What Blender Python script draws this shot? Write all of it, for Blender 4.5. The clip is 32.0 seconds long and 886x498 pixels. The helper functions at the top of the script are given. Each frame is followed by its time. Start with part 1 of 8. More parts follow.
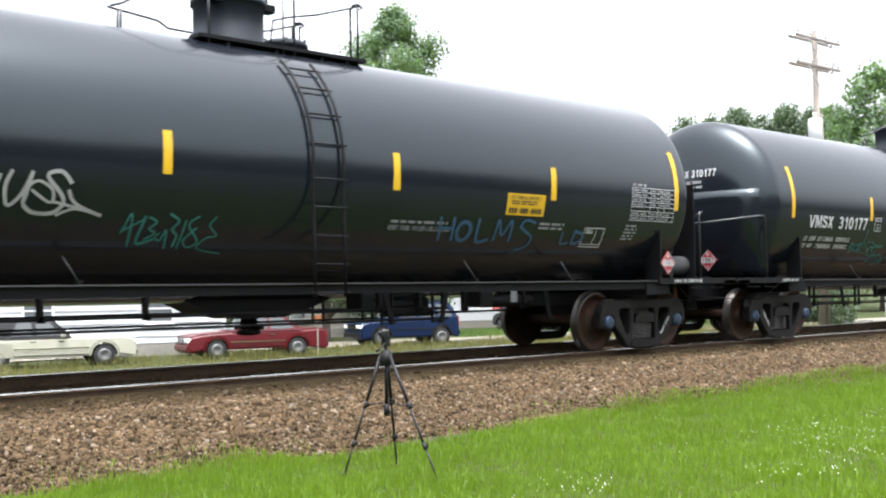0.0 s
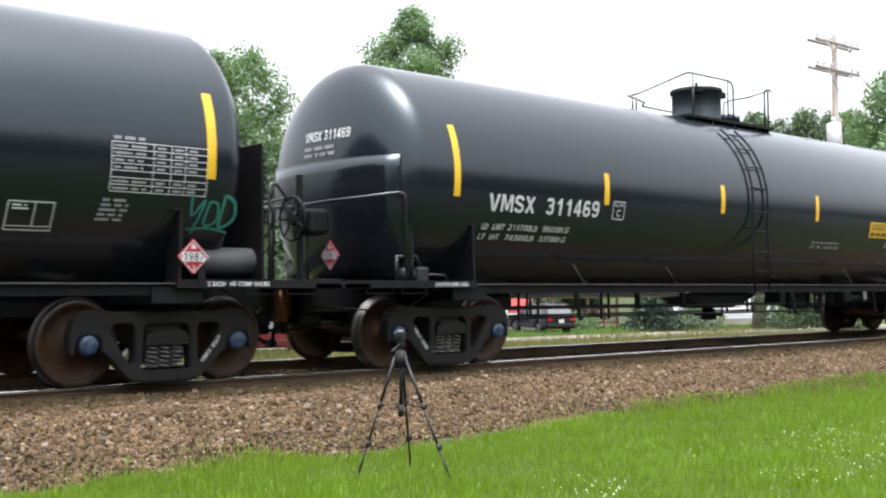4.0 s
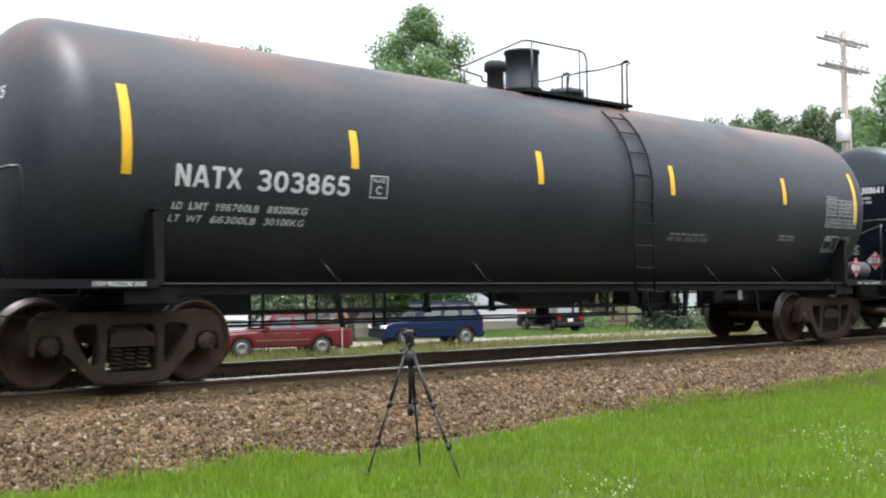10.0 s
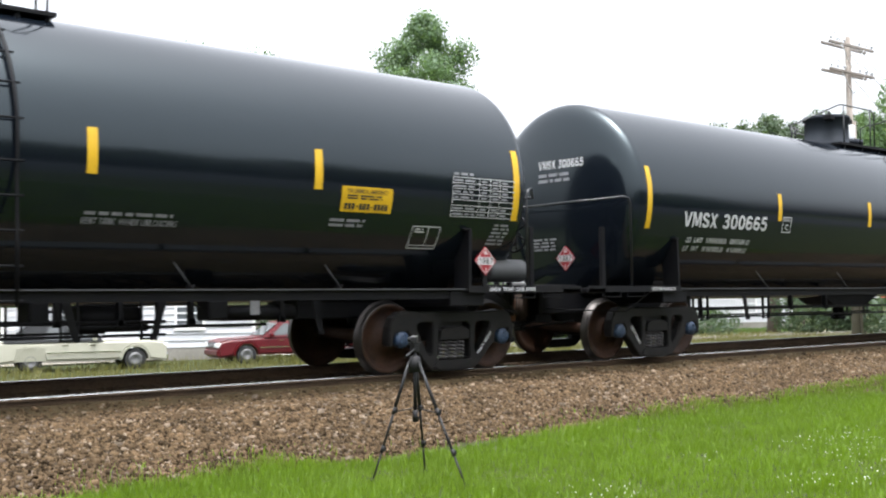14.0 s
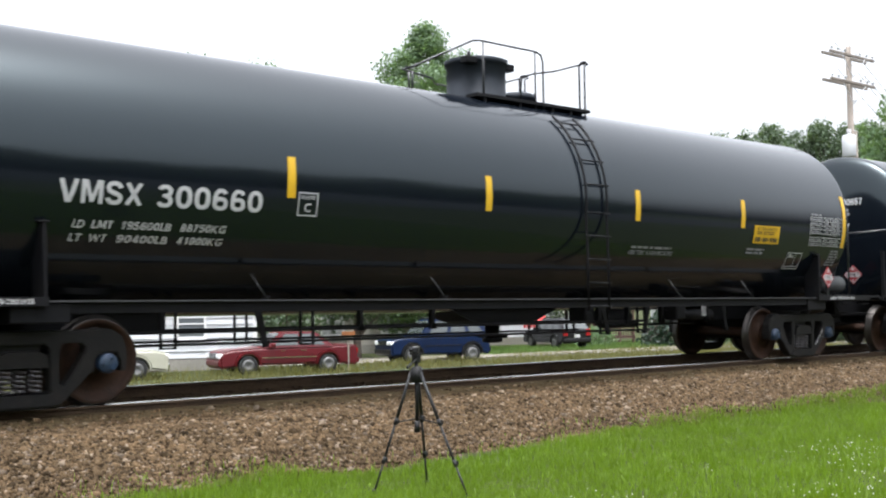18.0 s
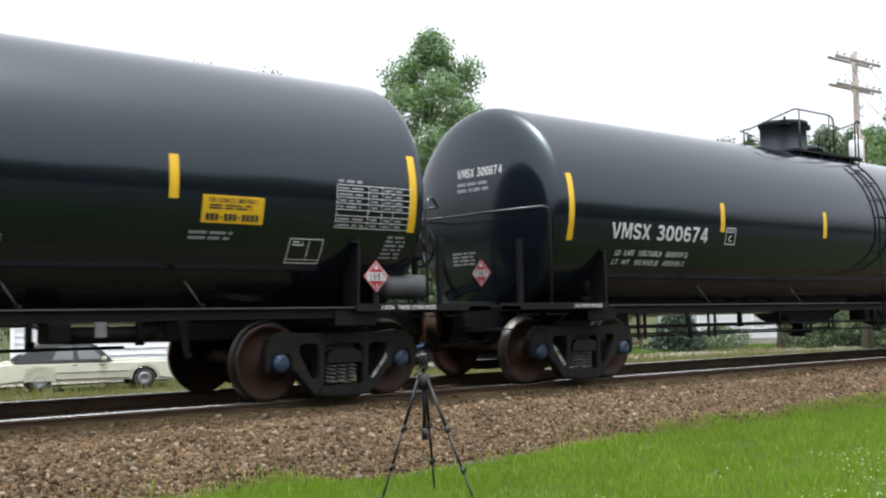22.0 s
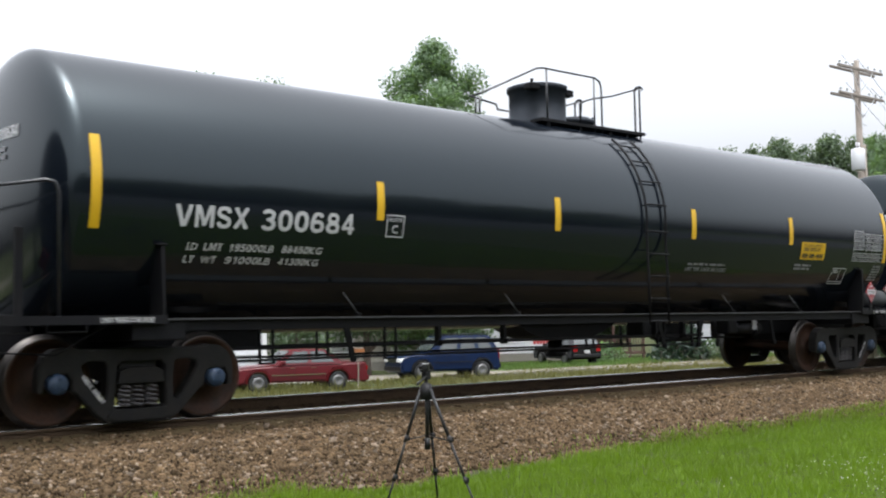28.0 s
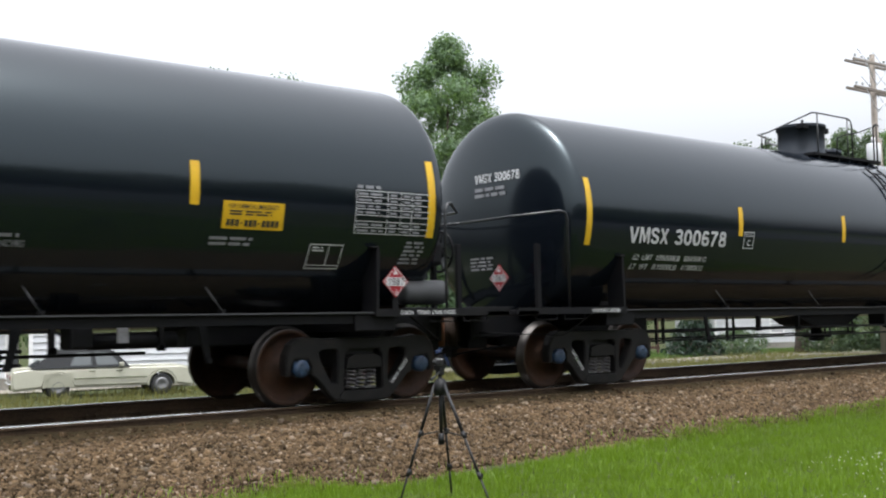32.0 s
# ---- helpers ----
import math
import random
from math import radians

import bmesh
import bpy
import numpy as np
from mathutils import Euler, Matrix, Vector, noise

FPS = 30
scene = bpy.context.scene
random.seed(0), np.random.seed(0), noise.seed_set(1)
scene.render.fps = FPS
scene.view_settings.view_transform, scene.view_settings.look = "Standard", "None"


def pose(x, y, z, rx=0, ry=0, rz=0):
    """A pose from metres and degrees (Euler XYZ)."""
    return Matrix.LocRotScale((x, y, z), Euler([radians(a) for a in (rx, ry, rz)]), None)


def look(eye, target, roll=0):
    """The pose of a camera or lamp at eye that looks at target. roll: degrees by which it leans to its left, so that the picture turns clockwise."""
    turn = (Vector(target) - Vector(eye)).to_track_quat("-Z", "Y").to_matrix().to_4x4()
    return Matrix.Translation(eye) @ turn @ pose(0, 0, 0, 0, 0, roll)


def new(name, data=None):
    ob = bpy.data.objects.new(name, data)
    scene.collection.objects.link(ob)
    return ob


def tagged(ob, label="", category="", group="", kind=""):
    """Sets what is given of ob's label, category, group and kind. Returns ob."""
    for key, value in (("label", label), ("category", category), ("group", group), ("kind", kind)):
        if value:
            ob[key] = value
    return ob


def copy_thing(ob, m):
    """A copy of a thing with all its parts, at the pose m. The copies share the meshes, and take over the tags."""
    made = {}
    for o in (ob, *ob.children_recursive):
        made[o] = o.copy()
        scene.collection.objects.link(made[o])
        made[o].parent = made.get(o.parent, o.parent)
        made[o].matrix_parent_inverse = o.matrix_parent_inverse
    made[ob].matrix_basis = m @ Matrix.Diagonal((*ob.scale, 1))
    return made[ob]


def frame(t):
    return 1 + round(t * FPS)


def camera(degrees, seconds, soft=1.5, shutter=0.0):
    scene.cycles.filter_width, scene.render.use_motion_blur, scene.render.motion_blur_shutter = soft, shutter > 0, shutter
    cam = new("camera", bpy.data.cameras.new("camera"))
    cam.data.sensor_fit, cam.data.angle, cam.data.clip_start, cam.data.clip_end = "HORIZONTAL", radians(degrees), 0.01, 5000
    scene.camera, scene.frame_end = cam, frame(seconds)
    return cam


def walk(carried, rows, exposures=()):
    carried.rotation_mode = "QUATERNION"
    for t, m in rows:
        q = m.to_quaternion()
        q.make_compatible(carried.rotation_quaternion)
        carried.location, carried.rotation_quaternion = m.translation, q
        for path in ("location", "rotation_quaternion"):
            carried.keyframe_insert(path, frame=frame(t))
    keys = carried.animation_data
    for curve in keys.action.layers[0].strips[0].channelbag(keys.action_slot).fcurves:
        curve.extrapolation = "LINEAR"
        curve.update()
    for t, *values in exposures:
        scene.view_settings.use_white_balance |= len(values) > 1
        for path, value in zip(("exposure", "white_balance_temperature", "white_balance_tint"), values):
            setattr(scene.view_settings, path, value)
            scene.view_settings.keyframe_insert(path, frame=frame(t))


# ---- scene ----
cam = camera(42.44, 32.0, soft=2.1, shutter=0.12)
EYE = (0.0, -12.17, 0.913)
# seconds, yaw, pitch, roll of the hand-held camera, which stays on its spot
TURNS = [
    (0.0, -43.23, 2.33, 1.07),
    (0.5, -43.04, 2.24, 1.07),
    (1.0, -42.87, 2.60, 1.10),
    (1.5, -42.78, 2.67, 0.85),
    (2.0, -42.22, 2.27, 0.55),
    (2.5, -41.90, 2.35, 0.44),
    (3.0, -41.99, 2.56, 0.53),
    (3.5, -42.46, 2.57, 0.52),
    (4.0, -42.46, 2.41, 0.47),
    (4.5, -42.51, 2.33, 0.54),
    (6.5, -42.49, 2.61, 0.69),
    (7.0, -42.65, 2.52, 0.50),
    (7.5, -42.55, 2.47, 0.58),
    (8.0, -42.48, 2.54, 0.64),
    (8.5, -42.26, 2.61, 0.67),
    (9.0, -42.02, 2.64, 0.50),
    (9.5, -42.04, 2.51, 0.62),
    (10.0, -42.01, 2.37, 0.65),
    (10.5, -42.20, 2.29, 0.81),
    (11.0, -42.34, 2.32, 0.82),
    (11.5, -42.14, 2.54, 1.00),
    (12.0, -42.10, 2.74, 0.82),
    (12.5, -41.81, 2.72, 0.84),
    (13.0, -41.71, 2.87, 0.80),
    (13.5, -41.69, 2.74, 0.81),
    (14.0, -41.77, 2.67, 0.73),
    (14.5, -41.89, 2.80, 0.63),
    (16.5, -41.62, 3.21, 0.81),
    (17.0, -41.86, 3.12, 0.79),
    (17.5, -41.69, 3.05, 0.89),
    (18.0, -41.69, 3.19, 0.84),
    (18.5, -41.70, 3.41, 0.88),
    (19.0, -41.66, 3.49, 1.06),
    (19.5, -41.70, 3.43, 0.92),
    (20.0, -41.54, 3.49, 1.01),
    (20.5, -41.50, 3.48, 1.13),
    (21.0, -41.40, 3.49, 1.12),
    (21.5, -41.40, 3.59, 1.15),
    (22.0, -41.34, 3.55, 1.08),
    (22.5, -41.20, 3.45, 1.14),
    (23.0, -41.24, 3.51, 1.28),
    (23.5, -41.37, 3.67, 1.33),
    (24.0, -41.24, 3.63, 1.44),
    (24.5, -40.96, 3.78, 1.31),
    (25.0, -40.93, 3.93, 1.32),
    (25.5, -41.12, 3.83, 1.34),
    (27.5, -41.33, 3.88, 1.14),
    (28.0, -41.21, 4.03, 1.20),
    (28.5, -41.07, 3.89, 1.05),
    (29.0, -40.98, 3.98, 1.13),
    (29.5, -41.00, 4.06, 1.13),
    (30.0, -40.92, 4.01, 1.18),
    (30.5, -40.85, 3.97, 1.01),
    (31.0, -40.70, 3.80, 0.93),
    (31.5, -40.67, 3.96, 1.02),
    (32.0, -40.52, 3.82, 1.21),
]
# the picture darkens slowly as the dark cars fill it
EXPOSURES = [(0.0, 2.32), (4.0, 2.16), (9.0, 1.97), (13.0, 2.06), (20.0, 1.81), (25.0, 1.74), (28.0, 1.58), (32.0, 1.56)]
walk(cam, [(t, pose(*EYE, 90 + p, r, y)) for t, y, p, r in TURNS], EXPOSURES)

# ---------------------------------------------------------------- light
SUN_ELEV, SUN_AZ = radians(78), radians(216)
world = bpy.data.worlds.new("overcast_sky")
scene.world = world
world.use_nodes = True
wn = world.node_tree
sky = wn.nodes.new("ShaderNodeTexSky")
sky.sky_type, sky.sun_disc = "NISHITA", False
sky.sun_elevation, sky.sun_rotation = SUN_ELEV, SUN_AZ
sky.air_density, sky.dust_density, sky.ozone_density = 1.0, 8.0, 1.0
grey = wn.nodes.new("ShaderNodeHueSaturation")
grey.inputs["Saturation"].default_value = 0.1
wn.links.new(sky.outputs[0], grey.inputs["Color"])
cool = wn.nodes.new("ShaderNodeMix")
cool.data_type, cool.blend_type = "RGBA", "MULTIPLY"
cool.inputs["Factor"].default_value = 1.0
cool.inputs["B"].default_value = (0.96, 0.99, 1.05, 1)
wn.links.new(grey.outputs[0], cool.inputs["A"])
wn.links.new(cool.outputs["Result"], wn.nodes["Background"].inputs[0])
wn.nodes["Background"].inputs[1].default_value = 0.15
sun_data = bpy.data.lights.new("sun", "SUN")
sun_data.energy, sun_data.angle, sun_data.color = 0.5, radians(10), (1.0, 0.97, 0.92)
sun = new("sun", sun_data)
sdir = Vector((math.sin(SUN_AZ) * math.cos(SUN_ELEV), math.cos(SUN_AZ) * math.cos(SUN_ELEV), math.sin(SUN_ELEV)))
sun.matrix_world = look(sdir * 60, (0, 0, 0))


# ---------------------------------------------------------------- materials
def material(name, base, rough=0.6, metal=0.0, vary=0.0, scale=8.0, fine=0.0, fine_scale=60.0, bump=0.0, tint=None,
             coat=0.0, spread=0.0, stains=None, spec=0.5, crown=None, sheen=(1, 1, 1)):
    """A surface with two scales of variation: broad blotches towards tint and fine grain; spread varies piece by piece."""
    m = bpy.data.materials.new(name)
    m.use_nodes = True
    nt = m.node_tree
    bs = nt.nodes["Principled BSDF"]
    bs.inputs["Roughness"].default_value = rough
    bs.inputs["Metallic"].default_value = metal
    bs.inputs["Coat Weight"].default_value = coat
    bs.inputs["Coat Roughness"].default_value = 0.06
    bs.inputs["Specular IOR Level"].default_value = spec
    bs.inputs["Specular Tint"].default_value = tuple(sheen) + (1,)
    col = tuple(base) + (1,)
    if not (vary or fine or spread or stains):
        bs.inputs["Base Color"].default_value = col
        return m
    tc = nt.nodes.new("ShaderNodeTexCoord")
    def noisy(sc, detail=4.0, stretch=None):
        n = nt.nodes.new("ShaderNodeTexNoise")
        n.inputs["Scale"].default_value = sc
        n.inputs["Detail"].default_value = detail
        src = tc.outputs["Object"]
        if stretch:
            mp = nt.nodes.new("ShaderNodeMapping")
            mp.inputs["Scale"].default_value = stretch
            nt.links.new(src, mp.inputs["Vector"])
            src = mp.outputs[0]
        nt.links.new(src, n.inputs["Vector"])
        return n.outputs["Fac"]
    def mix(fac, a, b, kind="MIX"):
        x = nt.nodes.new("ShaderNodeMix")
        x.data_type, x.blend_type = "RGBA", kind
        for sock, v in ((x.inputs["Factor"], fac), (x.inputs["A"], a), (x.inputs["B"], b)):
            if hasattr(v, "default_value") or hasattr(v, "is_linked"):
                nt.links.new(v, sock)
            else:
                sock.default_value = v
        return x.outputs["Result"]
    def ramp(src, lo, hi, a=0.0, b=1.0):
        r = nt.nodes.new("ShaderNodeMapRange")
        nt.links.new(src, r.inputs["Value"])
        for key, v in (("From Min", lo), ("From Max", hi), ("To Min", a), ("To Max", b)):
            r.inputs[key].default_value = v
        return r.outputs["Result"]
    c = col
    if vary:
        t = tuple(tint) + (1,) if tint else tuple(v * 0.55 for v in base) + (1,)
        c = mix(ramp(noisy(scale), 0.4, 0.7, 0.0, vary), col, t)
    if spread:
        info = nt.nodes.new("ShaderNodeObjectInfo")
        geo = nt.nodes.new("ShaderNodeNewGeometry")
        add = nt.nodes.new("ShaderNodeMath")
        add.operation = "ADD"
        nt.links.new(info.outputs["Random"], add.inputs[0])
        nt.links.new(geo.outputs["Random Per Island"], add.inputs[1])
        fr = nt.nodes.new("ShaderNodeMath")
        fr.operation = "FRACT"
        nt.links.new(add.outputs[0], fr.inputs[0])
        v = nt.nodes.new("ShaderNodeHueSaturation")
        nt.links.new(ramp(fr.outputs[0], 0, 1, 1 - spread, 1 + spread), v.inputs["Value"])
        if hasattr(c, "is_linked"):
            nt.links.new(c, v.inputs["Color"])
        else:
            v.inputs["Color"].default_value = c
        c = v.outputs[0]
    fine_out = None
    if fine or bump:
        fine_out = noisy(fine_scale, 3.0)
    if fine:
        g = ramp(fine_out, 0.25, 0.75, 1 - fine, 1 + fine)
        comb = nt.nodes.new("ShaderNodeCombineColor")
        for k in range(3):
            nt.links.new(g, comb.inputs[k])
        c = mix(1.0, c, comb.outputs[0], "MULTIPLY")
    if stains:
        scol, amount, stretch, lo = stains
        s = ramp(noisy(1.0, 6.0, stretch), lo, lo + 0.22, 0.0, amount)
        c = mix(s, c, tuple(scol) + (1,))
        nt.links.new(ramp(s, 0, 1, rough, min(1, rough + 0.4)), bs.inputs["Roughness"])
    if crown:
        # rust that has crept down from the top of a shell, in streaks
        rcol, lo, hi = crown
        sep = nt.nodes.new("ShaderNodeSeparateXYZ")
        nt.links.new(tc.outputs["Object"], sep.inputs[0])
        k = nt.nodes.new("ShaderNodeMath")
        k.operation = "MULTIPLY"
        nt.links.new(ramp(sep.outputs["Z"], lo, hi, 0.0, 1.0), k.inputs[0])
        nt.links.new(ramp(noisy(1.0, 6.0, (0.45, 1.0, 0.7)), 0.38, 0.62, 0.0, 0.9), k.inputs[1])
        c = mix(k.outputs[0], c, tuple(rcol) + (1,))
    if hasattr(c, "is_linked"):
        nt.links.new(c, bs.inputs["Base Color"])
    else:
        bs.inputs["Base Color"].default_value = c
    if bump:
        b = nt.nodes.new("ShaderNodeBump")
        b.inputs["Strength"].default_value = bump
        b.inputs["Distance"].default_value = 0.02
        nt.links.new(fine_out, b.inputs["Height"])
        nt.links.new(b.outputs[0], bs.inputs["Normal"])
    return m


def glass_material(name, tint):
    m = bpy.data.materials.new(name)
    m.use_nodes = True
    b = m.node_tree.nodes["Principled BSDF"]
    b.inputs["Base Color"].default_value = tint + (1,)
    b.inputs["Roughness"].default_value = 0.04
    b.inputs["Specular IOR Level"].default_value = 0.8
    return m


def foliage(name, base, tint):
    m = material(name, base, 0.55, vary=0.8, scale=0.35, tint=tint, spread=0.35, fine=0.15, fine_scale=3.0)
    nt = m.node_tree
    bs = nt.nodes["Principled BSDF"]
    tr = nt.nodes.new("ShaderNodeBsdfTranslucent")
    tr.inputs["Color"].default_value = (base[0] * 1.6, base[1] * 1.6, base[2] * 0.8, 1)
    mx = nt.nodes.new("ShaderNodeMixShader")
    mx.inputs[0].default_value = 0.42
    nt.links.new(bs.outputs[0], mx.inputs[1])
    nt.links.new(tr.outputs[0], mx.inputs[2])
    nt.links.new(mx.outputs[0], nt.nodes["Material Output"].inputs["Surface"])
    return m


M = {
    "tank_new": material("glossy_black_paint", (0.0042, 0.0058, 0.0086), 0.13, spec=0.52, sheen=(0.79, 0.93, 0.96), vary=0.3, scale=0.7, tint=(0.0024, 0.0034, 0.0056), fine=0.1, fine_scale=9,
                         stains=((0.015, 0.015, 0.018), 0.22, (0.5, 0.5, 3.0), 0.6)),
    "tank_old": material("dusty_black_paint", (0.0060, 0.0076, 0.0105), 0.17, spec=0.48, sheen=(0.82, 0.94, 0.97), vary=0.5, scale=0.8, tint=(0.009, 0.0097, 0.013), fine=0.15, fine_scale=9,
                         stains=((0.024, 0.023, 0.025), 0.25, (0.6, 0.6, 2.5), 0.6)),
    "tank_worn": material("worn_matt_black_paint", (0.0175, 0.0208, 0.0262), 0.42, spec=0.24, vary=0.8, scale=0.9, tint=(0.026, 0.029, 0.033), fine=0.2, fine_scale=12,
                          stains=((0.045, 0.034, 0.03), 0.35, (0.5, 0.5, 1.6), 0.58), crown=((0.125, 0.058, 0.033), 3.27, 4.0)),
    "frame": material("black_frame_paint", (0.0032, 0.0033, 0.0044), 0.6, spec=0.15, vary=0.6, scale=3, tint=(0.007, 0.0065, 0.006), fine=0.2, fine_scale=30, bump=0.1),
    "handrail": material("black_handrail_paint", (0.011, 0.012, 0.014), 0.35, vary=0.5, scale=5, tint=(0.02, 0.019, 0.018), fine=0.2, fine_scale=30),
    "housing": material("matt_blue_black_paint", (0.017, 0.021, 0.027), 0.68, spec=0.18, vary=0.5, scale=3, fine=0.15),
    "frame_edge": material("pale_grey_steel_edge", (0.034, 0.034, 0.037), 0.5, vary=0.6, scale=5, tint=(0.02, 0.02, 0.021), fine=0.2),
    "cast": material("cast_steel", (0.007, 0.007, 0.0075), 0.55, spec=0.2, vary=0.7, scale=6, tint=(0.014, 0.012, 0.011), fine=0.25, fine_scale=40, bump=0.2),
    "cast_rust": material("rusty_cast_steel", (0.02, 0.0135, 0.010), 0.75, spec=0.2, vary=0.8, scale=5, tint=(0.036, 0.021, 0.013), fine=0.3, fine_scale=40, bump=0.25),
    "rust": material("rusty_wheel_steel", (0.034, 0.0155, 0.0085), 0.65, spec=0.2, vary=0.8, scale=5, tint=(0.014, 0.009, 0.007), fine=0.3, fine_scale=30, bump=0.15),
    "rust_bright": material("orange_rust", (0.16, 0.055, 0.017), 0.8, vary=0.8, scale=7, tint=(0.09, 0.04, 0.02), fine=0.3, fine_scale=35, bump=0.2),
    "tread": material("polished_tread_steel", (0.055, 0.05, 0.047), 0.42, metal=0.9, vary=0.4, scale=12, fine=0.1),
    "cap_blue": material("blue_bearing_paint", (0.010, 0.029, 0.064), 0.5, vary=0.7, scale=14, tint=(0.02, 0.03, 0.045), fine=0.25, fine_scale=50),
    "cap_grey": material("dusty_grey_bearing", (0.05, 0.05, 0.055), 0.55, vary=0.7, scale=14, tint=(0.05, 0.04, 0.035), fine=0.25, fine_scale=50),
    "reservoir": material("grey_air_tank_paint", (0.04, 0.041, 0.043), 0.62, vary=0.5, scale=4, fine=0.15),
    "yellow": material("yellow_reflective_tape", (0.5, 0.30, 0.006), 0.4, vary=0.3, scale=6, tint=(0.42, 0.24, 0.008), fine=0.08),
    "white_mark": material("white_stencil_paint", (0.42, 0.42, 0.42), 0.5, vary=0.4, scale=4, tint=(0.32, 0.32, 0.32), fine=0.1, fine_scale=40),
    "faded_mark": material("faded_stencil_paint", (0.17, 0.17, 0.18), 0.6, vary=0.6, scale=6, fine=0.2, fine_scale=40),
    "red_placard": material("red_placard_film", (0.2, 0.006, 0.01), 0.45, vary=0.2, scale=9, fine=0.08, spec=0.3),
    "black_mark": material("black_print", (0.015, 0.015, 0.015), 0.5, vary=0.2, scale=9),
    "spray_teal": material("teal_spray_paint", (0.014, 0.13, 0.105), 0.6, vary=0.7, scale=5, tint=(0.015, 0.07, 0.065), fine=0.2),
    "spray_blue": material("blue_spray_paint", (0.014, 0.06, 0.115), 0.6, vary=0.7, scale=3, tint=(0.02, 0.05, 0.085), fine=0.2),
    "spray_white": material("white_spray_paint", (0.26, 0.26, 0.25), 0.6, vary=0.6, scale=5, tint=(0.2, 0.2, 0.2), fine=0.2),
    "spray_mist": material("thin_blue_overspray", (0.016, 0.034, 0.056), 0.6, vary=0.9, scale=5, tint=(0.018, 0.022, 0.028), fine=0.3, spec=0.25),
    "faded_spray": material("buffed_grey_paint", (0.17, 0.175, 0.17), 0.6, vary=0.9, scale=5, tint=(0.04, 0.044, 0.048), fine=0.3),
    "asphalt": material("backdrop_asphalt", (0.045, 0.045, 0.048), 0.9, vary=0.5, scale=1.2, fine=0.2, fine_scale=20, bump=0.2, spec=0.1),
    "spray_black": material("black_spray_paint", (0.012, 0.012, 0.012), 0.5, vary=0.3, scale=5),
    "rail_side": material("rusty_rail_steel", (0.075, 0.05, 0.032), 0.7, vary=0.7, scale=3, tint=(0.045, 0.033, 0.024), fine=0.25, fine_scale=40, bump=0.15, spec=0.1),
    "rail_top": material("polished_rail_head", (0.55, 0.54, 0.52), 0.22, metal=0.9, vary=0.3, scale=4, fine=0.06),
    "tie": material("weathered_tie_wood", (0.06, 0.048, 0.038), 0.85, vary=0.7, scale=4, tint=(0.11, 0.095, 0.08), fine=0.3, fine_scale=30, bump=0.3, spec=0.06),
    "stone": material("ballast_stone", (0.070, 0.047, 0.0265), 0.85, vary=0.8, scale=1.3, tint=(0.045, 0.031, 0.0175), spread=0.65, fine=0.2, fine_scale=60, bump=0.2, spec=0.06),
    "stone_pale": material("pale_ballast_stone", (0.135, 0.106, 0.078), 0.85, vary=0.6, scale=1.3, tint=(0.08, 0.062, 0.05), spread=0.5, fine=0.2, fine_scale=60, spec=0.06),
    "ballast": material("ballast_bed", (0.040, 0.0275, 0.0155), 0.9, vary=0.8, scale=4, tint=(0.026, 0.0185, 0.0115), fine=0.4, fine_scale=28, bump=0.6, spec=0.06),
    "dust": material("brown_track_dust", (0.056, 0.041, 0.0215), 0.9, vary=0.7, scale=2.5, tint=(0.037, 0.027, 0.0145), fine=0.3, fine_scale=25, bump=0.4, spec=0.06),
    "soil_grass": material("lawn_ground", (0.036, 0.042, 0.016), 0.95, spec=0.08, vary=0.8, scale=0.6, tint=(0.026, 0.034, 0.014), fine=0.35, fine_scale=25, bump=0.5),
    "blade": foliage("grass_blades", (0.106, 0.180, 0.008), (0.078, 0.130, 0.007)),
    "green_weed": foliage("green_weeds", (0.085, 0.15, 0.035), (0.06, 0.11, 0.028)),
    "weed": foliage("dry_weeds", (0.11, 0.105, 0.036), (0.075, 0.08, 0.025)),
    "clover": material("clover_blossom", (0.5, 0.52, 0.42), 0.8, vary=0.4, scale=30, spread=0.2),
    "leaf": foliage("tree_leaves", (0.090, 0.148, 0.074), (0.06, 0.105, 0.055)),
    "leaf_dark": foliage("dark_tree_leaves", (0.062, 0.095, 0.056), (0.042, 0.068, 0.042)),
    "needle": foliage("spruce_needles", (0.022, 0.042, 0.031), (0.013, 0.027, 0.021)),
    "bark": material("tree_bark", (0.09, 0.07, 0.055), 0.9, vary=0.7, scale=3, fine=0.35, fine_scale=18, bump=0.5),
    "pole": material("weathered_pole_wood", (0.2, 0.172, 0.145), 0.85, vary=0.6, scale=2, tint=(0.14, 0.12, 0.1), fine=0.2, fine_scale=25, bump=0.3),
    "grey_metal": material("galvanised_steel", (0.42, 0.43, 0.44), 0.45, metal=0.4, vary=0.3, scale=5, fine=0.1),
    "siding": material("white_clapboard", (0.44, 0.45, 0.46), 0.55, vary=0.3, scale=1.5, tint=(0.38, 0.39, 0.4), fine=0.05, spread=0.05),
    "beige": material("beige_clapboard", (0.3, 0.28, 0.24), 0.6, vary=0.4, scale=1.5, fine=0.06, spread=0.05),
    "trim": material("white_trim_paint", (0.62, 0.62, 0.61), 0.5, vary=0.2, scale=3, fine=0.04),
    "roof": material("asphalt_shingles", (0.085, 0.085, 0.085), 0.9, vary=0.6, scale=2, fine=0.3, fine_scale=20, bump=0.3, spread=0.15),
    "window": glass_material("window_glass", (0.10, 0.11, 0.115)),
    "curtain": material("pale_curtain", (0.34, 0.35, 0.35), 0.9, vary=0.4, scale=8, fine=0.1),
    "car_glass": glass_material("car_glass", (0.04, 0.047, 0.047)),
    "car_red": material("dark_red_car_paint", (0.072, 0.0045, 0.007), 0.3, vary=0.2, scale=3, fine=0.04, spec=0.3, coat=0.1),
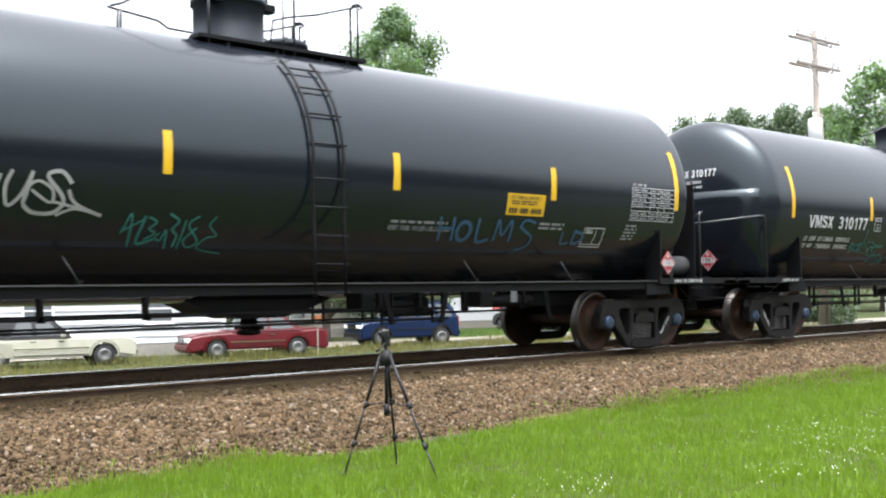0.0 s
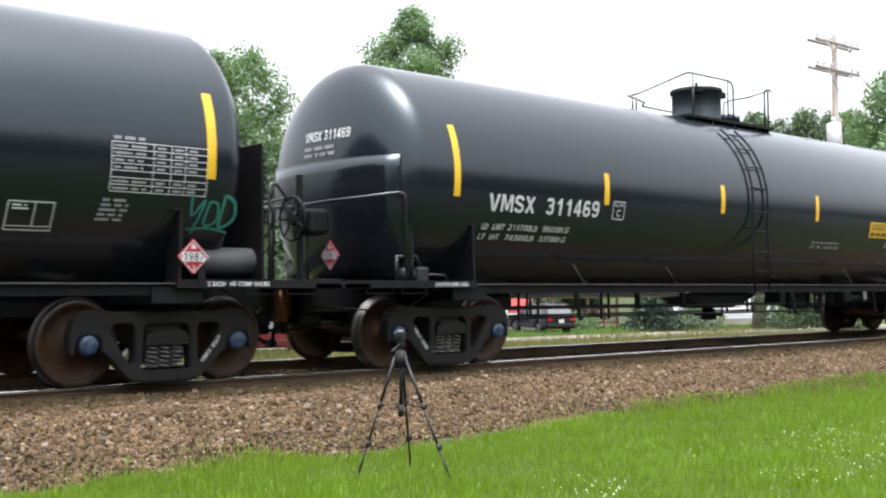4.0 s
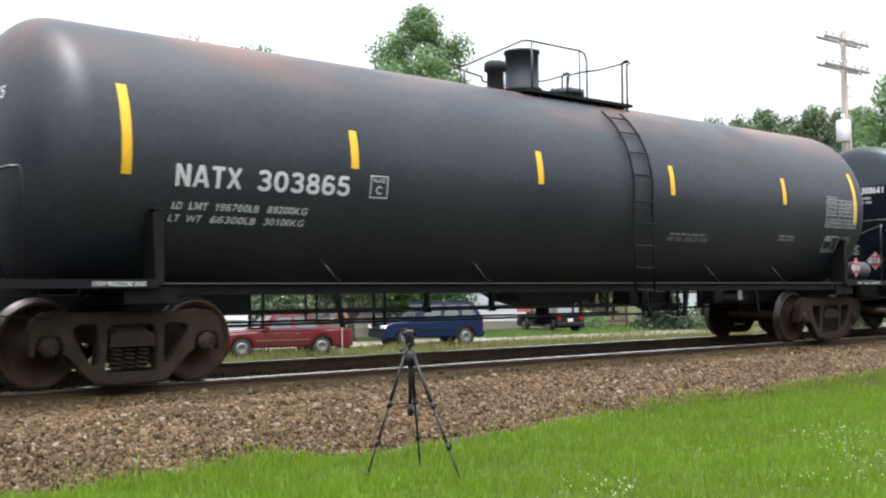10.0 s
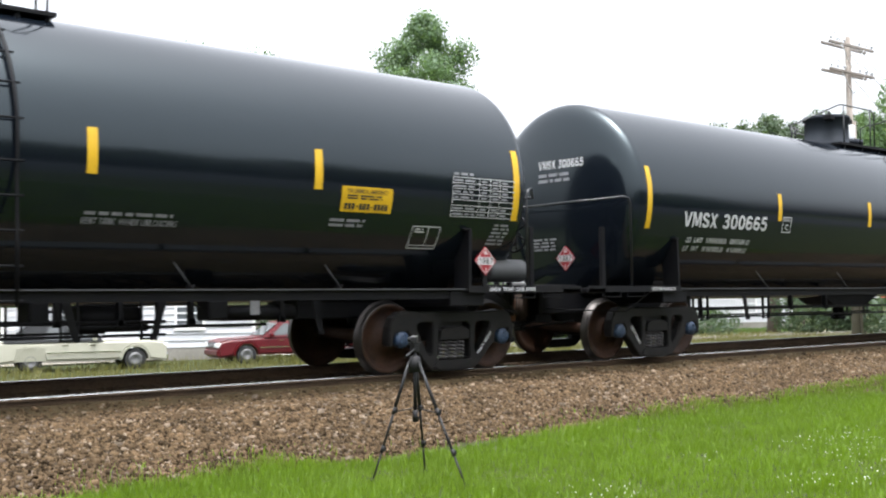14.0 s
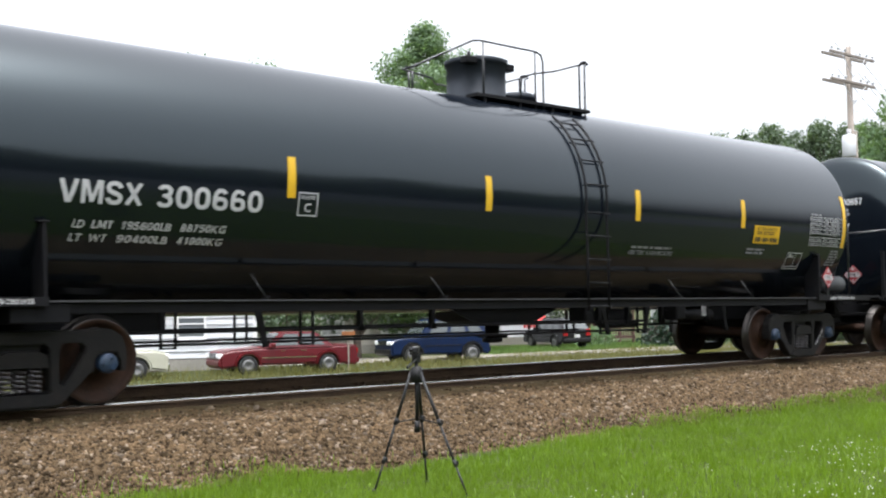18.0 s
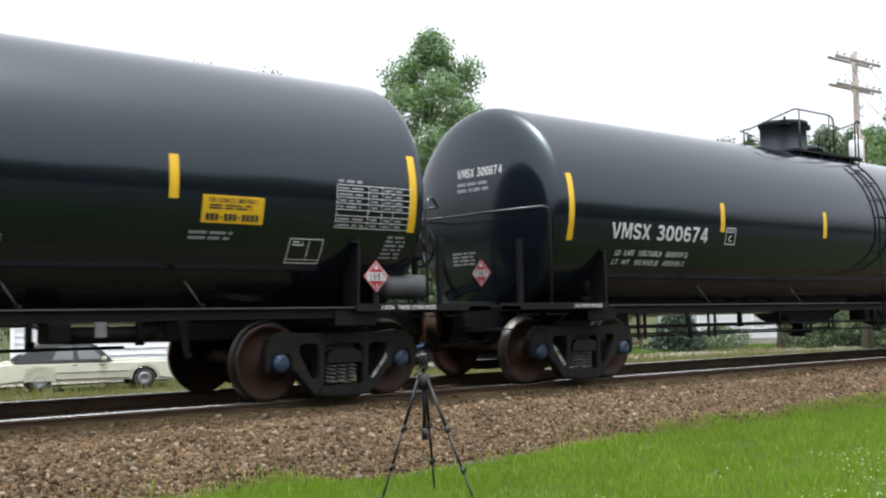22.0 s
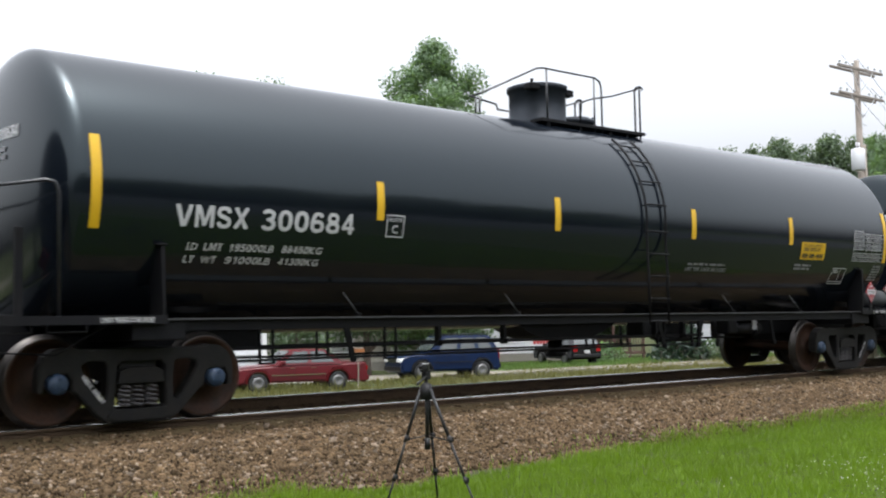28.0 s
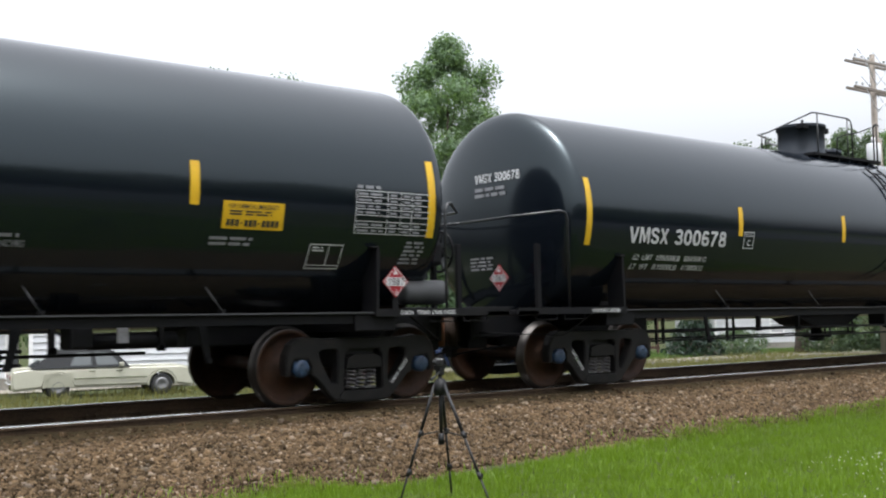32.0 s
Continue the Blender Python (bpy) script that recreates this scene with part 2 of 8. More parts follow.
    "car_blue": material("dark_blue_car_paint", (0.0025, 0.0095, 0.034), 0.3, vary=0.2, scale=3, fine=0.04, spec=0.2, coat=0.05),
    "car_cream": material("cream_car_paint", (0.29, 0.285, 0.225), 0.35, vary=0.5, scale=2, tint=(0.23, 0.225, 0.175), fine=0.06, coat=0.1),
    "car_black": material("black_car_paint", (0.006, 0.0065, 0.008), 0.25, vary=0.2, scale=3, fine=0.04, spec=0.35, coat=0.15),
    "vinyl": material("black_vinyl_roof", (0.012, 0.013, 0.014), 0.65, vary=0.3, scale=8, fine=0.1, fine_scale=80, bump=0.15, spec=0.25),
    "tyre": material("tyre_rubber", (0.018, 0.018, 0.018), 0.8, vary=0.4, scale=9, fine=0.15),
    "chrome": material("chrome", (0.7, 0.7, 0.7), 0.12, metal=1.0, vary=0.1, scale=9),
    "hubcap": material("silver_wheel", (0.14, 0.14, 0.14), 0.45, metal=0.5, vary=0.3, scale=12),
    "lamp_lens": material("headlamp_lens", (0.75, 0.76, 0.76), 0.15, vary=0.2, scale=12),
    "tail_lens": material("red_lamp_lens", (0.22, 0.006, 0.008), 0.25, vary=0.2, scale=12),
    "concrete": material("pale_concrete", (0.175, 0.165, 0.14), 0.9, vary=0.6, scale=1.2, tint=(0.25, 0.235, 0.205), fine=0.15, fine_scale=25, bump=0.15),
    "gravel": material("gravel_road", (0.15, 0.135, 0.105), 0.95, vary=0.6, scale=0.8, tint=(0.14, 0.127, 0.1), fine=0.25, fine_scale=18, bump=0.3),
    "plastic": material("black_plastic", (0.009, 0.009, 0.0095), 0.5, spec=0.25, vary=0.3, scale=20, fine=0.1),
    "silver": material("silver_plastic", (0.28, 0.28, 0.28), 0.35, metal=0.5, vary=0.2, scale=20),
    "orange": material("faded_orange_board", (0.24, 0.085, 0.022), 0.6, vary=0.5, scale=6, fine=0.1),
    "red_cloth": material("red_awning_cloth", (0.3, 0.02, 0.02), 0.8, vary=0.4, scale=3, fine=0.1),
    "brown_wood": material("brown_porch_wood", (0.075, 0.04, 0.03), 0.8, vary=0.5, scale=4, fine=0.25, bump=0.2),
    "gate_red": material("red_gate_tape", (0.6, 0.03, 0.03), 0.45, vary=0.2, scale=6),
    "wire": material("dark_cable", (0.02, 0.02, 0.02), 0.6, vary=0.2, scale=6),
}


# ---------------------------------------------------------------- building blocks
def link_bm(name, bm, mat, parent=None, label="", smooth=False):
    me = bpy.data.meshes.new(name)
    bm.normal_update()
    bm.to_mesh(me)
    bm.free()
    for one in (mat if isinstance(mat, (list, tuple)) else [mat]):
        me.materials.append(one)
    if smooth:
        me.shade_smooth()
    ob = new(name, me)
    if parent is not None:
        ob.parent = parent
    if label:
        ob["label"] = label
    return ob


def part(name, bm, mat, parent, label="", smooth=False):
    return link_bm(name, bm, mat, parent, label, smooth)


def share(name, me, parent, m=None, label=""):
    """One more object on a mesh that exists."""
    ob = new(name, me)
    ob.parent = parent
    if m is not None:
        ob.matrix_basis = m
    if label:
        ob["label"] = label
    return ob


YARD_THINGS = []


def thing(name, label, category, m=None, group="", kind=""):
    ob = new(name)
    if m is not None:
        ob.matrix_basis = m
    if category not in ("tank car", "railway ties", "tripod", "camera"):
        YARD_THINGS.append(ob)
    return tagged(ob, label, category, group, kind)


def sheet(name, verts, faces, mat, parent=None, smooth=False, slots=None):
    """A mesh from computed arrays."""
    me = bpy.data.meshes.new(name)
    verts = np.asarray(verts, dtype=np.float32)
    faces = np.asarray(faces, dtype=np.int32)
    n, k = faces.shape
    me.vertices.add(len(verts))
    me.vertices.foreach_set("co", verts.ravel())
    me.loops.add(n * k)
    me.loops.foreach_set("vertex_index", faces.ravel())
    me.polygons.add(n)
    me.polygons.foreach_set("loop_start", np.arange(0, n * k, k, dtype=np.int32))
    for one in (mat if isinstance(mat, (list, tuple)) else [mat]):
        me.materials.append(one)
    if slots is not None:
        me.polygons.foreach_set("material_index", np.asarray(slots, dtype=np.int32))
    me.update(calc_edges=True)
    if smooth:
        me.shade_smooth()
    ob = new(name, me)
    if parent is not None:
        ob.parent = parent
    return ob


def box(bm, x0, x1, y0, y1, z0, z1, mat=0, bevel=0.0):
    mk = bmesh.ops.create_cube(bm, size=1.0, matrix=Matrix.Translation(((x0 + x1) / 2, (y0 + y1) / 2, (z0 + z1) / 2)) @ Matrix.Diagonal((x1 - x0, y1 - y0, z1 - z0, 1)))
    vs = mk["verts"]
    fs = {f for v in vs for f in v.link_faces}
    for f in fs:
        f.material_index = mat
    if bevel:
        es = list({e for v in vs for e in v.link_edges})
        r = bmesh.ops.bevel(bm, geom=es, offset=bevel, segments=2, affect="EDGES", profile=0.5)
        for f in r["faces"]:
            f.material_index = mat
    return vs


def tube(bm, a, b, r, seg=8, mat=0, r2=None):
    a, b = Vector(a), Vector(b)
    d = b - a
    q = d.to_track_quat("Z", "Y").to_matrix().to_4x4()
    mk = bmesh.ops.create_cone(bm, cap_ends=True, segments=seg, radius1=r, radius2=r if r2 is None else r2, depth=d.length, matrix=Matrix.Translation((a + b) / 2) @ q)
    for f in {f for v in mk["verts"] for f in v.link_faces}:
        f.material_index = mat
        if len(f.verts) == 4:
            f.smooth = True
    return mk["verts"]


def pipe(bm, pts, r, seg=8, mat=0):
    """One continuous tube bent through the points."""
    P = [Vector(p) for p in pts]
    u = None
    rings = []
    for i, p in enumerate(P):
        d = ((P[i] - P[i - 1]).normalized() if i else Vector()) + ((P[i + 1] - P[i]).normalized() if i < len(P) - 1 else Vector())
        d = d.normalized() if d.length > 1e-6 else Vector((0, 0, 1))
        u = d.orthogonal().normalized() if u is None else (u - d * u.dot(d)).normalized()
        w = d.cross(u)
        rings.append([bm.verts.new(p + (u * math.cos(2 * math.pi * k / seg) + w * math.sin(2 * math.pi * k / seg)) * r) for k in range(seg)])
    for A, B in zip(rings, rings[1:]):
        for k in range(seg):
            f = bm.faces.new((A[k], A[(k + 1) % seg], B[(k + 1) % seg], B[k]))
            f.smooth, f.material_index = True, mat
    for ring in (rings[0][::-1], rings[-1]):
        bm.faces.new(ring).material_index = mat


def disc(bm, c, axis, r, thick, seg=24, mat=0, r2=None):
    a = Vector(c)
    n = Vector(axis).normalized() * (thick / 2)
    return tube(bm, a - n, a + n, r, seg, mat, r2)


def lathe(bm, prof, axis_pt, axis, seg=48, mats=None, smooth=True):
    """Turns (along, radius) pairs about an axis."""
    ax = Vector(axis).normalized()
    u = ax.orthogonal().normalized()
    w = ax.cross(u)
    rings = []
    for s, r in prof:
        c = Vector(axis_pt) + ax * s
        if r < 1e-5:
            rings.append([bm.verts.new(c)])
        else:
            rings.append([bm.verts.new(c + (u * math.cos(2 * math.pi * k / seg) + w * math.sin(2 * math.pi * k / seg)) * r) for k in range(seg)])
    for i, (a, b) in enumerate(zip(rings, rings[1:])):
        for k in range(seg):
            k2 = (k + 1) % seg
            if len(a) == 1 and len(b) == 1:
                continue
            if len(a) == 1:
                f = bm.faces.new((a[0], b[k2], b[k]))
            elif len(b) == 1:
                f = bm.faces.new((a[k], a[k2], b[0]))
            else:
                f = bm.faces.new((a[k], a[k2], b[k2], b[k]))
            f.smooth = smooth
            if mats:
                f.material_index = mats[i]


def prism(bm, outline, y0, y1, mat=0):
    """An outline in x and z, drawn out from y0 to y1."""
    a = [bm.verts.new((x, y0, z)) for x, z in outline]
    b = [bm.verts.new((x, y1, z)) for x, z in outline]
    n = len(a)
    fs = [bm.faces.new(a), bm.faces.new(b[::-1])]
    for i in range(n):
        j = (i + 1) % n
        fs.append(bm.faces.new((a[j], a[i], b[i], b[j])))
    for f in fs:
        f.material_index = mat
    bmesh.ops.recalc_face_normals(bm, faces=fs)
    return fs


LETTERS = {}


def arc_pts(cx, cy, rx, ry, a0, a1, n=14, p=2.35):
    """Part of a squarish oval, angles in degrees."""
    out = []
    for k in range(n + 1):
        t = radians(a0 + (a1 - a0) * k / n)
        c, d = math.cos(t), math.sin(t)
        out.append((cx + rx * math.copysign(abs(c) ** (2 / p), c), cy + ry * math.copysign(abs(d) ** (2 / p), d)))
    return out


# centre lines of the bold stencil numerals and letters, in a cell one unit high, with the stroke's width
BOLD = {
    "0": [(arc_pts(0.34, 0.5, 0.245, 0.41, 0, 360, 28), 0.19)],
    "1": [([(0.44, 0.0), (0.44, 1.0)], 0.19), ([(0.14, 0.72), (0.28, 0.75), (0.36, 0.82), (0.40, 0.96)], 0.13)],
    "2": [(arc_pts(0.34, 0.70, 0.24, 0.215, 170, -30, 12) + [(0.45, 0.47), (0.22, 0.29), (0.13, 0.10)], 0.185), ([(0.04, 0.09), (0.62, 0.09)], 0.18)],
    "3": [(arc_pts(0.33, 0.72, 0.22, 0.195, 165, -80, 12), 0.18), (arc_pts(0.33, 0.29, 0.245, 0.205, 80, -165, 12), 0.18), ([(0.24, 0.515), (0.40, 0.515)], 0.15)],
    "4": [([(0.47, 0.0), (0.47, 1.0)], 0.18), ([(0.42, 0.93), (0.09, 0.34)], 0.15), ([(0.02, 0.285), (0.66, 0.285)], 0.16)],
    "5": [([(0.14, 0.91), (0.60, 0.91)], 0.18), ([(0.17, 0.91), (0.12, 0.50)], 0.17), (arc_pts(0.32, 0.33, 0.25, 0.245, 125, -165, 16), 0.18)],
    "6": [(arc_pts(0.34, 0.31, 0.245, 0.22, 0, 360, 24), 0.18), ([(0.10, 0.34), (0.10, 0.55), (0.14, 0.75), (0.24, 0.89), (0.36, 0.915), (0.48, 0.88), (0.56, 0.77)], 0.18)],
    "7": [([(0.05, 0.91), (0.64, 0.91)], 0.18), ([(0.56, 0.88), (0.40, 0.62), (0.28, 0.32), (0.23, 0.0)], 0.19)],
    "8": [(arc_pts(0.34, 0.735, 0.205, 0.185, 0, 360, 22), 0.17), (arc_pts(0.34, 0.285, 0.245, 0.205, 0, 360, 22), 0.18)],
    "9": [(arc_pts(0.34, 0.69, 0.245, 0.22, 0, 360, 24), 0.18), ([(0.58, 0.66), (0.58, 0.45), (0.54, 0.25), (0.44, 0.11), (0.32, 0.085), (0.20, 0.12), (0.12, 0.23)], 0.18)],
    "V": [([(0.06, 1.0), (0.34, 0.0)], 0.19), ([(0.66, 1.0), (0.38, 0.0)], 0.19)],
    "S": [([(0.60, 0.72)] + arc_pts(0.34, 0.715, 0.24, 0.20, 20, 200, 12) + [(0.18, 0.57), (0.36, 0.50), (0.54, 0.42)] + arc_pts(0.345, 0.285, 0.25, 0.20, 20, -160, 12) + [(0.08, 0.28)], 0.185)],
    "X": [([(0.08, 1.0), (0.62, 0.0)], 0.20), ([(0.62, 1.0), (0.08, 0.0)], 0.20)],
    "N": [([(0.10, 0.0), (0.10, 1.0)], 0.19), ([(0.58, 0.0), (0.58, 1.0)], 0.19), ([(0.12, 0.96), (0.56, 0.04)], 0.18)],
    "A": [([(0.06, 0.0), (0.33, 1.0)], 0.18), ([(0.66, 0.0), (0.39, 1.0)], 0.18), ([(0.18, 0.29), (0.54, 0.29)], 0.15)],
    "T": [([(0.02, 0.91), (0.62, 0.91)], 0.18), ([(0.32, 0.0), (0.32, 0.90)], 0.19)],
    "L": [([(0.10, 0.0), (0.10, 1.0)], 0.19), ([(0.06, 0.09), (0.54, 0.09)], 0.18)],
}


def glyph(ch, size):
    """One bold character as (mesh, left, right)."""
    if size > 0.06 and (ch == "M" or ch in BOLD):
        bm = bmesh.new()
        if ch == "M":
            P = [(0, 0), (0, 1), (0.28, 1), (0.5, 0.36), (0.72, 1), (1, 1), (1, 0), (0.81, 0), (0.81, 0.72), (0.585, 0.08), (0.415, 0.08), (0.19, 0.72), (0.19, 0)]
            f = bm.faces.new([bm.verts.new((a * 0.86 * size, b * size, 0)) for a, b in P])
            bmesh.ops.triangulate(bm, faces=[f], ngon_method="EAR_CLIP")
        else:
            for pts, w in BOLD[ch]:
                stroke(bm, [(a * size, b * size) for a, b in pts], w * size)
            for v in bm.verts:
                v.co.y = min(size, max(0.0, v.co.y))
        me = bpy.data.meshes.new("glyph")
        bm.to_mesh(me)
        bm.free()
        if ch in "0123456789":
            return me, 0.0, 0.68 * size
    else:
        cu = bpy.data.curves.new("letters", "FONT")
        cu.body, cu.size, cu.resolution_u, cu.offset = ch, size * 1.38, 3, size * 0.02
        ob = new("letters", cu)
        dg = bpy.context.evaluated_depsgraph_get()
        me = bpy.data.meshes.new_from_object(ob.evaluated_get(dg))
        bpy.data.objects.remove(ob)
        bpy.data.curves.remove(cu)
    xs = [v.co.x for v in me.vertices] or [0, 0.3 * size]
    return me, min(xs), max(xs)


def letter_mesh(text, size, slant=0.0, align="LEFT", wide=None):
    """Flat lettering as a bmesh in x and y; wide: the width to which it is set."""
    bm = bmesh.new()
    x = 0.0
    for ch in text:
        if ch == " ":
            x += 0.42 * size
            continue
        if (ch, size) not in LETTERS:
            LETTERS[ch, size] = glyph(ch, size)
        me, a, b = LETTERS[ch, size]
        n = len(bm.verts)
        bm.from_mesh(me)
        bm.verts.ensure_lookup_table()
        for v in bm.verts[n:]:
            v.co.x += x - a
        x += b - a + 0.11 * size
    total = x - 0.11 * size
    k = wide / total if wide else 1.0
    for v in bm.verts:
        v.co.x = (v.co.x - (total / 2 if align == "CENTER" else 0)) * k + slant * v.co.y
    return bm


def on_tank(bm, x, z, R, lift, step=0.07):
    """Wraps a flat drawing (x along, y up the shell) onto the tank's near side, its origin at x and height z."""
    s0 = math.asin(max(-1, min(1, (z - ZC) / R))) * R
    ys = [v.co.y for v in bm.verts]
    if not ys:
        return bm
    y = math.floor(min(ys) / step) * step + step
    while y < max(ys):
        bmesh.ops.bisect_plane(bm, geom=bm.verts[:] + bm.edges[:] + bm.faces[:], plane_co=(0, y, 0), plane_no=(0, 1, 0))
        y += step
    bmesh.ops.triangulate(bm, faces=[f for f in bm.faces if len(f.verts) > 4], ngon_method="EAR_CLIP")
    for v in bm.verts:
        a = (s0 + v.co.y) / R
        v.co = Vector((x + v.co.x, -(R + lift) * math.cos(a), ZC + (R + lift) * math.sin(a)))
    bmesh.ops.recalc_face_normals(bm, faces=bm.faces[:])
    return bm


def flat_rect(bm, x0, x1, y0, y1, mat=0):
    f = bm.faces.new([bm.verts.new(p) for p in ((x0, y0, 0), (x1, y0, 0), (x1, y1, 0), (x0, y1, 0))])
    f.material_index = mat
    return f


def stroke(bm, pts, w, mat=0):
    """A painted line through points of x and y."""
    P = [Vector((a, b, 0)) for a, b in pts]
    L, Rr = [], []
    for i, p in enumerate(P):
        d = (P[min(i + 1, len(P) - 1)] - P[max(i - 1, 0)])
        d = d.normalized() if d.length else Vector((1, 0, 0))
        n = Vector((-d.y, d.x, 0)) * (w / 2)
        L.append(bm.verts.new(p + n))
        Rr.append(bm.verts.new(p - n))
    for i in range(len(P) - 1):
        f = bm.faces.new((Rr[i], Rr[i + 1], L[i + 1], L[i]))
        f.material_index = mat


def curve_pts(pts, n=5):
    """A smooth line through points."""
    out = []
    for i in range(len(pts) - 1):
        p0, p1, p2, p3 = pts[max(i - 1, 0)], pts[i], pts[i + 1], pts[min(i + 2, len(pts) - 1)]
        for k in range(n):
            t = k / n
            out.append(tuple(0.5 * (2 * b + (c - a) * t + (2 * a - 5 * b + 4 * c - d) * t * t + (3 * b - a - 3 * c + d) * t ** 3) for a, b, c, d in zip(p0, p1, p2, p3)))
    out.append(pts[-1])
    return out

# ---------------------------------------------------------------- ground and track
NEAR_Z, FAR_Z, BED_Z = -0.62, -1.06, -0.2
GAUGE = 0.753      # rail centre from the track's centre line
CANT = 3.0         # degrees by which the track leans towards the lawn
CANT_M = Matrix.Translation((0, 0, 0.045)) @ Matrix.Rotation(radians(CANT), 4, "X")


def ground_height(y):
    pts = [(-400, NEAR_Z), (-3.4, NEAR_Z), (-2.6, -0.55), (2.6, -0.55), (6.5, FAR_Z), (900, FAR_Z)]
    for (a, za), (b, zb) in zip(pts, pts[1:]):
        if y <= b:
            return za + (zb - za) * (y - a) / (b - a)
    return FAR_Z


def make_ground():
    xs = np.concatenate([np.linspace(-1500, -40, 12), np.linspace(-30, 70, 101), np.linspace(80, 1800, 14)])
    ys = np.concatenate([np.linspace(-900, -40, 8), np.linspace(-30, -4, 27), np.linspace(-3.8, -2.6, 7), np.linspace(-2, 12, 15), np.linspace(14, 60, 24), np.linspace(80, 1800, 12)])
    V = []
    for y in ys:
        for x in xs:
            bump = 0.05 * noise.noise((x * 0.25, y * 0.25, 0)) + 0.02 * noise.noise((x * 1.1, y * 1.1, 5))
            V.append((x, y, ground_height(y) + (bump if abs(y) < 60 and not -3 < y < 8 else 0)))
    n = len(xs)
    F = [(j * n + i, j * n + i + 1, (j + 1) * n + i + 1, (j + 1) * n + i) for j in range(len(ys) - 1) for i in range(n - 1)]
    tagged(sheet("ground", V, F, M["soil_grass"], smooth=True), "green grassy ground on both sides of the tracks", "ground", kind="structure")


def grass_edge(x):
    """The wavy line where lawn gives way to ballast."""
    line = np.interp(x, (3.7, 4.5, 6.0, 7.2, 8.9, 11.4, 14.0, 16.6, 19.0), (-3.4, -3.2, -3.08, -3.5, -3.42, -3.0, -2.9, -2.8, -2.85))
    return line + 0.08 * noise.noise((x * 1.1, 0.3, 0)) + 0.07 * noise.noise((x * 3.1, 1.3, 0))


def bed_profile(y, x):
    """Height of the stone bed across both tracks."""
    e = -3.3
    if y < -1.95:  # the shoulder slopes down to the lawn
        t = max(0.0, (y - e) / (-1.95 - e))
        return NEAR_Z - 0.05 + (BED_Z + 0.02 - NEAR_Z + 0.05) * (t ** 0.8)
    if y < 2.2:
        return BED_Z + 0.02 + 0.052 * max(0.0, y + 0.9)
    t = min(1.0, (y - 2.2) / 3.0)
    return BED_Z + 0.18 + (FAR_Z - 0.1 - BED_Z - 0.18) * t


def make_bed():
    xs = np.concatenate([np.linspace(-400, -20, 14), np.linspace(-15, 45, 241), np.linspace(50, 500, 24)])
    ys = [-3.6, -3.3, -3.1, -2.9, -2.7, -2.5, -2.3, -2.1, -1.9, -1.6, -1.2, -0.6, 0, 0.6, 1.2, 1.7, 2.2, 2.8, 3.6, 4.4, 5.2, 6.0]
    V, n = [], len(xs)
    for y in ys:
        for x in xs:
            V.append((x, y, bed_profile(y, x) + 0.018 * noise.noise((x * 4, y * 4, 2)) - 0.012))
    F = [(j * n + i, j * n + i + 1, (j + 1) * n + i + 1, (j + 1) * n + i) for j in range(len(ys) - 1) for i in range(n - 1)]
    tagged(sheet("ballast_bed", V, F, M["ballast"], smooth=True), "sloping bed of reddish-brown crushed stone under the track", "ballast", kind="structure")
    # brown dust band beside the near rail
    V, F = [], []
    ys2 = [-1.36, -1.24, -1.1, -0.95, -0.8]
    for y, dz in zip(ys2, (0.0, 0.035, 0.07, 0.095, 0.1)):
        for x in xs:
            V.append((x, y + 0.06 * noise.noise((x * 2, y, 7)), BED_Z + 0.02 + dz + 0.012 * noise.noise((x * 6, y * 6, 3))))
    F = [(j * n + i, j * n + i + 1, (j + 1) * n + i + 1, (j + 1) * n + i) for j in range(len(ys2) - 1) for i in range(n - 1)]
    tagged(sheet("dust_band", V, F, M["dust"], smooth=True), "band of fine brown dust along the near rail", "dust", kind="structure")


def rock_shapes(rng, count):
    """Small irregular stones: squashed, jittered boxes with cut corners."""
    base = np.array([(-1, -1, -1), (1, -1, -1), (1, 1, -1), (-1, 1, -1), (-.6, -.6, 1), (.6, -.6, 1), (.6, .6, 1), (-.6, .6, 1)], dtype=float)
    return base[None] * (1 + rng.uniform(-0.38, 0.38, (count, 8, 3)))


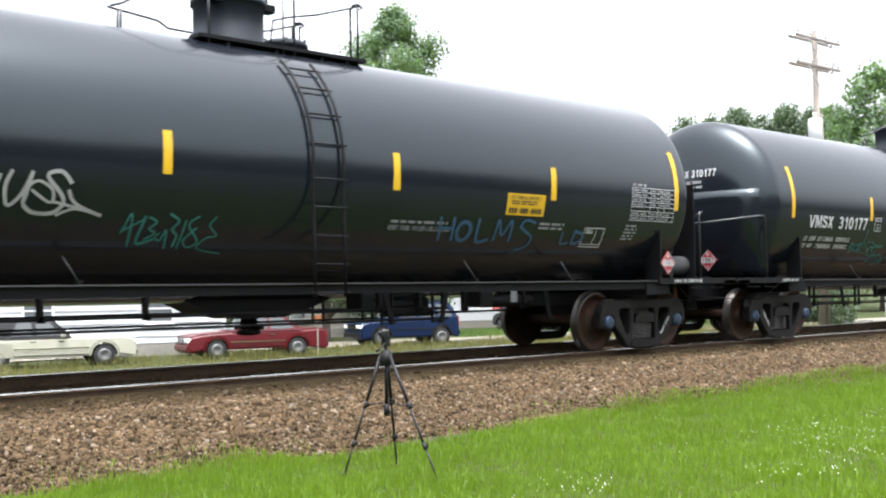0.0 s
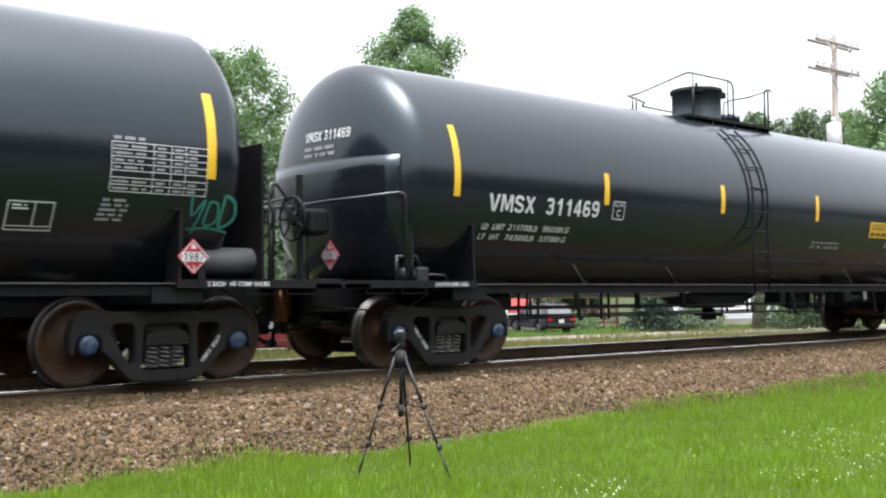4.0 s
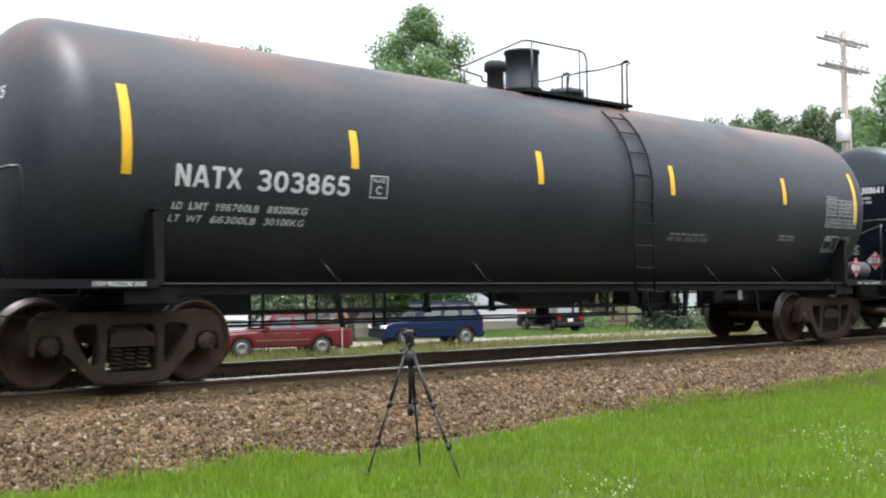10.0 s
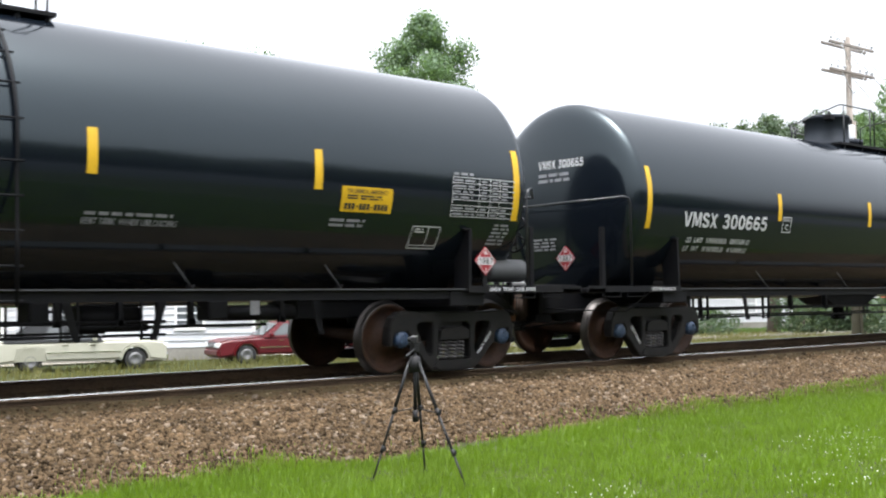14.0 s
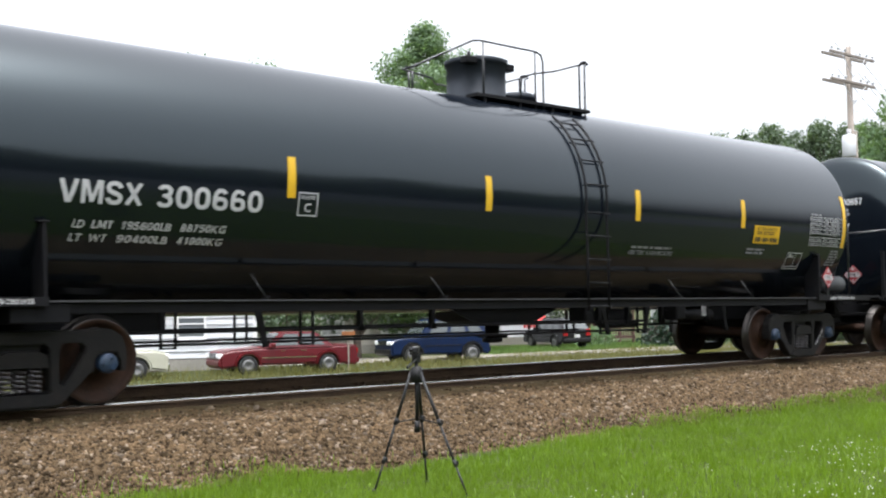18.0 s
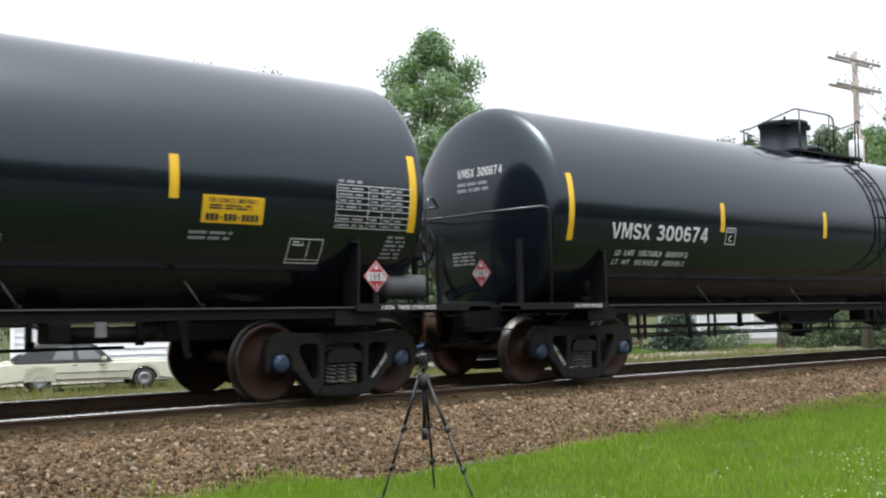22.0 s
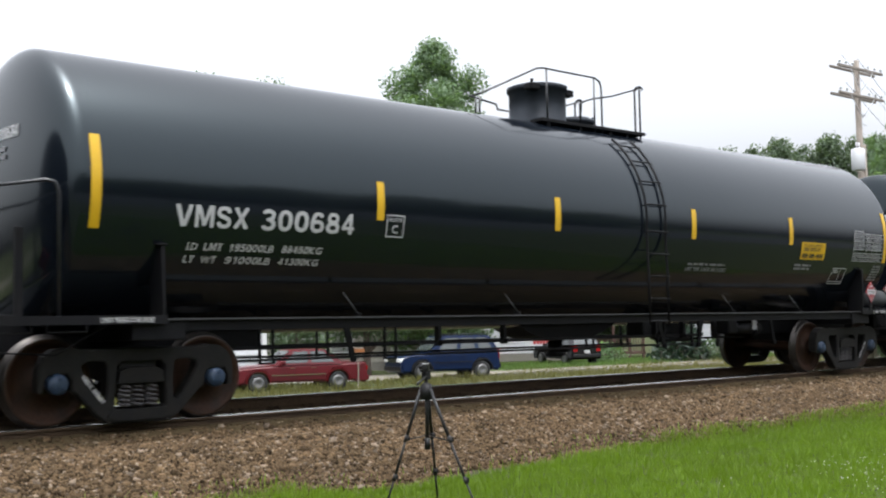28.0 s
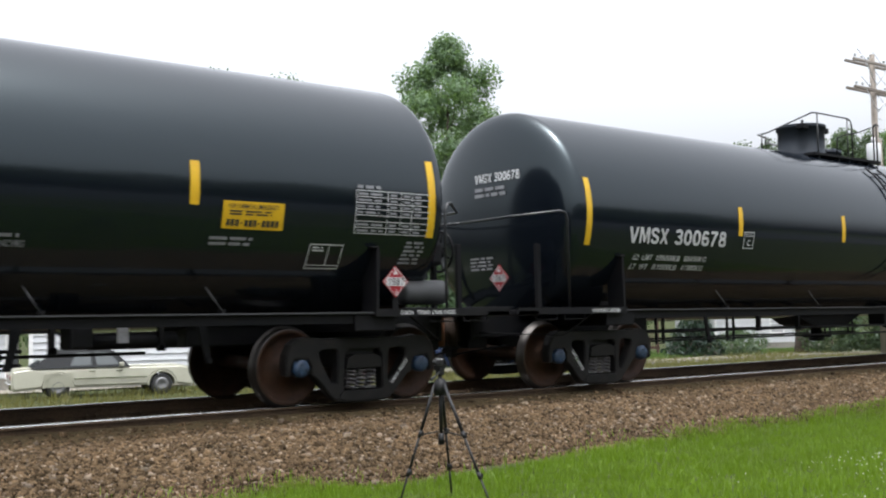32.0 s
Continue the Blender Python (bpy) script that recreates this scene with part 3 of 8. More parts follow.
def make_stones():
    rng = np.random.default_rng(4)
    quads = np.array([(0, 3, 2, 1), (4, 5, 6, 7), (0, 1, 5, 4), (1, 2, 6, 5), (2, 3, 7, 6), (3, 0, 4, 7)])
    n = 125000
    x = 1.5 + 26 * rng.random(n) ** 1.25
    y = rng.uniform(-3.6, -0.98, n)
    keep = y > np.array([grass_edge(a) for a in x]) - 0.22 * rng.random(n)
    keep &= ~((y > -1.2) & (rng.random(n) < 0.75)) & ~((y > -1.45) & (rng.random(n) < 0.35))
    x, y = x[keep], y[keep]
    n = len(x)
    size = rng.uniform(0.008, 0.0195, n) * (1 + 0.8 * (rng.random(n) < 0.05))
    z = np.array([bed_profile(b, a) for a, b in zip(x, y)]) + np.interp(y, (-1.36, -1.24, -1.1, -0.95), (0.0, 0.03, 0.065, 0.09))
    R = rock_shapes(rng, n) * (size[:, None] * np.stack([rng.uniform(.8, 1.3, n), rng.uniform(.8, 1.3, n), rng.uniform(.5, .9, n)], 1))[:, None, :]
    a = rng.uniform(0, 6.28, n)
    tl = rng.uniform(-0.5, 0.5, n)
    X, Y, Z = R[..., 0], R[..., 1], R[..., 2]
    X, Z = X * np.cos(tl)[:, None] + Z * np.sin(tl)[:, None], -X * np.sin(tl)[:, None] + Z * np.cos(tl)[:, None]
    V = np.stack([X * np.cos(a)[:, None] - Y * np.sin(a)[:, None] + x[:, None], X * np.sin(a)[:, None] + Y * np.cos(a)[:, None] + y[:, None], Z + (z + size * 0.25)[:, None]], -1)
    F = (quads[None] + 8 * np.arange(n)[:, None, None]).reshape(-1, 4)
    tagged(sheet("ballast_stones", V.reshape(-1, 3), F, [M["stone"], M["stone_pale"]], slots=np.repeat((rng.random(n) < 0.1).astype(int), 6)), "loose reddish-brown and grey ballast stones", "stones", kind="stuff")


def make_grass():
    rng = np.random.default_rng(7)
    n = 250000
    x = 2.5 + 24 * rng.random(n) ** 1.5
    y = -9.0 + 6.2 * rng.random(n)
    edge = np.array([grass_edge(a) for a in x])
    # only where the lens can reach, thinning out on the stones
    keep = (y < edge + 0.12 * rng.random(n) ** 2 * 4 * (rng.random(n) < 0.2)) & (y + 12.17 < 2.9 * x) & (y + 12.17 > 0.42 * x)
    x, y, edge = x[keep], y[keep], edge[keep]
    n = len(x)
    tuft = np.array([noise.noise((a * 1.3, b * 1.3, 9)) for a, b in zip(x, y)])
    h = (0.05 + 0.05 * rng.random(n)) * (1 + 0.6 * tuft) * np.where(np.abs(y - edge) < 0.4, 1.25, 1.0)
    w = 0.0025 + 0.0035 * rng.random(n)
    a = rng.uniform(0, 6.28, n)
    lean = rng.uniform(0.0, 0.6, n) * h
    la = rng.uniform(0, 6.28, n)
    z = np.array([ground_height(b) + 0.05 * noise.noise((c * 0.25, b * 0.25, 0)) + 0.02 * noise.noise((c * 1.1, b * 1.1, 5)) for c, b in zip(x, y)]) - 0.012
    z = np.where(y > -3.3, np.maximum(z, np.array([bed_profile(b, c) for c, b in zip(x, y)]) - 0.02), z)
    dx, dy = np.cos(a) * w, np.sin(a) * w
    ox, oy = np.cos(la) * lean, np.sin(la) * lean
    V = np.stack([np.stack([x - dx, y - dy, z], 1), np.stack([x + dx, y + dy, z], 1),
                  np.stack([x + dx * .7 + ox * .4, y + dy * .7 + oy * .4, z + h * .6], 1), np.stack([x - dx * .7 + ox * .4, y - dy * .7 + oy * .4, z + h * .6], 1),
                  np.stack([x + ox, y + oy, z + h], 1), np.stack([x + ox + dx * .1, y + oy + dy * .1, z + h], 1)], 1)
    b = 6 * np.arange(n)[:, None]
    F = np.concatenate([b + np.array([[0, 1, 2, 3]]), b + np.array([[3, 2, 5, 4]])])
    tagged(sheet("lawn_grass", V.reshape(-1, 3), F, M["blade"]), "bright green uncut lawn grass beside the ballast", "grass", kind="stuff")
    # clover heads
    m = 1500
    cx = 5.5 + 9 * rng.random(m)
    cy = -8.0 + 4.0 * rng.random(m)
    patch = np.array([noise.noise((p * 0.7, q * 1.0, 31)) for p, q in zip(cx, cy)]) + 0.05 * (cx - 10.5)
    keep = (patch > 0.0) & (cy < -5.7) & (cy + 12.17 < 0.95 * cx)
    cx, cy = cx[keep], cy[keep]
    oct_v = np.array([(1, 0, 0), (0, 1, 0), (-1, 0, 0), (0, -1, 0), (0, 0, 1), (0, 0, -1)], dtype=float)
    oct_f = np.array([(0, 1, 4), (1, 2, 4), (2, 3, 4), (3, 0, 4), (1, 0, 5), (2, 1, 5), (3, 2, 5), (0, 3, 5)])
    r = rng.uniform(0.005, 0.008, len(cx))
    cz = NEAR_Z + rng.uniform(0.06, 0.13, len(cx))
    V = oct_v[None] * r[:, None, None] + np.stack([cx, cy, cz], 1)[:, None, :]
    F = (oct_f[None] + 6 * np.arange(len(cx))[:, None, None]).reshape(-1, 3)
    tagged(sheet("clover_blossoms", V.reshape(-1, 3), F, M["clover"]), "small white clover blossoms in the lawn", "flowers", kind="stuff")


def rail_outline():
    """Half section of a rail, top at zero."""
    return [(0.0, 0.0), (0.030, -0.002), (0.037, -0.010), (0.037, -0.034), (0.012, -0.046), (0.009, -0.10), (0.014, -0.14), (0.070, -0.162), (0.076, -0.172), (0.0, -0.172)]


def make_rail(name, y, label):
    half = rail_outline()
    ring = [(a, b) for a, b in half] + [(-a, b) for a, b in half[::-1] if a > 0]
    bm = bmesh.new()
    A = [[bm.verts.new((x, y + a, b)) for a, b in ring] for x in (-420, 520)]
    k = len(ring)
    for i in range(k):
        j = (i + 1) % k
        f = bm.faces.new((A[0][i], A[0][j], A[1][j], A[1][i]))
        f.material_index = 1 if max(ring[i][1], ring[j][1]) > -0.004 and min(ring[i][1], ring[j][1]) > -0.011 else 0
    bmesh.ops.recalc_face_normals(bm, faces=bm.faces[:])
    ob = link_bm(name, bm, [M["rail_side"], M["rail_top"]])
    ob.matrix_basis = CANT_M
    return tagged(ob, label, "rail", "rails of the track", kind="structure")


def make_track(x0, x1):
    """Sleepers, each with two plates and their spikes."""
    tie = bmesh.new()
    box(tie, -0.115, 0.115, -1.3, 1.3, -0.19, -0.0, bevel=0.012)
    top = thing("tie_row", "row of weathered wooden ties with tie plates and spikes", "railway ties", CANT_M @ pose(0, 0, -0.188), kind="structure")
    first = link_bm("tie", tie, M["tie"], top)
    pl = bmesh.new()
    box(pl, -0.1, 0.1, -0.17, 0.17, 0.0, 0.016)
    for sy in (-0.095, 0.095):
        for sx in (-0.06, 0.06):
            tube(pl, (sx, sy, 0.01), (sx, sy, 0.05), 0.012, 6)
            box(pl, sx - 0.019, sx + 0.019, sy * 0.82 - 0.024, sy * 0.82 + 0.024, 0.042, 0.062)
    plate = link_bm("tie_plate", pl, M["rail_side"], first)
    plate.matrix_basis = pose(0, -GAUGE, 0)
    rng = random.Random(3)
    n = int((x1 - x0) / 0.54)
    for i in range(n):
        x = x0 + i * 0.54 + rng.uniform(-0.03, 0.03)
        m = pose(x, rng.uniform(-0.02, 0.02), rng.uniform(-0.008, 0.0), 0, 0, rng.uniform(-0.6, 0.6))
        if i == 0:
            first.matrix_basis = m
            t = first
        else:
            t = share("tie", first.data, top, m)
            share("tie_plate", plate.data, t, pose(0, -GAUGE, 0))
        share("tie_plate", plate.data, t, pose(0, GAUGE, 0))
    # heaps of pale sand and stones between the ties
    R = np.random.default_rng(21)
    m = 5200
    x, y = 1.0 + 32 * R.random(m), R.uniform(-0.62, 0.62, m)
    size = R.uniform(0.012, 0.032, m)
    quads = np.array([(0, 3, 2, 1), (4, 5, 6, 7), (0, 1, 5, 4), (1, 2, 6, 5), (2, 3, 7, 6), (3, 0, 4, 7)])
    V = rock_shapes(R, m) * size[:, None, None] + np.stack([x, y, -0.185 + 0.052 * (y + 0.9)], 1)[:, None, :]
    F = (quads[None] + 8 * np.arange(m)[:, None, None]).reshape(-1, 4)
    tagged(sheet("crib_stones", V.reshape(-1, 3), F, [M["stone"], M["stone_pale"]], slots=np.repeat((R.random(m) < 0.25).astype(int), 6)), "dusty ballast stones between the rails", "stones", kind="stuff")


make_ground()
make_bed()
make_stones()
make_grass()
make_rail("rail_near", -GAUGE, "rusty steel rail with a polished head, nearest the lawn")
make_rail("rail_far", GAUGE, "rusty steel rail under the far wheels")
make_track(-2.0, 44.0)

# ---------------------------------------------------------------- tank cars
ZC = 2.47                 # height of the tank's axis
LEAD, TRAIL = 0.0, 14.18  # truck centres along a car
PITCH = 18.476              # from car to car
MID = (LEAD + TRAIL) / 2
WHEEL_R = 0.457
STYLES = {
    "new": dict(R=1.56, paint="tank_new", head=(0.36, 0.42), power=2.35, cyl=(-0.79, 14.98), stripes=(-0.70, 2.85, 5.92, 8.98, 11.70, 14.91), heights=(2.45,) * 6, ladder=7.98, hoop=0.0, struts=(2.61, 5.26, 10.15, 12.1)),
    "old": dict(R=1.595, paint="tank_old", head=(0.62, 0.52), power=2.15, cyl=(-0.745, 14.64), stripes=(-0.32, 2.66, 5.61, 8.58, 11.50, 14.43), heights=(2.67, 2.46, 2.46, 2.45, 2.45, 2.66), ladder=7.47, hoop=-0.22, struts=(2.33, 4.53, 10.1, 12.05)),
    "worn": dict(R=1.52, paint="tank_worn", head=(0.70, 0.70), power=2.2, cyl=(-0.55, 14.59), stripes=(-0.27, 2.70, 5.66, 8.78, 11.85, 14.42), heights=(2.5,) * 6, ladder=8.0, hoop=-0.12, struts=(2.45, 4.9, 10.1, 12.05)),
}


# an older car that runs the other way round
STYLES["turned"] = dict(STYLES["old"], ladder=6.62, hoop=-0.55)


def mirror_x(x):
    return 2 * MID - x


def build_tank(car, st):
    bm = bmesh.new()
    R, (h, h2), p, (xa, xb) = st["R"], st["head"], st["power"], st["cyl"]
    prof = []
    n = 16
    for i in range(n + 1):
        t = math.pi / 2 * i / n
        prof.append((xa - h * math.cos(t) ** (2 / p), R * math.sin(t) ** (2 / p)))
    for i in range(n + 1):
        t = math.pi / 2 * (n - i) / n
        prof.append((xb + h2 * math.cos(t) ** (2 / p), R * math.sin(t) ** (2 / p)))
    lathe(bm, prof, (0, 0, ZC), (1, 0, 0), 96)
    bmesh.ops.recalc_face_normals(bm, faces=bm.faces[:])
    return part("tank", bm, M[st["paint"]], car, smooth=True)


def build_underframe(car, st):
    # side bars with their inclined struts, both sides
    for sy in (-1, 1):
        bm = bmesh.new()
        y = 1.45 * sy
        box(bm, 0.05, 14.2, min(y - 0.06 * sy, y - 0.09 * sy), max(y - 0.06 * sy, y - 0.09 * sy), 0.955, 1.07)
        box(bm, 0.05, 14.2, min(y - 0.10 * sy, y), max(y - 0.10 * sy, y), 1.07, 1.085, 1)
        part("side_bar", bm, [M["frame"], M["frame_edge"]], car, "thin steel side bar with a paler grey top edge")
        for x in st["struts"]:
            b2 = bmesh.new()
            lean = -0.15
            tube(b2, (x, y - 0.01 * sy, 1.08), (x + lean, sy * st["R"] * 0.84, 1.37), 0.007, 6)
            box(b2, x - 0.02, x + 0.02, min(y - 0.01 * sy, y - 0.12 * sy), max(y - 0.01 * sy, y - 0.12 * sy), 1.1, 1.13, 1)
            part("strut", b2, [M["handrail"], M["frame"]], car)
    # stub sills at both ends, the deep belly band and saddle
    for flip in (0, 1):
        f = mirror_x if flip else (lambda a: a)
        bm = bmesh.new()
        x0, x1 = sorted((f(-1.82), f(1.95)))
        box(bm, x0, x1, -0.34, 0.34, 0.72, 1.16, bevel=0.02)
        x0, x1 = sorted((f(-0.25), f(0.35)))
        box(bm, x0, x1, -1.42, 1.42, 0.86, 1.06, bevel=0.015)
        part("stub_sill", bm, M["frame"], car)
        for sy in (-1, 1):
            bm = bmesh.new()
            c = f(0.115 if st["paint"] == "tank_worn" else 0.07)
            wd = 0.065 if st["paint"] == "tank_worn" else 0.022
            lean = 0.02 if flip else -0.02
            prism(bm, [(c - wd * 0.7, 1.06), (c + wd * 0.7, 1.06), (c + wd + lean, 1.80), (c + lean, 1.87), (c - wd + lean, 1.80)], sy * 1.49, sy * 1.20)
            box(bm, c - 0.09, c + 0.03, min(sy * 1.5, sy * 1.25), max(sy * 1.5, sy * 1.25), 1.835, 1.855, bevel=0.008)
            part("saddle_web", bm, M["frame"], car)
        # end platform
        bm = bmesh.new()
        x0, x1 = sorted((f(-2.05), f(0.1)))
        for sy in (-1, 1):
            box(bm, x0, x1, min(sy * 0.95, sy * 1.48), max(sy * 0.95, sy * 1.48), 1.045, 1.085)
            box(bm, x0, x1, min(sy * 1.47, sy * 1.5), max(sy * 1.47, sy * 1.5), 1.03, 1.12)
        x0, x1 = sorted((f(-2.07), f(-1.67)))
        box(bm, x0, x1, -1.5, 1.5, 1.02, 1.09, bevel=0.01)
        for sy in (-1, 1):
            for xx in (f(-1.5), f(-0.95)):
                # step stirrups
                pipe(bm, [(xx - 0.2, sy * 1.46, 1.03), (xx - 0.2, sy * 1.46, 0.96), (xx + 0.2, sy * 1.46, 0.96), (xx + 0.2, sy * 1.46, 1.03)], 0.012, 6)
        part("end_platform", bm, M["frame"], car)
        # hand rails: across the end and back along each side
        for sy in (-1, 1):
            y = sy * 1.45
            rail = {"tank_worn": [(-1.97, 0.01 * sy, 1.96), (-1.9, sy * 0.55, 2.0), (-1.44, y * 0.97, 2.19), (-1.35, y, 2.2), (-1.32, y, 2.13), (-1.32, y, 1.08)],
                    "tank_old": [(-1.82, 0.01 * sy, 2.09), (-1.75, sy * 0.8, 2.12), (-1.18, y * 0.98, 2.21), (-1.10, y, 2.2), (-1.07, y, 2.13), (-1.07, y, 1.08)],
                    "tank_new": [(-1.72, 0.01 * sy, 2.36), (-1.62, sy * 1.0, 2.38), (-1.15, y * 0.98, 2.44), (-1.07, y, 2.42), (-1.03, y, 2.33), (-1.03, y, 1.08)]}[st["paint"]]
            bm = bmesh.new()
            pipe(bm, [(f(a), b, c) for a, b, c in rail], 0.018, 8)
            part("end_handrail", bm, M["handrail"], car)
            if st["paint"] == "tank_worn" and flip == 0:
                for foot in ((f(-1.98), sy * 0.5, 1.08), (f(-1.23), sy * 1.0, 1.08)):
                    bm = bmesh.new()
                    tube(bm, foot, (f(-1.82), sy * 1.0, 2.02), 0.022, 8)
                    part("rail_brace", bm, M["handrail"], car)
            elif st["paint"] == "tank_new":
                px, py = (f(-1.96), -0.62) if flip else (-1.3, 1.12)
                bm = bmesh.new()
                box(bm, px - 0.038, px + 0.038, sy * py - 0.03, sy * py + 0.03, 1.08, 2.0, bevel=0.008)
                part("rail_post", bm, M["frame"], car)
            elif flip and sy < 0:
                bm = bmesh.new()
                tube(bm, (f(-1.8), -0.4, 1.08), (f(-1.8), -0.4, 2.1), 0.02, 8)
                part("rail_post", bm, M["handrail"], car)
        bm = bmesh.new()
        pipe(bm, [(f(-0.5), -1.38, 1.03), (f(-1.0), -1.3, 0.74), (f(-1.72), -0.3, 0.80)], 0.010, 6)
        part("uncoupling_lever", bm, M["frame"], car)
        # coupler with its carrier, knuckle and lock lifter
        bm = bmesh.new()
        sg = 1 if flip else -1
        ex = f(-1.82)
        box(bm, min(ex, ex + sg * 0.2), max(ex, ex + sg * 0.2), -0.14, 0.14, 0.68, 0.98, bevel=0.03)
        kx = ex + sg * 0.22
        disc(bm, (kx, 0, 0.84), (0, 0, 1), 0.15, 0.34, 12)
        disc(bm, (kx - sg * 0.02, -0.13, 0.82), (0, 0, 1), 0.075, 0.4, 12)
        part("coupler", bm, M["rust_bright"] if flip or st["paint"] != "tank_new" else M["cast_rust"], car, "rusty cast coupler")
        bm = bmesh.new()
        box(bm, min(ex - sg * 0.3, ex + sg * 0.05), max(ex - sg * 0.3, ex + sg * 0.05), -0.3, 0.3, 0.58, 0.73, bevel=0.02)
        box(bm, min(ex - sg * 0.02, ex + sg * 0.06), max(ex - sg * 0.02, ex + sg * 0.06), -0.36, 0.36, 0.7, 1.03, bevel=0.015)
        part("coupler_carrier", bm, M["frame"], car, "black striker plate and coupler carrier")
        bm = bmesh.new()
        box(bm, kx - sg * 0.1 - 0.05, kx - sg * 0.1 + 0.05, -0.09, 0.07, 0.46, 0.68, bevel=0.015)
        pipe(bm, [(kx - sg * 0.1, -0.1, 0.5), (kx - sg * 0.14, -0.35, 0.54), (ex - sg * 0.1, -0.9, 0.62)], 0.014, 6)
        part("lock_lifter", bm, M["frame"], car)
        # air hose with its cock, bracket and coupling head
        bm = bmesh.new()
        pts = curve_pts([(ex - sg * 0.05, 0.25, 0.75), (ex + sg * 0.05, 0.24, 0.55), (ex + sg * 0.2, 0.1, 0.36), (ex + sg * 0.30, 0.0, 0.33)], 4)
        pipe(bm, pts, 0.03, 8)
        disc(bm, (ex + sg * 0.28, 0.03, 0.34), (1, 0, 0), 0.05, 0.09, 10)
        part("brake_hose", bm, M["plastic"], car, "black rubber brake hose")
        bm = bmesh.new()
        pipe(bm, [(ex - sg * 0.5, 0.3, 0.66), (ex - sg * 0.1, 0.28, 0.66), (ex - sg * 0.05, 0.26, 0.74)], 0.025, 8)
        box(bm, ex - sg * 0.12 - 0.04, ex - sg * 0.12 + 0.04, 0.22, 0.34, 0.56, 0.74, bevel=0.015)
        part("angle_cock", bm, M["frame"], car)
    # belly outlet with skid
    bm = bmesh.new()
    zb = ZC - st["R"]
    prism(bm, [(6.15, zb + 0.12), (8.75, zb + 0.12), (8.1, zb - 0.12), (7.75, zb - 0.2), (7.15, zb - 0.2), (6.7, zb - 0.12)], -0.32, 0.32)
    tube(bm, (7.45, 0, zb - 0.2), (7.45, 0, 0.46), 0.11, 16)
    disc(bm, (7.45, 0, 0.5), (0, 0, 1), 0.15, 0.06, 16)
    tube(bm, (7.45, -0.3, 0.56), (7.45, 0.3, 0.56), 0.03, 8)
    part("bottom_outlet", bm, M["frame"], car)
    # brake rods and air pipes along both sides of the belly
    for sy in (-1, 1):
        bm = bmesh.new()
        for z, r in ((0.74, 0.02), (0.60, 0.016)):
            tube(bm, (1.2, sy * 0.75, z), (10.2, sy * 0.75, z), r, 8)
        part("brake_rod", bm, M["frame"], car)
        hanger = None
        for x in (1.75, 3.6, 9.1, 10.0):
            if hanger is None:
                b2 = bmesh.new()
                prism(b2, [(-0.10, 1.0), (-0.10, 0.55), (0.10, 0.55), (0.10, 1.0), (0.08, 1.0), (0.08, 0.57), (-0.08, 0.57), (-0.08, 1.0)], -0.02, 0.02)
                hanger = part("rod_hanger", b2, M["frame"], car)
                hanger.matrix_basis = pose(x, sy * 0.75, 0)
            else:
                share("rod_hanger", hanger.data, car, pose(x, sy * 0.75, 0))
    for pts, r in (([(9.3, -0.45, 0.80), (10.0, -0.45, 0.80)], 0.13), ([(10.9, -0.7, 0.82), (11.9, -0.7, 0.82)], 0.09)):
        bm = bmesh.new()
        tube(bm, pts[0], pts[1], r, 16)
        part("brake_cylinder", bm, M["frame"], car)
    # levers, slack adjuster and pipe brackets of the brake rigging
    for x, lean in ((9.05, 0.12), (10.15, -0.1), (12.2, 0.08), (2.9, 0.1)):
        bm = bmesh.new()
        prism(bm, [(x - 0.05, 0.96), (x + 0.05, 0.96), (x + lean + 0.035, 0.54), (x + lean - 0.035, 0.54)], -0.78, -0.755)
        disc(bm, (x + lean, -0.77, 0.575), (0, 1, 0), 0.035, 0.06, 10)
        part("brake_lever", bm, M["frame"], car)
    bm = bmesh.new()
    tube(bm, (9.17, -0.6, 0.68), (10.05, -0.6, 0.68), 0.045, 12)
    tube(bm, (10.05, -0.6, 0.68), (11.6, -0.6, 0.68), 0.018, 8)
    part("slack_adjuster", bm, M["frame"], car)
    for x in (4.4, 5.6, 8.95, 9.65, 10.5, 11.7):
        bm = bmesh.new()
        box(bm, x - 0.025, x + 0.025, -0.8, -0.72, 0.7, 0.98)
        box(bm, x - 0.05, x + 0.05, -0.8, -0.79, 0.7, 0.77, bevel=0.004)
        part("pipe_bracket", bm, M["frame"], car)
    bm = bmesh.new()
    pipe(bm, [(8.9, -0.62, 0.85), (9.12, -0.66, 0.9), (9.3, -0.66, 0.93), (10.55, -0.7, 0.93), (10.62, -0.8, 0.88)], 0.016, 6)
    part("air_pipe", bm, M["frame"], car)
    bm = bmesh.new()
    box(bm, 8.68, 8.9, -0.75, -0.4, 0.72, 0.98, bevel=0.03)
    part("valve_box", bm, M["frame"], car)
    bm = bmesh.new()
    box(bm, 10.6, 10.85, -1.0, -0.7, 0.74, 0.98, bevel=0.03)
    part("brake_valve", bm, M["frame"], car)
    bm = bmesh.new()
    box(bm, 11.02, 11.14, -1.18, -1.165, 0.80, 0.96)
    part("defect_card_holder", bm, M["faded_mark"], car, "pale metal card board")


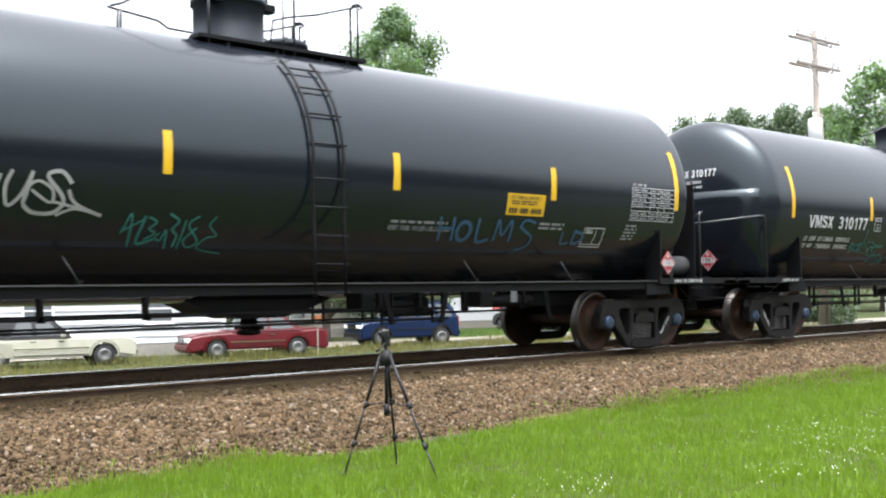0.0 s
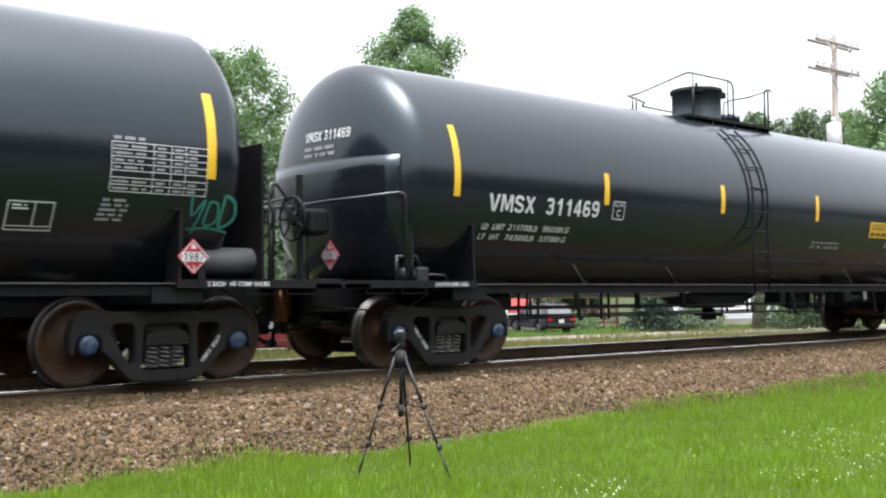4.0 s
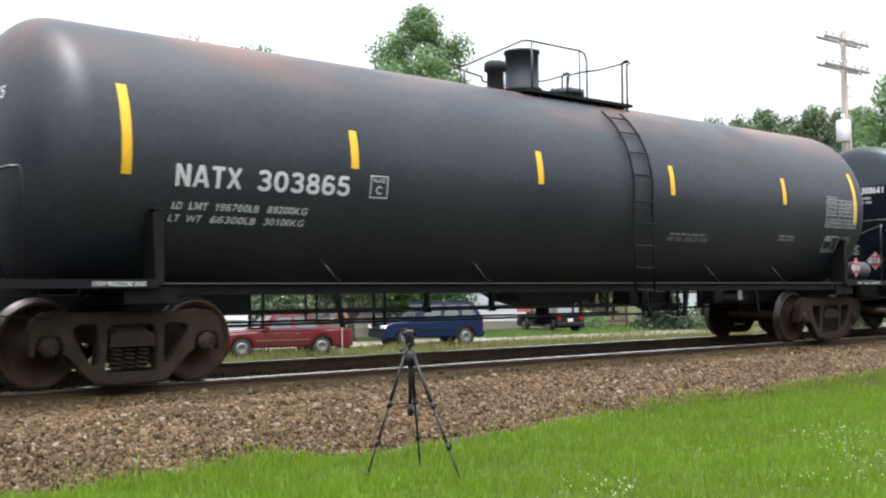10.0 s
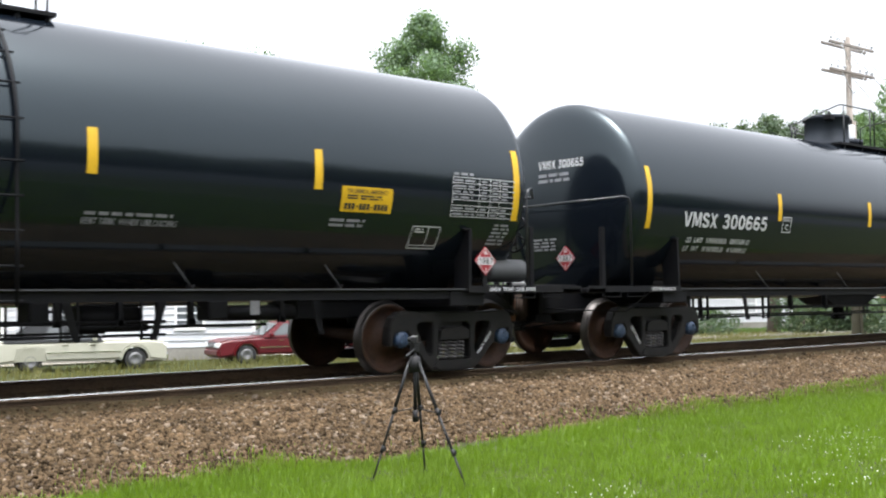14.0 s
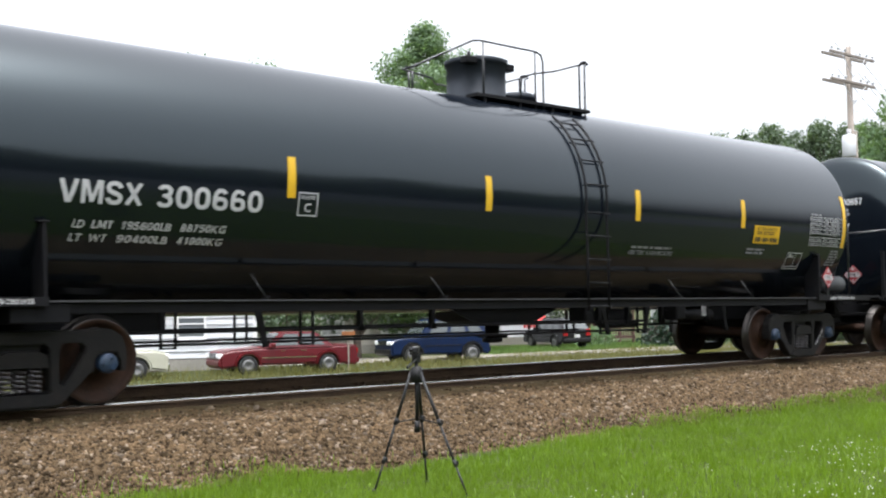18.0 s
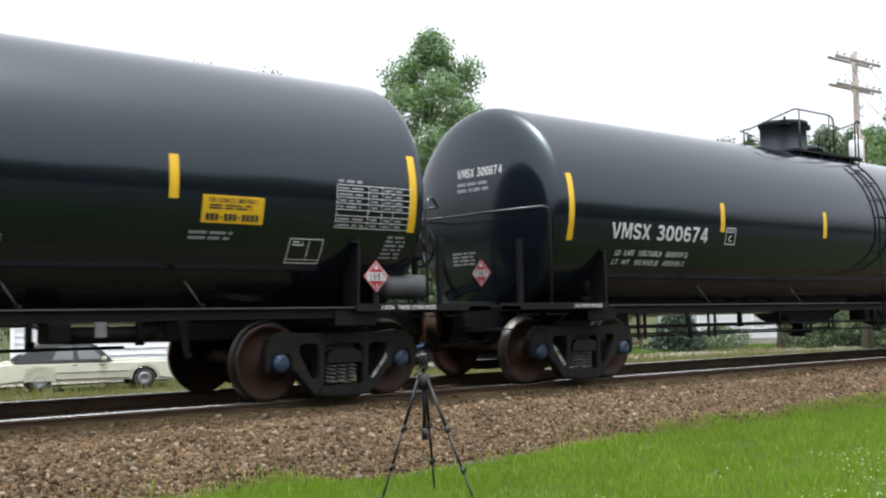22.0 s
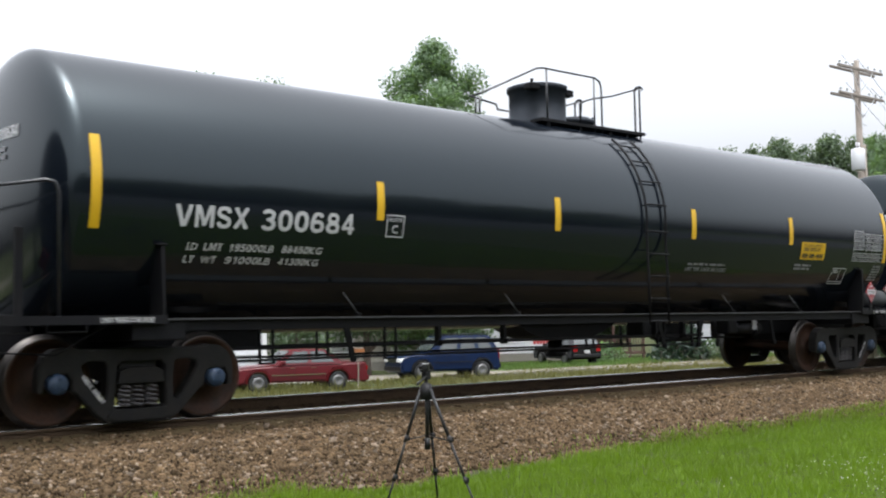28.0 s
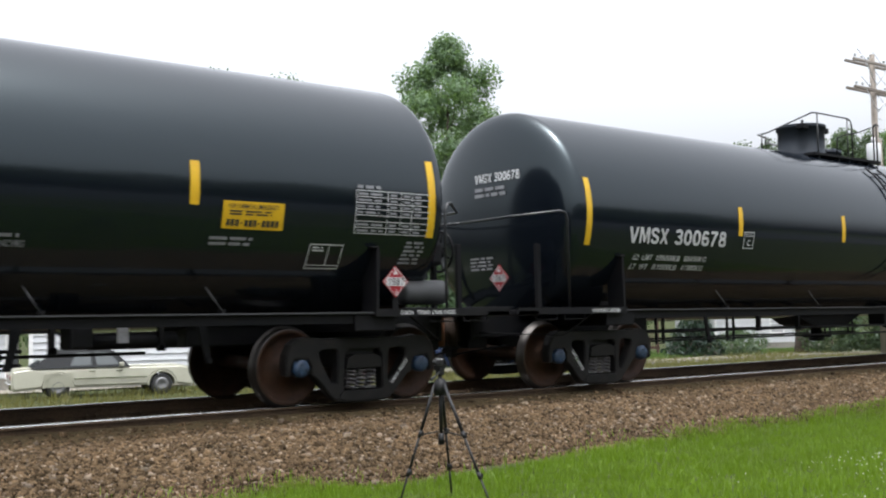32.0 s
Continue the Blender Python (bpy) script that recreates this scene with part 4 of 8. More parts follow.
def build_frame_marks(car, text):
    """White stencils on the slanting arms of the near side frames."""
    for tx, s in ((LEAD, -1), (TRAIL, 1)):
        bm = letter_mesh(text, 0.05, wide=0.36)
        ang = math.radians(-50 if s < 0 else 50)
        x0, z0 = (tx - 0.655, 0.515) if s < 0 else (tx + 0.44, 0.225)
        for v in bm.verts:
            x, y = v.co.x, v.co.y
            v.co = CANT_M @ Vector((x0 + x * math.cos(ang) - y * math.sin(ang), -1.079, z0 + x * math.sin(ang) + y * math.cos(ang)))
        part("frame_mark", bm, M["white_mark"], car, "small white stencil on the side frame")


def build_brake_wheel(car, x, sg):
    """A mast with its gear box and a spoked wheel, facing outwards along sg."""
    bm = bmesh.new()
    box(bm, x - 0.03, x + 0.03, -0.53, -0.47, 1.05, 2.45)
    x0, x1 = sorted((x - sg * 0.31, x - sg * 0.01))
    box(bm, x0, x1, -0.72, -0.28, 1.7, 2.02, bevel=0.05)
    tube(bm, (x - sg * 0.12, -0.5, 1.72), (x - sg * 0.12, -0.5, 1.1), 0.012, 6)
    part("brake_mast", bm, M["frame"], car)
    bm = bmesh.new()
    c = Vector((x + sg * 0.11, -0.5, 1.9))
    ring = [c + Vector((0, math.cos(a) * 0.27, math.sin(a) * 0.27)) for a in [2 * math.pi * k / 24 for k in range(25)]]
    pipe(bm, ring, 0.018, 6)
    for k in range(7):
        a = 2 * math.pi * k / 7
        tube(bm, c, c + Vector((0, math.cos(a) * 0.27, math.sin(a) * 0.27)), 0.014, 6)
    disc(bm, c, (1, 0, 0), 0.085, 0.05, 14)
    tube(bm, c - Vector((sg * 0.12, 0, 0)), c + Vector((sg * 0.03, 0, 0)), 0.03, 8)
    part("brake_wheel", bm, M["frame"], car, "spoked black hand-brake wheel")


def build_end_gear(car, st, turned=False):
    """Air reservoir at the trailing end and the hand brake, which a turned car has in front."""
    bm = bmesh.new()
    lathe(bm, [(0, 0), (0.01, 0.1), (0.05, 0.155), (0.68, 0.155), (0.72, 0.1), (0.73, 0)], (14.52 if st["paint"] == "tank_old" else 14.72, -1.12, 1.33), (1, 0, 0), 24)
    part("air_reservoir", bm, M["reservoir"], car, "grey cylindrical air reservoir", smooth=True)
    if turned:
        build_brake_wheel(car, -2.0, -1)
    else:
        build_brake_wheel(car, 15.81 if st["paint"] == "tank_new" else 15.65, 1)


def build_shields(car, st):
    """Steel head shields: a dished one on the leading head, a flat one behind the other end."""
    R, h, p, xa = st["R"], st["head"][0], st["power"], st["cyl"][0]
    bm = bmesh.new()
    rows = []
    for j in range(11):
        z = 1.16 + (2.7 - 1.16) * j / 10
        row = []
        for i in range(15):
            y = -1.38 + 2.76 * i / 14
            r = min(0.985, math.hypot(y, z - ZC) / R)
            row.append(bm.verts.new((xa - h * (1 - r ** p) ** (1 / p) - 0.035, y, z)))
        rows.append(row)
    fs = [bm.faces.new((rows[j][i], rows[j + 1][i], rows[j + 1][i + 1], rows[j][i + 1])) for j in range(10) for i in range(14)]
    out = bmesh.ops.extrude_face_region(bm, geom=fs)
    for v in out["geom"]:
        if isinstance(v, bmesh.types.BMVert):
            v.co.x += 0.02
    bmesh.ops.recalc_face_normals(bm, faces=bm.faces[:])
    part("head_shield", bm, M[st["paint"]], car, "black steel head shield", smooth=True)
    bm = bmesh.new()
    for y0, y1, z0, z1 in ((-1.38, 1.38, 1.09, 2.66),):
        box(bm, 15.20, 15.225, y0, y1, z0, z1, bevel=0.008)
    for y in (-1.3, -0.5, 0.5, 1.3):
        box(bm, 15.226, 15.265, y - 0.03, y + 0.03, 1.09, 2.5)
    part("end_shield", bm, M["frame"], car, "flat black end shield with ribs")


def build_platform_valve(car):
    """Valve and piping on the leading platform of the older cars."""
    bm = bmesh.new()
    lathe(bm, [(0, 0), (0, 0.09), (0.12, 0.1), (0.2, 0.07), (0.28, 0.07), (0.3, 0)], (-0.95, -1.2, 1.2), (1, 0, 0), 14)
    box(bm, -0.75, -0.55, -1.3, -1.1, 1.09, 1.3, bevel=0.03)
    pipe(bm, [(-1.05, -1.25, 1.09), (-1.05, -1.25, 1.42), (-0.7, -1.2, 1.44), (-0.62, -1.2, 1.3)], 0.025, 8)
    pipe(bm, [(-0.5, -1.2, 1.2), (-0.2, -1.2, 1.2), (-0.12, -1.2, 1.09)], 0.022, 8)
    part("platform_valve", bm, M["handrail"], car, "dark valve with bent pipes")


def build_top(car, st):
    zt = ZC + st["R"]
    if st["paint"] == "tank_worn":
        bm = bmesh.new()
        lathe(bm, [(-0.15, 0.27), (0.05, 0.27), (0.055, 0.31), (0.1, 0.31), (0.105, 0.26), (0.64, 0.26), (0.645, 0.28), (0.69, 0.28), (0.7, 0.2), (0.7, 0)], (7.07, 0, zt), (0, 0, 1), 40)
        part("valve_housing", bm, M["housing"], car, "round black valve housing", smooth=False)
        bm = bmesh.new()
        lathe(bm, [(-0.1, 0.13), (0.3, 0.13), (0.31, 0.17), (0.43, 0.17), (0.46, 0.13), (0.46, 0)], (6.49, 0, zt), (0, 0, 1), 24)
        part("safety_valve", bm, M["housing"], car)
    else:
        bm = bmesh.new()
        r = 0.44
        prof = [(-0.2, r * 1.02), (0.02, r * 1.02), (0.025, r * 1.07), (0.08, r * 1.07), (0.085, r), (0.57, r), (0.575, r * 1.07), (0.645, r * 1.07), (0.66, r * 0.98), (0.69, r * 0.5), (0.695, 0)]
        lathe(bm, prof, (7.2, 0, zt - 0.06), (0, 0, 1), 48)
        part("valve_housing", bm, M["housing"], car, "round black valve housing with a flanged lid")
        for dx, dy in ((-0.42, -0.3), (0.42, -0.22)):
            bm = bmesh.new()
            box(bm, 7.2 + dx - 0.1, 7.2 + dx + 0.1, dy - 0.08, dy + 0.08, zt + 0.46, zt + 0.57, bevel=0.02)
            tube(bm, (7.2 + dx, dy, zt + 0.5), (7.2 + dx, dy, zt + 0.64), 0.025, 8)
            part("lid_hinge", bm, M["frame"], car)
    bm = bmesh.new()
    lathe(bm, [(-0.15, 0.28), (0.1, 0.28), (0.105, 0.31), (0.15, 0.31), (0.2, 0.24), (0.21, 0)], (8.05, 0, zt), (0, 0, 1), 28)
    for k in range(6):
        a = 2 * math.pi * k / 6
        tube(bm, (8.05 + math.cos(a) * 0.29, math.sin(a) * 0.29, zt + 0.05), (8.05 + math.cos(a) * 0.29, math.sin(a) * 0.29, zt + 0.2), 0.02, 6)
    part("manway", bm, M["housing"], car, "bolted round manway cover")
    # platform, both sides and across
    zp = zt - 0.03
    for sy in (-1, 1):
        bm = bmesh.new()
        box(bm, 6.6 + st["hoop"], 9.0 + st["hoop"] * 0.5, min(sy * 0.42, sy * 0.66), max(sy * 0.42, sy * 0.66), zp - 0.045, zp)
        for x in (6.8, 7.5, 8.2, 8.6):
            box(bm, x - 0.025, x + 0.025, min(sy * 0.45, sy * 0.62), max(sy * 0.45, sy * 0.62), zp - 0.2, zp - 0.04)
        part("top_platform", bm, M["frame"], car)
    bm = bmesh.new()
    box(bm, 8.4, 8.7, -0.42, 0.42, zp - 0.045, zp)
    part("cross_platform", bm, M["frame"], car)
    worn = st["paint"] == "tank_worn"
    zr = ZC + (1.52 + 0.68 if worn else 2.28)
    o = st["hoop"]
    g = o * 0.6
    for sy in (-1, 1):
        y = sy * 0.64
        bm = bmesh.new()
        # a low post on the crown; the near hoop rises over the housing, the far rail stays low
        pipe(bm, [(5.93 + o, sy * 0.04, zt - 0.03), (5.93 + o, sy * 0.04, zr - 0.43)], 0.016, 8)
        if sy < 0:
            pipe(bm, [(5.8 + o, -0.03, zr - 0.41), (5.9 + o, -0.1, zr - 0.38), (6.54 + o, y, zr - 0.02), (6.68 + o, y, zr), (7.82 + o, y, zr), (7.93 + o, y, zr - 0.04), (7.97 + o, y, zr - 0.14), (7.97 + o, y, zp - 0.1)], 0.016, 8)
            tube(bm, (6.74 + o, y, zp - 0.1), (6.74 + o, y, zr), 0.015, 8)
            tube(bm, (7.8 + o, y, zp - 0.12), (7.8 + o, y, zr), 0.013, 8)
        else:
            pipe(bm, [(5.8 + o, 0.03, zr - 0.41), (6.6 + o, 0.3, zr - 0.40), (6.9 + o, 0.58, zr - 0.40), (7.9 + o, y, zr - 0.40), (7.97 + o, y, zr - 0.5), (7.97 + o, y, zp - 0.1)], 0.016, 8)
        part("top_railing", bm, M["handrail"], car)
        bm = bmesh.new()
        pipe(bm, [(8.78 + g, y, zp - 0.02), (8.78 + g, y, zr - 0.1), (8.82 + g, y, zr - 0.03), (8.92 + g, y, zr), (8.99 + g, y, zr - 0.04), (8.9 + g, y, zr - 0.07), (8.9 + g, y, zp - 0.16)], 0.016, 8)
        pipe(bm, [(8.95 + g, y, zr - 0.02), (8.3 + g, y * 0.9, zr - 0.22), (7.9 + g, y * 0.8, zr - 0.3), (7.65 + g, y * 0.8, zr - 0.38), (7.6 + g, y * 0.8, zp)], 0.013, 8)
        part("ladder_gate_post", bm, M["frame"], car)
    # ladders down both sides
    R = st["R"] + 0.045
    for sy in (-1, 1):
        bm = bmesh.new()
        A = [math.radians(a) for a in range(-8, 54, 5)]
        for x in (st["ladder"] - 0.2, st["ladder"] + 0.24):
            pts = [(x, sy * R, 0.92), (x, sy * R, 1.6)] + [(x, sy * R * math.cos(a), ZC + R * math.sin(a)) for a in A]
            pipe(bm, pts, 0.019, 6)
        part("ladder_stile", bm, M["frame"], car)
        z = 1.0
        rung = None
        heights = [0.97, 1.3, 1.63, 1.96, 2.29]
        spots = [(R, h) for h in heights] + [(R * math.cos(a), ZC + R * math.sin(a)) for a in [math.radians(d) for d in (8, 21, 34, 46)]]
        for yy, zz in spots:
            m = Matrix.Translation((st["ladder"], sy * yy, zz))
            if rung is None:
                b2 = bmesh.new()
                tube(b2, (-0.23, 0, 0), (0.3, 0, 0), 0.012, 6)
                rung = part("ladder_rung", b2, M["frame"], car)
                rung.matrix_basis = m
            else:
                share("ladder_rung", rung.data, car, m)


def side_frame_bm():
    """A cast truck side frame in x and z, with rounded windows and open pedestals; thick in y."""
    bm = bmesh.new()
    T = 0.075
    half = [(0.0, 0.80), (0.30, 0.80), (0.58, 0.795), (0.80, 0.82), (0.94, 0.80), (1.04, 0.73), (1.09, 0.62), (1.10, 0.50), (1.09, 0.38), (1.035, 0.37), (1.02, 0.49), (0.98, 0.565),
            (0.80, 0.565), (0.755, 0.50), (0.745, 0.385), (0.68, 0.34), (0.56, 0.215), (0.45, 0.10), (0.38, 0.055), (0.25, 0.035), (0.0, 0.03)]
    outer = half + [(-a, b) for a, b in half[-2:0:-1]]
    tri = [(0.40, 0.665), (0.50, 0.675), (0.60, 0.665), (0.645, 0.63), (0.635, 0.57), (0.56, 0.44), (0.47, 0.30), (0.42, 0.25), (0.385, 0.27), (0.375, 0.35), (0.375, 0.55), (0.38, 0.63)]
    spring = [(-0.25, 0.17), (0.25, 0.17), (0.285, 0.20), (0.275, 0.42), (0.265, 0.62), (0.22, 0.665), (-0.22, 0.665), (-0.265, 0.62), (-0.275, 0.42), (-0.285, 0.20)]
    edges = []
    for loop in (outer, tri, [(-a, b) for a, b in tri[::-1]], spring):
        vs = [bm.verts.new((a, -T, b)) for a, b in loop]
        edges += [bm.edges.new((vs[k], vs[(k + 1) % len(vs)])) for k in range(len(vs))]
    fill = bmesh.ops.triangle_fill(bm, edges=edges, use_beauty=True)
    faces = [f for f in fill["geom"] if isinstance(f, bmesh.types.BMFace)]
    out = bmesh.ops.extrude_face_region(bm, geom=faces)
    for v in out["geom"]:
        if isinstance(v, bmesh.types.BMVert):
            v.co.y = T
    bmesh.ops.recalc_face_normals(bm, faces=bm.faces[:])
    bmesh.ops.bevel(bm, geom=[e for e in bm.edges if e.is_manifold and abs(e.verts[0].co.y - e.verts[1].co.y) < 1e-6 and e.calc_face_angle(0) > 0.6], offset=0.014, segments=2, affect="EDGES")
    # ribs along the top, the spring seat and the bolster end over the springs
    prism(bm, [(-0.36, 0.10), (-0.30, 0.175), (0.30, 0.175), (0.36, 0.10), (0.26, 0.06), (-0.26, 0.06)], -T * 1.35, T * 1.2)
    prism(bm, [(-0.26, 0.44), (0.26, 0.44), (0.24, 0.56), (0.16, 0.60), (-0.16, 0.60), (-0.24, 0.56)], -T * 1.3, T * 1.2)
    box(bm, -0.13, 0.13, -T * 1.5, -T * 1.2, 0.49, 0.54, bevel=0.01)
    for s in (-1, 1):
        box(bm, s * 0.889 - 0.12, s * 0.889 + 0.12, -T * 0.8, T * 0.8, 0.55, 0.60, bevel=0.01)
    return bm


def coil_bm():
    bm = bmesh.new()
    pts = []
    for k in range(5 * 10 + 1):
        a = 2 * math.pi * k / 10
        pts.append((math.cos(a) * 0.062, math.sin(a) * 0.062, 0.20 + 0.235 * k / 50))
    for a, b in zip(pts, pts[1:]):
        tube(bm, a, b, 0.017, 5)
    return bm


def wheel_bm():
    """A railway wheel about the y axis, its outer face at y = 0, the flange inwards (+y)."""
    bm = bmesh.new()
    R = WHEEL_R
    prof = [(0.02, 0.0), (0.02, 0.09), (-0.012, 0.10), (-0.012, 0.145), (0.03, 0.17), (0.055, 0.30), (0.035, 0.375), (0.004, 0.395), (0.0, R - 0.02), (0.004, R - 0.012),
            (0.012, R - 0.006), (0.095, R + 0.002), (0.103, R + 0.02), (0.112, R + 0.027), (0.125, R + 0.024), (0.135, R + 0.01), (0.137, 0.40), (0.11, 0.375), (0.085, 0.30), (0.075, 0.15), (0.10, 0.14), (0.10, 0.0)]
    mats = [0 if not (8 <= i <= 13) else 1 for i in range(len(prof) - 1)]
    lathe(bm, prof, (0, 0, 0), (0, 1, 0), 48, mats)
    bmesh.ops.recalc_face_normals(bm, faces=bm.faces[:])
    return bm


def cap_bm():
    bm = bmesh.new()
    lathe(bm, [(0.16, 0.09), (0.10, 0.105), (0.02, 0.105), (0.0, 0.09), (-0.01, 0.055), (-0.018, 0.03), (-0.018, 0)], (0, 0, 0), (0, 1, 0), 24)
    for k in range(3):
        a = 2 * math.pi * k / 3
        disc(bm, (math.cos(a) * 0.055, -0.012, math.sin(a) * 0.055), (0, 1, 0), 0.02, 0.03, 6)
    return bm


SHARED = {}


def build_trucks(car, st):
    worn = st["paint"] == "tank_worn"
    key = "worn" if worn else "fresh"
    if key not in SHARED:
        SHARED[key] = True
    metal = M["cast_rust"] if worn else M["cast"]
    capm = M["cast_rust"] if worn else M["cap_blue"]
    proto = {}
    sets = []
    for tx in (LEAD, TRAIL):
        bm = bmesh.new()
        box(bm, tx - 0.22, tx + 0.22, -1.0, 1.0, 0.42, 0.70, bevel=0.03)
        tube(bm, (tx, 0, 0.6), (tx, 0, 0.86), 0.2, 20)
        for dx in (-0.55, 0.55):
            tube(bm, (tx + dx, -0.7, 0.36), (tx + dx, 0.7, 0.36), 0.045, 8)
        part("truck_bolster", bm, metal, car).matrix_basis = CANT_M
        for sy in (-1, 1):
            m = CANT_M @ Matrix.Translation((tx, sy * 1.0, 0)) @ Matrix.Diagonal((1, -sy * -1 if sy < 0 else -1, 1, 1))
            if "side_frame" not in proto:
                sf = part("side_frame", side_frame_bm(), metal, car, "cast steel truck side frame")
                proto["side_frame"] = sf
                sf.matrix_basis = m
                sp = part("coil_spring", coil_bm(), M["cast_rust"] if worn else M["cap_grey"], sf, "heavy coil spring")
                sp.matrix_basis = Matrix.Translation((-0.15, -0.0, 0))
                proto["spring"] = sp
                share("coil_spring", sp.data, sf, Matrix.Translation((0, -0.02, 0)), "heavy coil spring")
                share("coil_spring", sp.data, sf, Matrix.Translation((0.15, 0, 0)), "heavy coil spring")
            else:
                sf = share("side_frame", proto["side_frame"].data, car, m, "cast steel truck side frame")
                for dx in (-0.15, 0, 0.15):
                    share("coil_spring", proto["spring"].data, sf, Matrix.Translation((dx, 0, 0)), "heavy coil spring")
        for dx in (-0.889, 0.889):
            bm = bmesh.new()
            tube(bm, (0, -1.05, 0), (0, 1.05, 0), 0.085, 16)
            if "axle" not in proto:
                ax = part("wheelset", bm, M["rust"], car, "rusty axle with two wheels")
                proto["axle"] = ax
            else:
                bm.free()
                ax = share("wheelset", proto["axle"].data, car, None, "rusty axle with two wheels")
            ax.matrix_basis = CANT_M @ Matrix.Translation((tx + dx, 0, WHEEL_R))
            for sy in (-1, 1):
                wm = Matrix.Translation((0, sy * 0.815, 0)) @ (Matrix.Identity(4) if sy < 0 else Matrix.Rotation(math.pi, 4, "Z"))
                cm = Matrix.Translation((0, sy * 1.10, 0)) @ (Matrix.Identity(4) if sy < 0 else Matrix.Rotation(math.pi, 4, "Z"))
                if "wheel" not in proto:
                    w = part("wheel", wheel_bm(), [M["rust"], M["tread"]], ax, "rust-brown wheel with a polished rim")
                    c = part("bearing_cap", cap_bm(), capm, ax, "bolted round bearing cap")
                    w.matrix_basis, c.matrix_basis = wm, cm
                    proto["wheel"], proto["cap"] = w, c
                else:
                    share("wheel", proto["wheel"].data, ax, wm, "rust-brown wheel with a polished rim")
                    share("bearing_cap", proto["cap"].data, ax, cm, "bolted round bearing cap")


def placard_bm():
    """A red diamond placard, 0.27 m a side, facing -y, in its own frame."""
    bm = bmesh.new()
    r = 0.19
    prism(bm, [(-r, 0), (0, -r), (r, 0), (0, r)], 0.0, 0.012, 0)
    def flat(pts, y, mat):
        f = bm.faces.new([bm.verts.new((a, y, b)) for a, b in pts])
        f.material_index = mat
    k = r * 0.93
    for a, b in (((-k, 0), (0, -k)), ((0, -k), (k, 0)), ((k, 0), (0, k)), ((0, k), (-k, 0))):
        d = Vector((b[0] - a[0], b[1] - a[1])).normalized()
        n = Vector((-d.y, d.x)) * 0.008
        flat([a, b, (b[0] + n.x, b[1] + n.y), (a[0] + n.x, a[1] + n.y)], -0.002, 1)
    flat([(-0.135, -0.05), (0.135, -0.05), (0.135, 0.05), (-0.135, 0.05)], -0.003, 1)
    flat([(-0.035, 0.085), (0.035, 0.085), (0.015, 0.12), (0.0, 0.15), (-0.015, 0.12)], -0.003, 1)
    t = letter_mesh("1987", 0.085, align="CENTER")
    t2 = letter_mesh("3", 0.05, align="CENTER")
    for src, zz, mat in ((t, -0.042, 2), (t2, -0.14, 1)):
        me = bpy.data.meshes.new("tmp")
        for v in src.verts:
            v.co = Vector((v.co.x, -0.006, v.co.y + zz))
        for f in src.faces:
            f.material_index = mat
        src.to_mesh(me)
        src.free()
        bm.from_mesh(me)
        bpy.data.meshes.remove(me)
    return bm


def bars(bm, x, y, w, h, rows, rng, mat=0, slant=0.0):
    """Lines of small writing that cannot be read, as plain bars of words."""
    for r in range(rows):
        yy = y - r * h * 1.75
        xx = x - slant * r
        end = x + w * rng.uniform(0.75, 1.0)
        while xx < end - 0.01:
            ww = min(rng.uniform(0.07, 0.22), end - xx)
            flat_rect(bm, xx, xx + ww, yy, yy + h, mat)
            xx += ww + 0.035


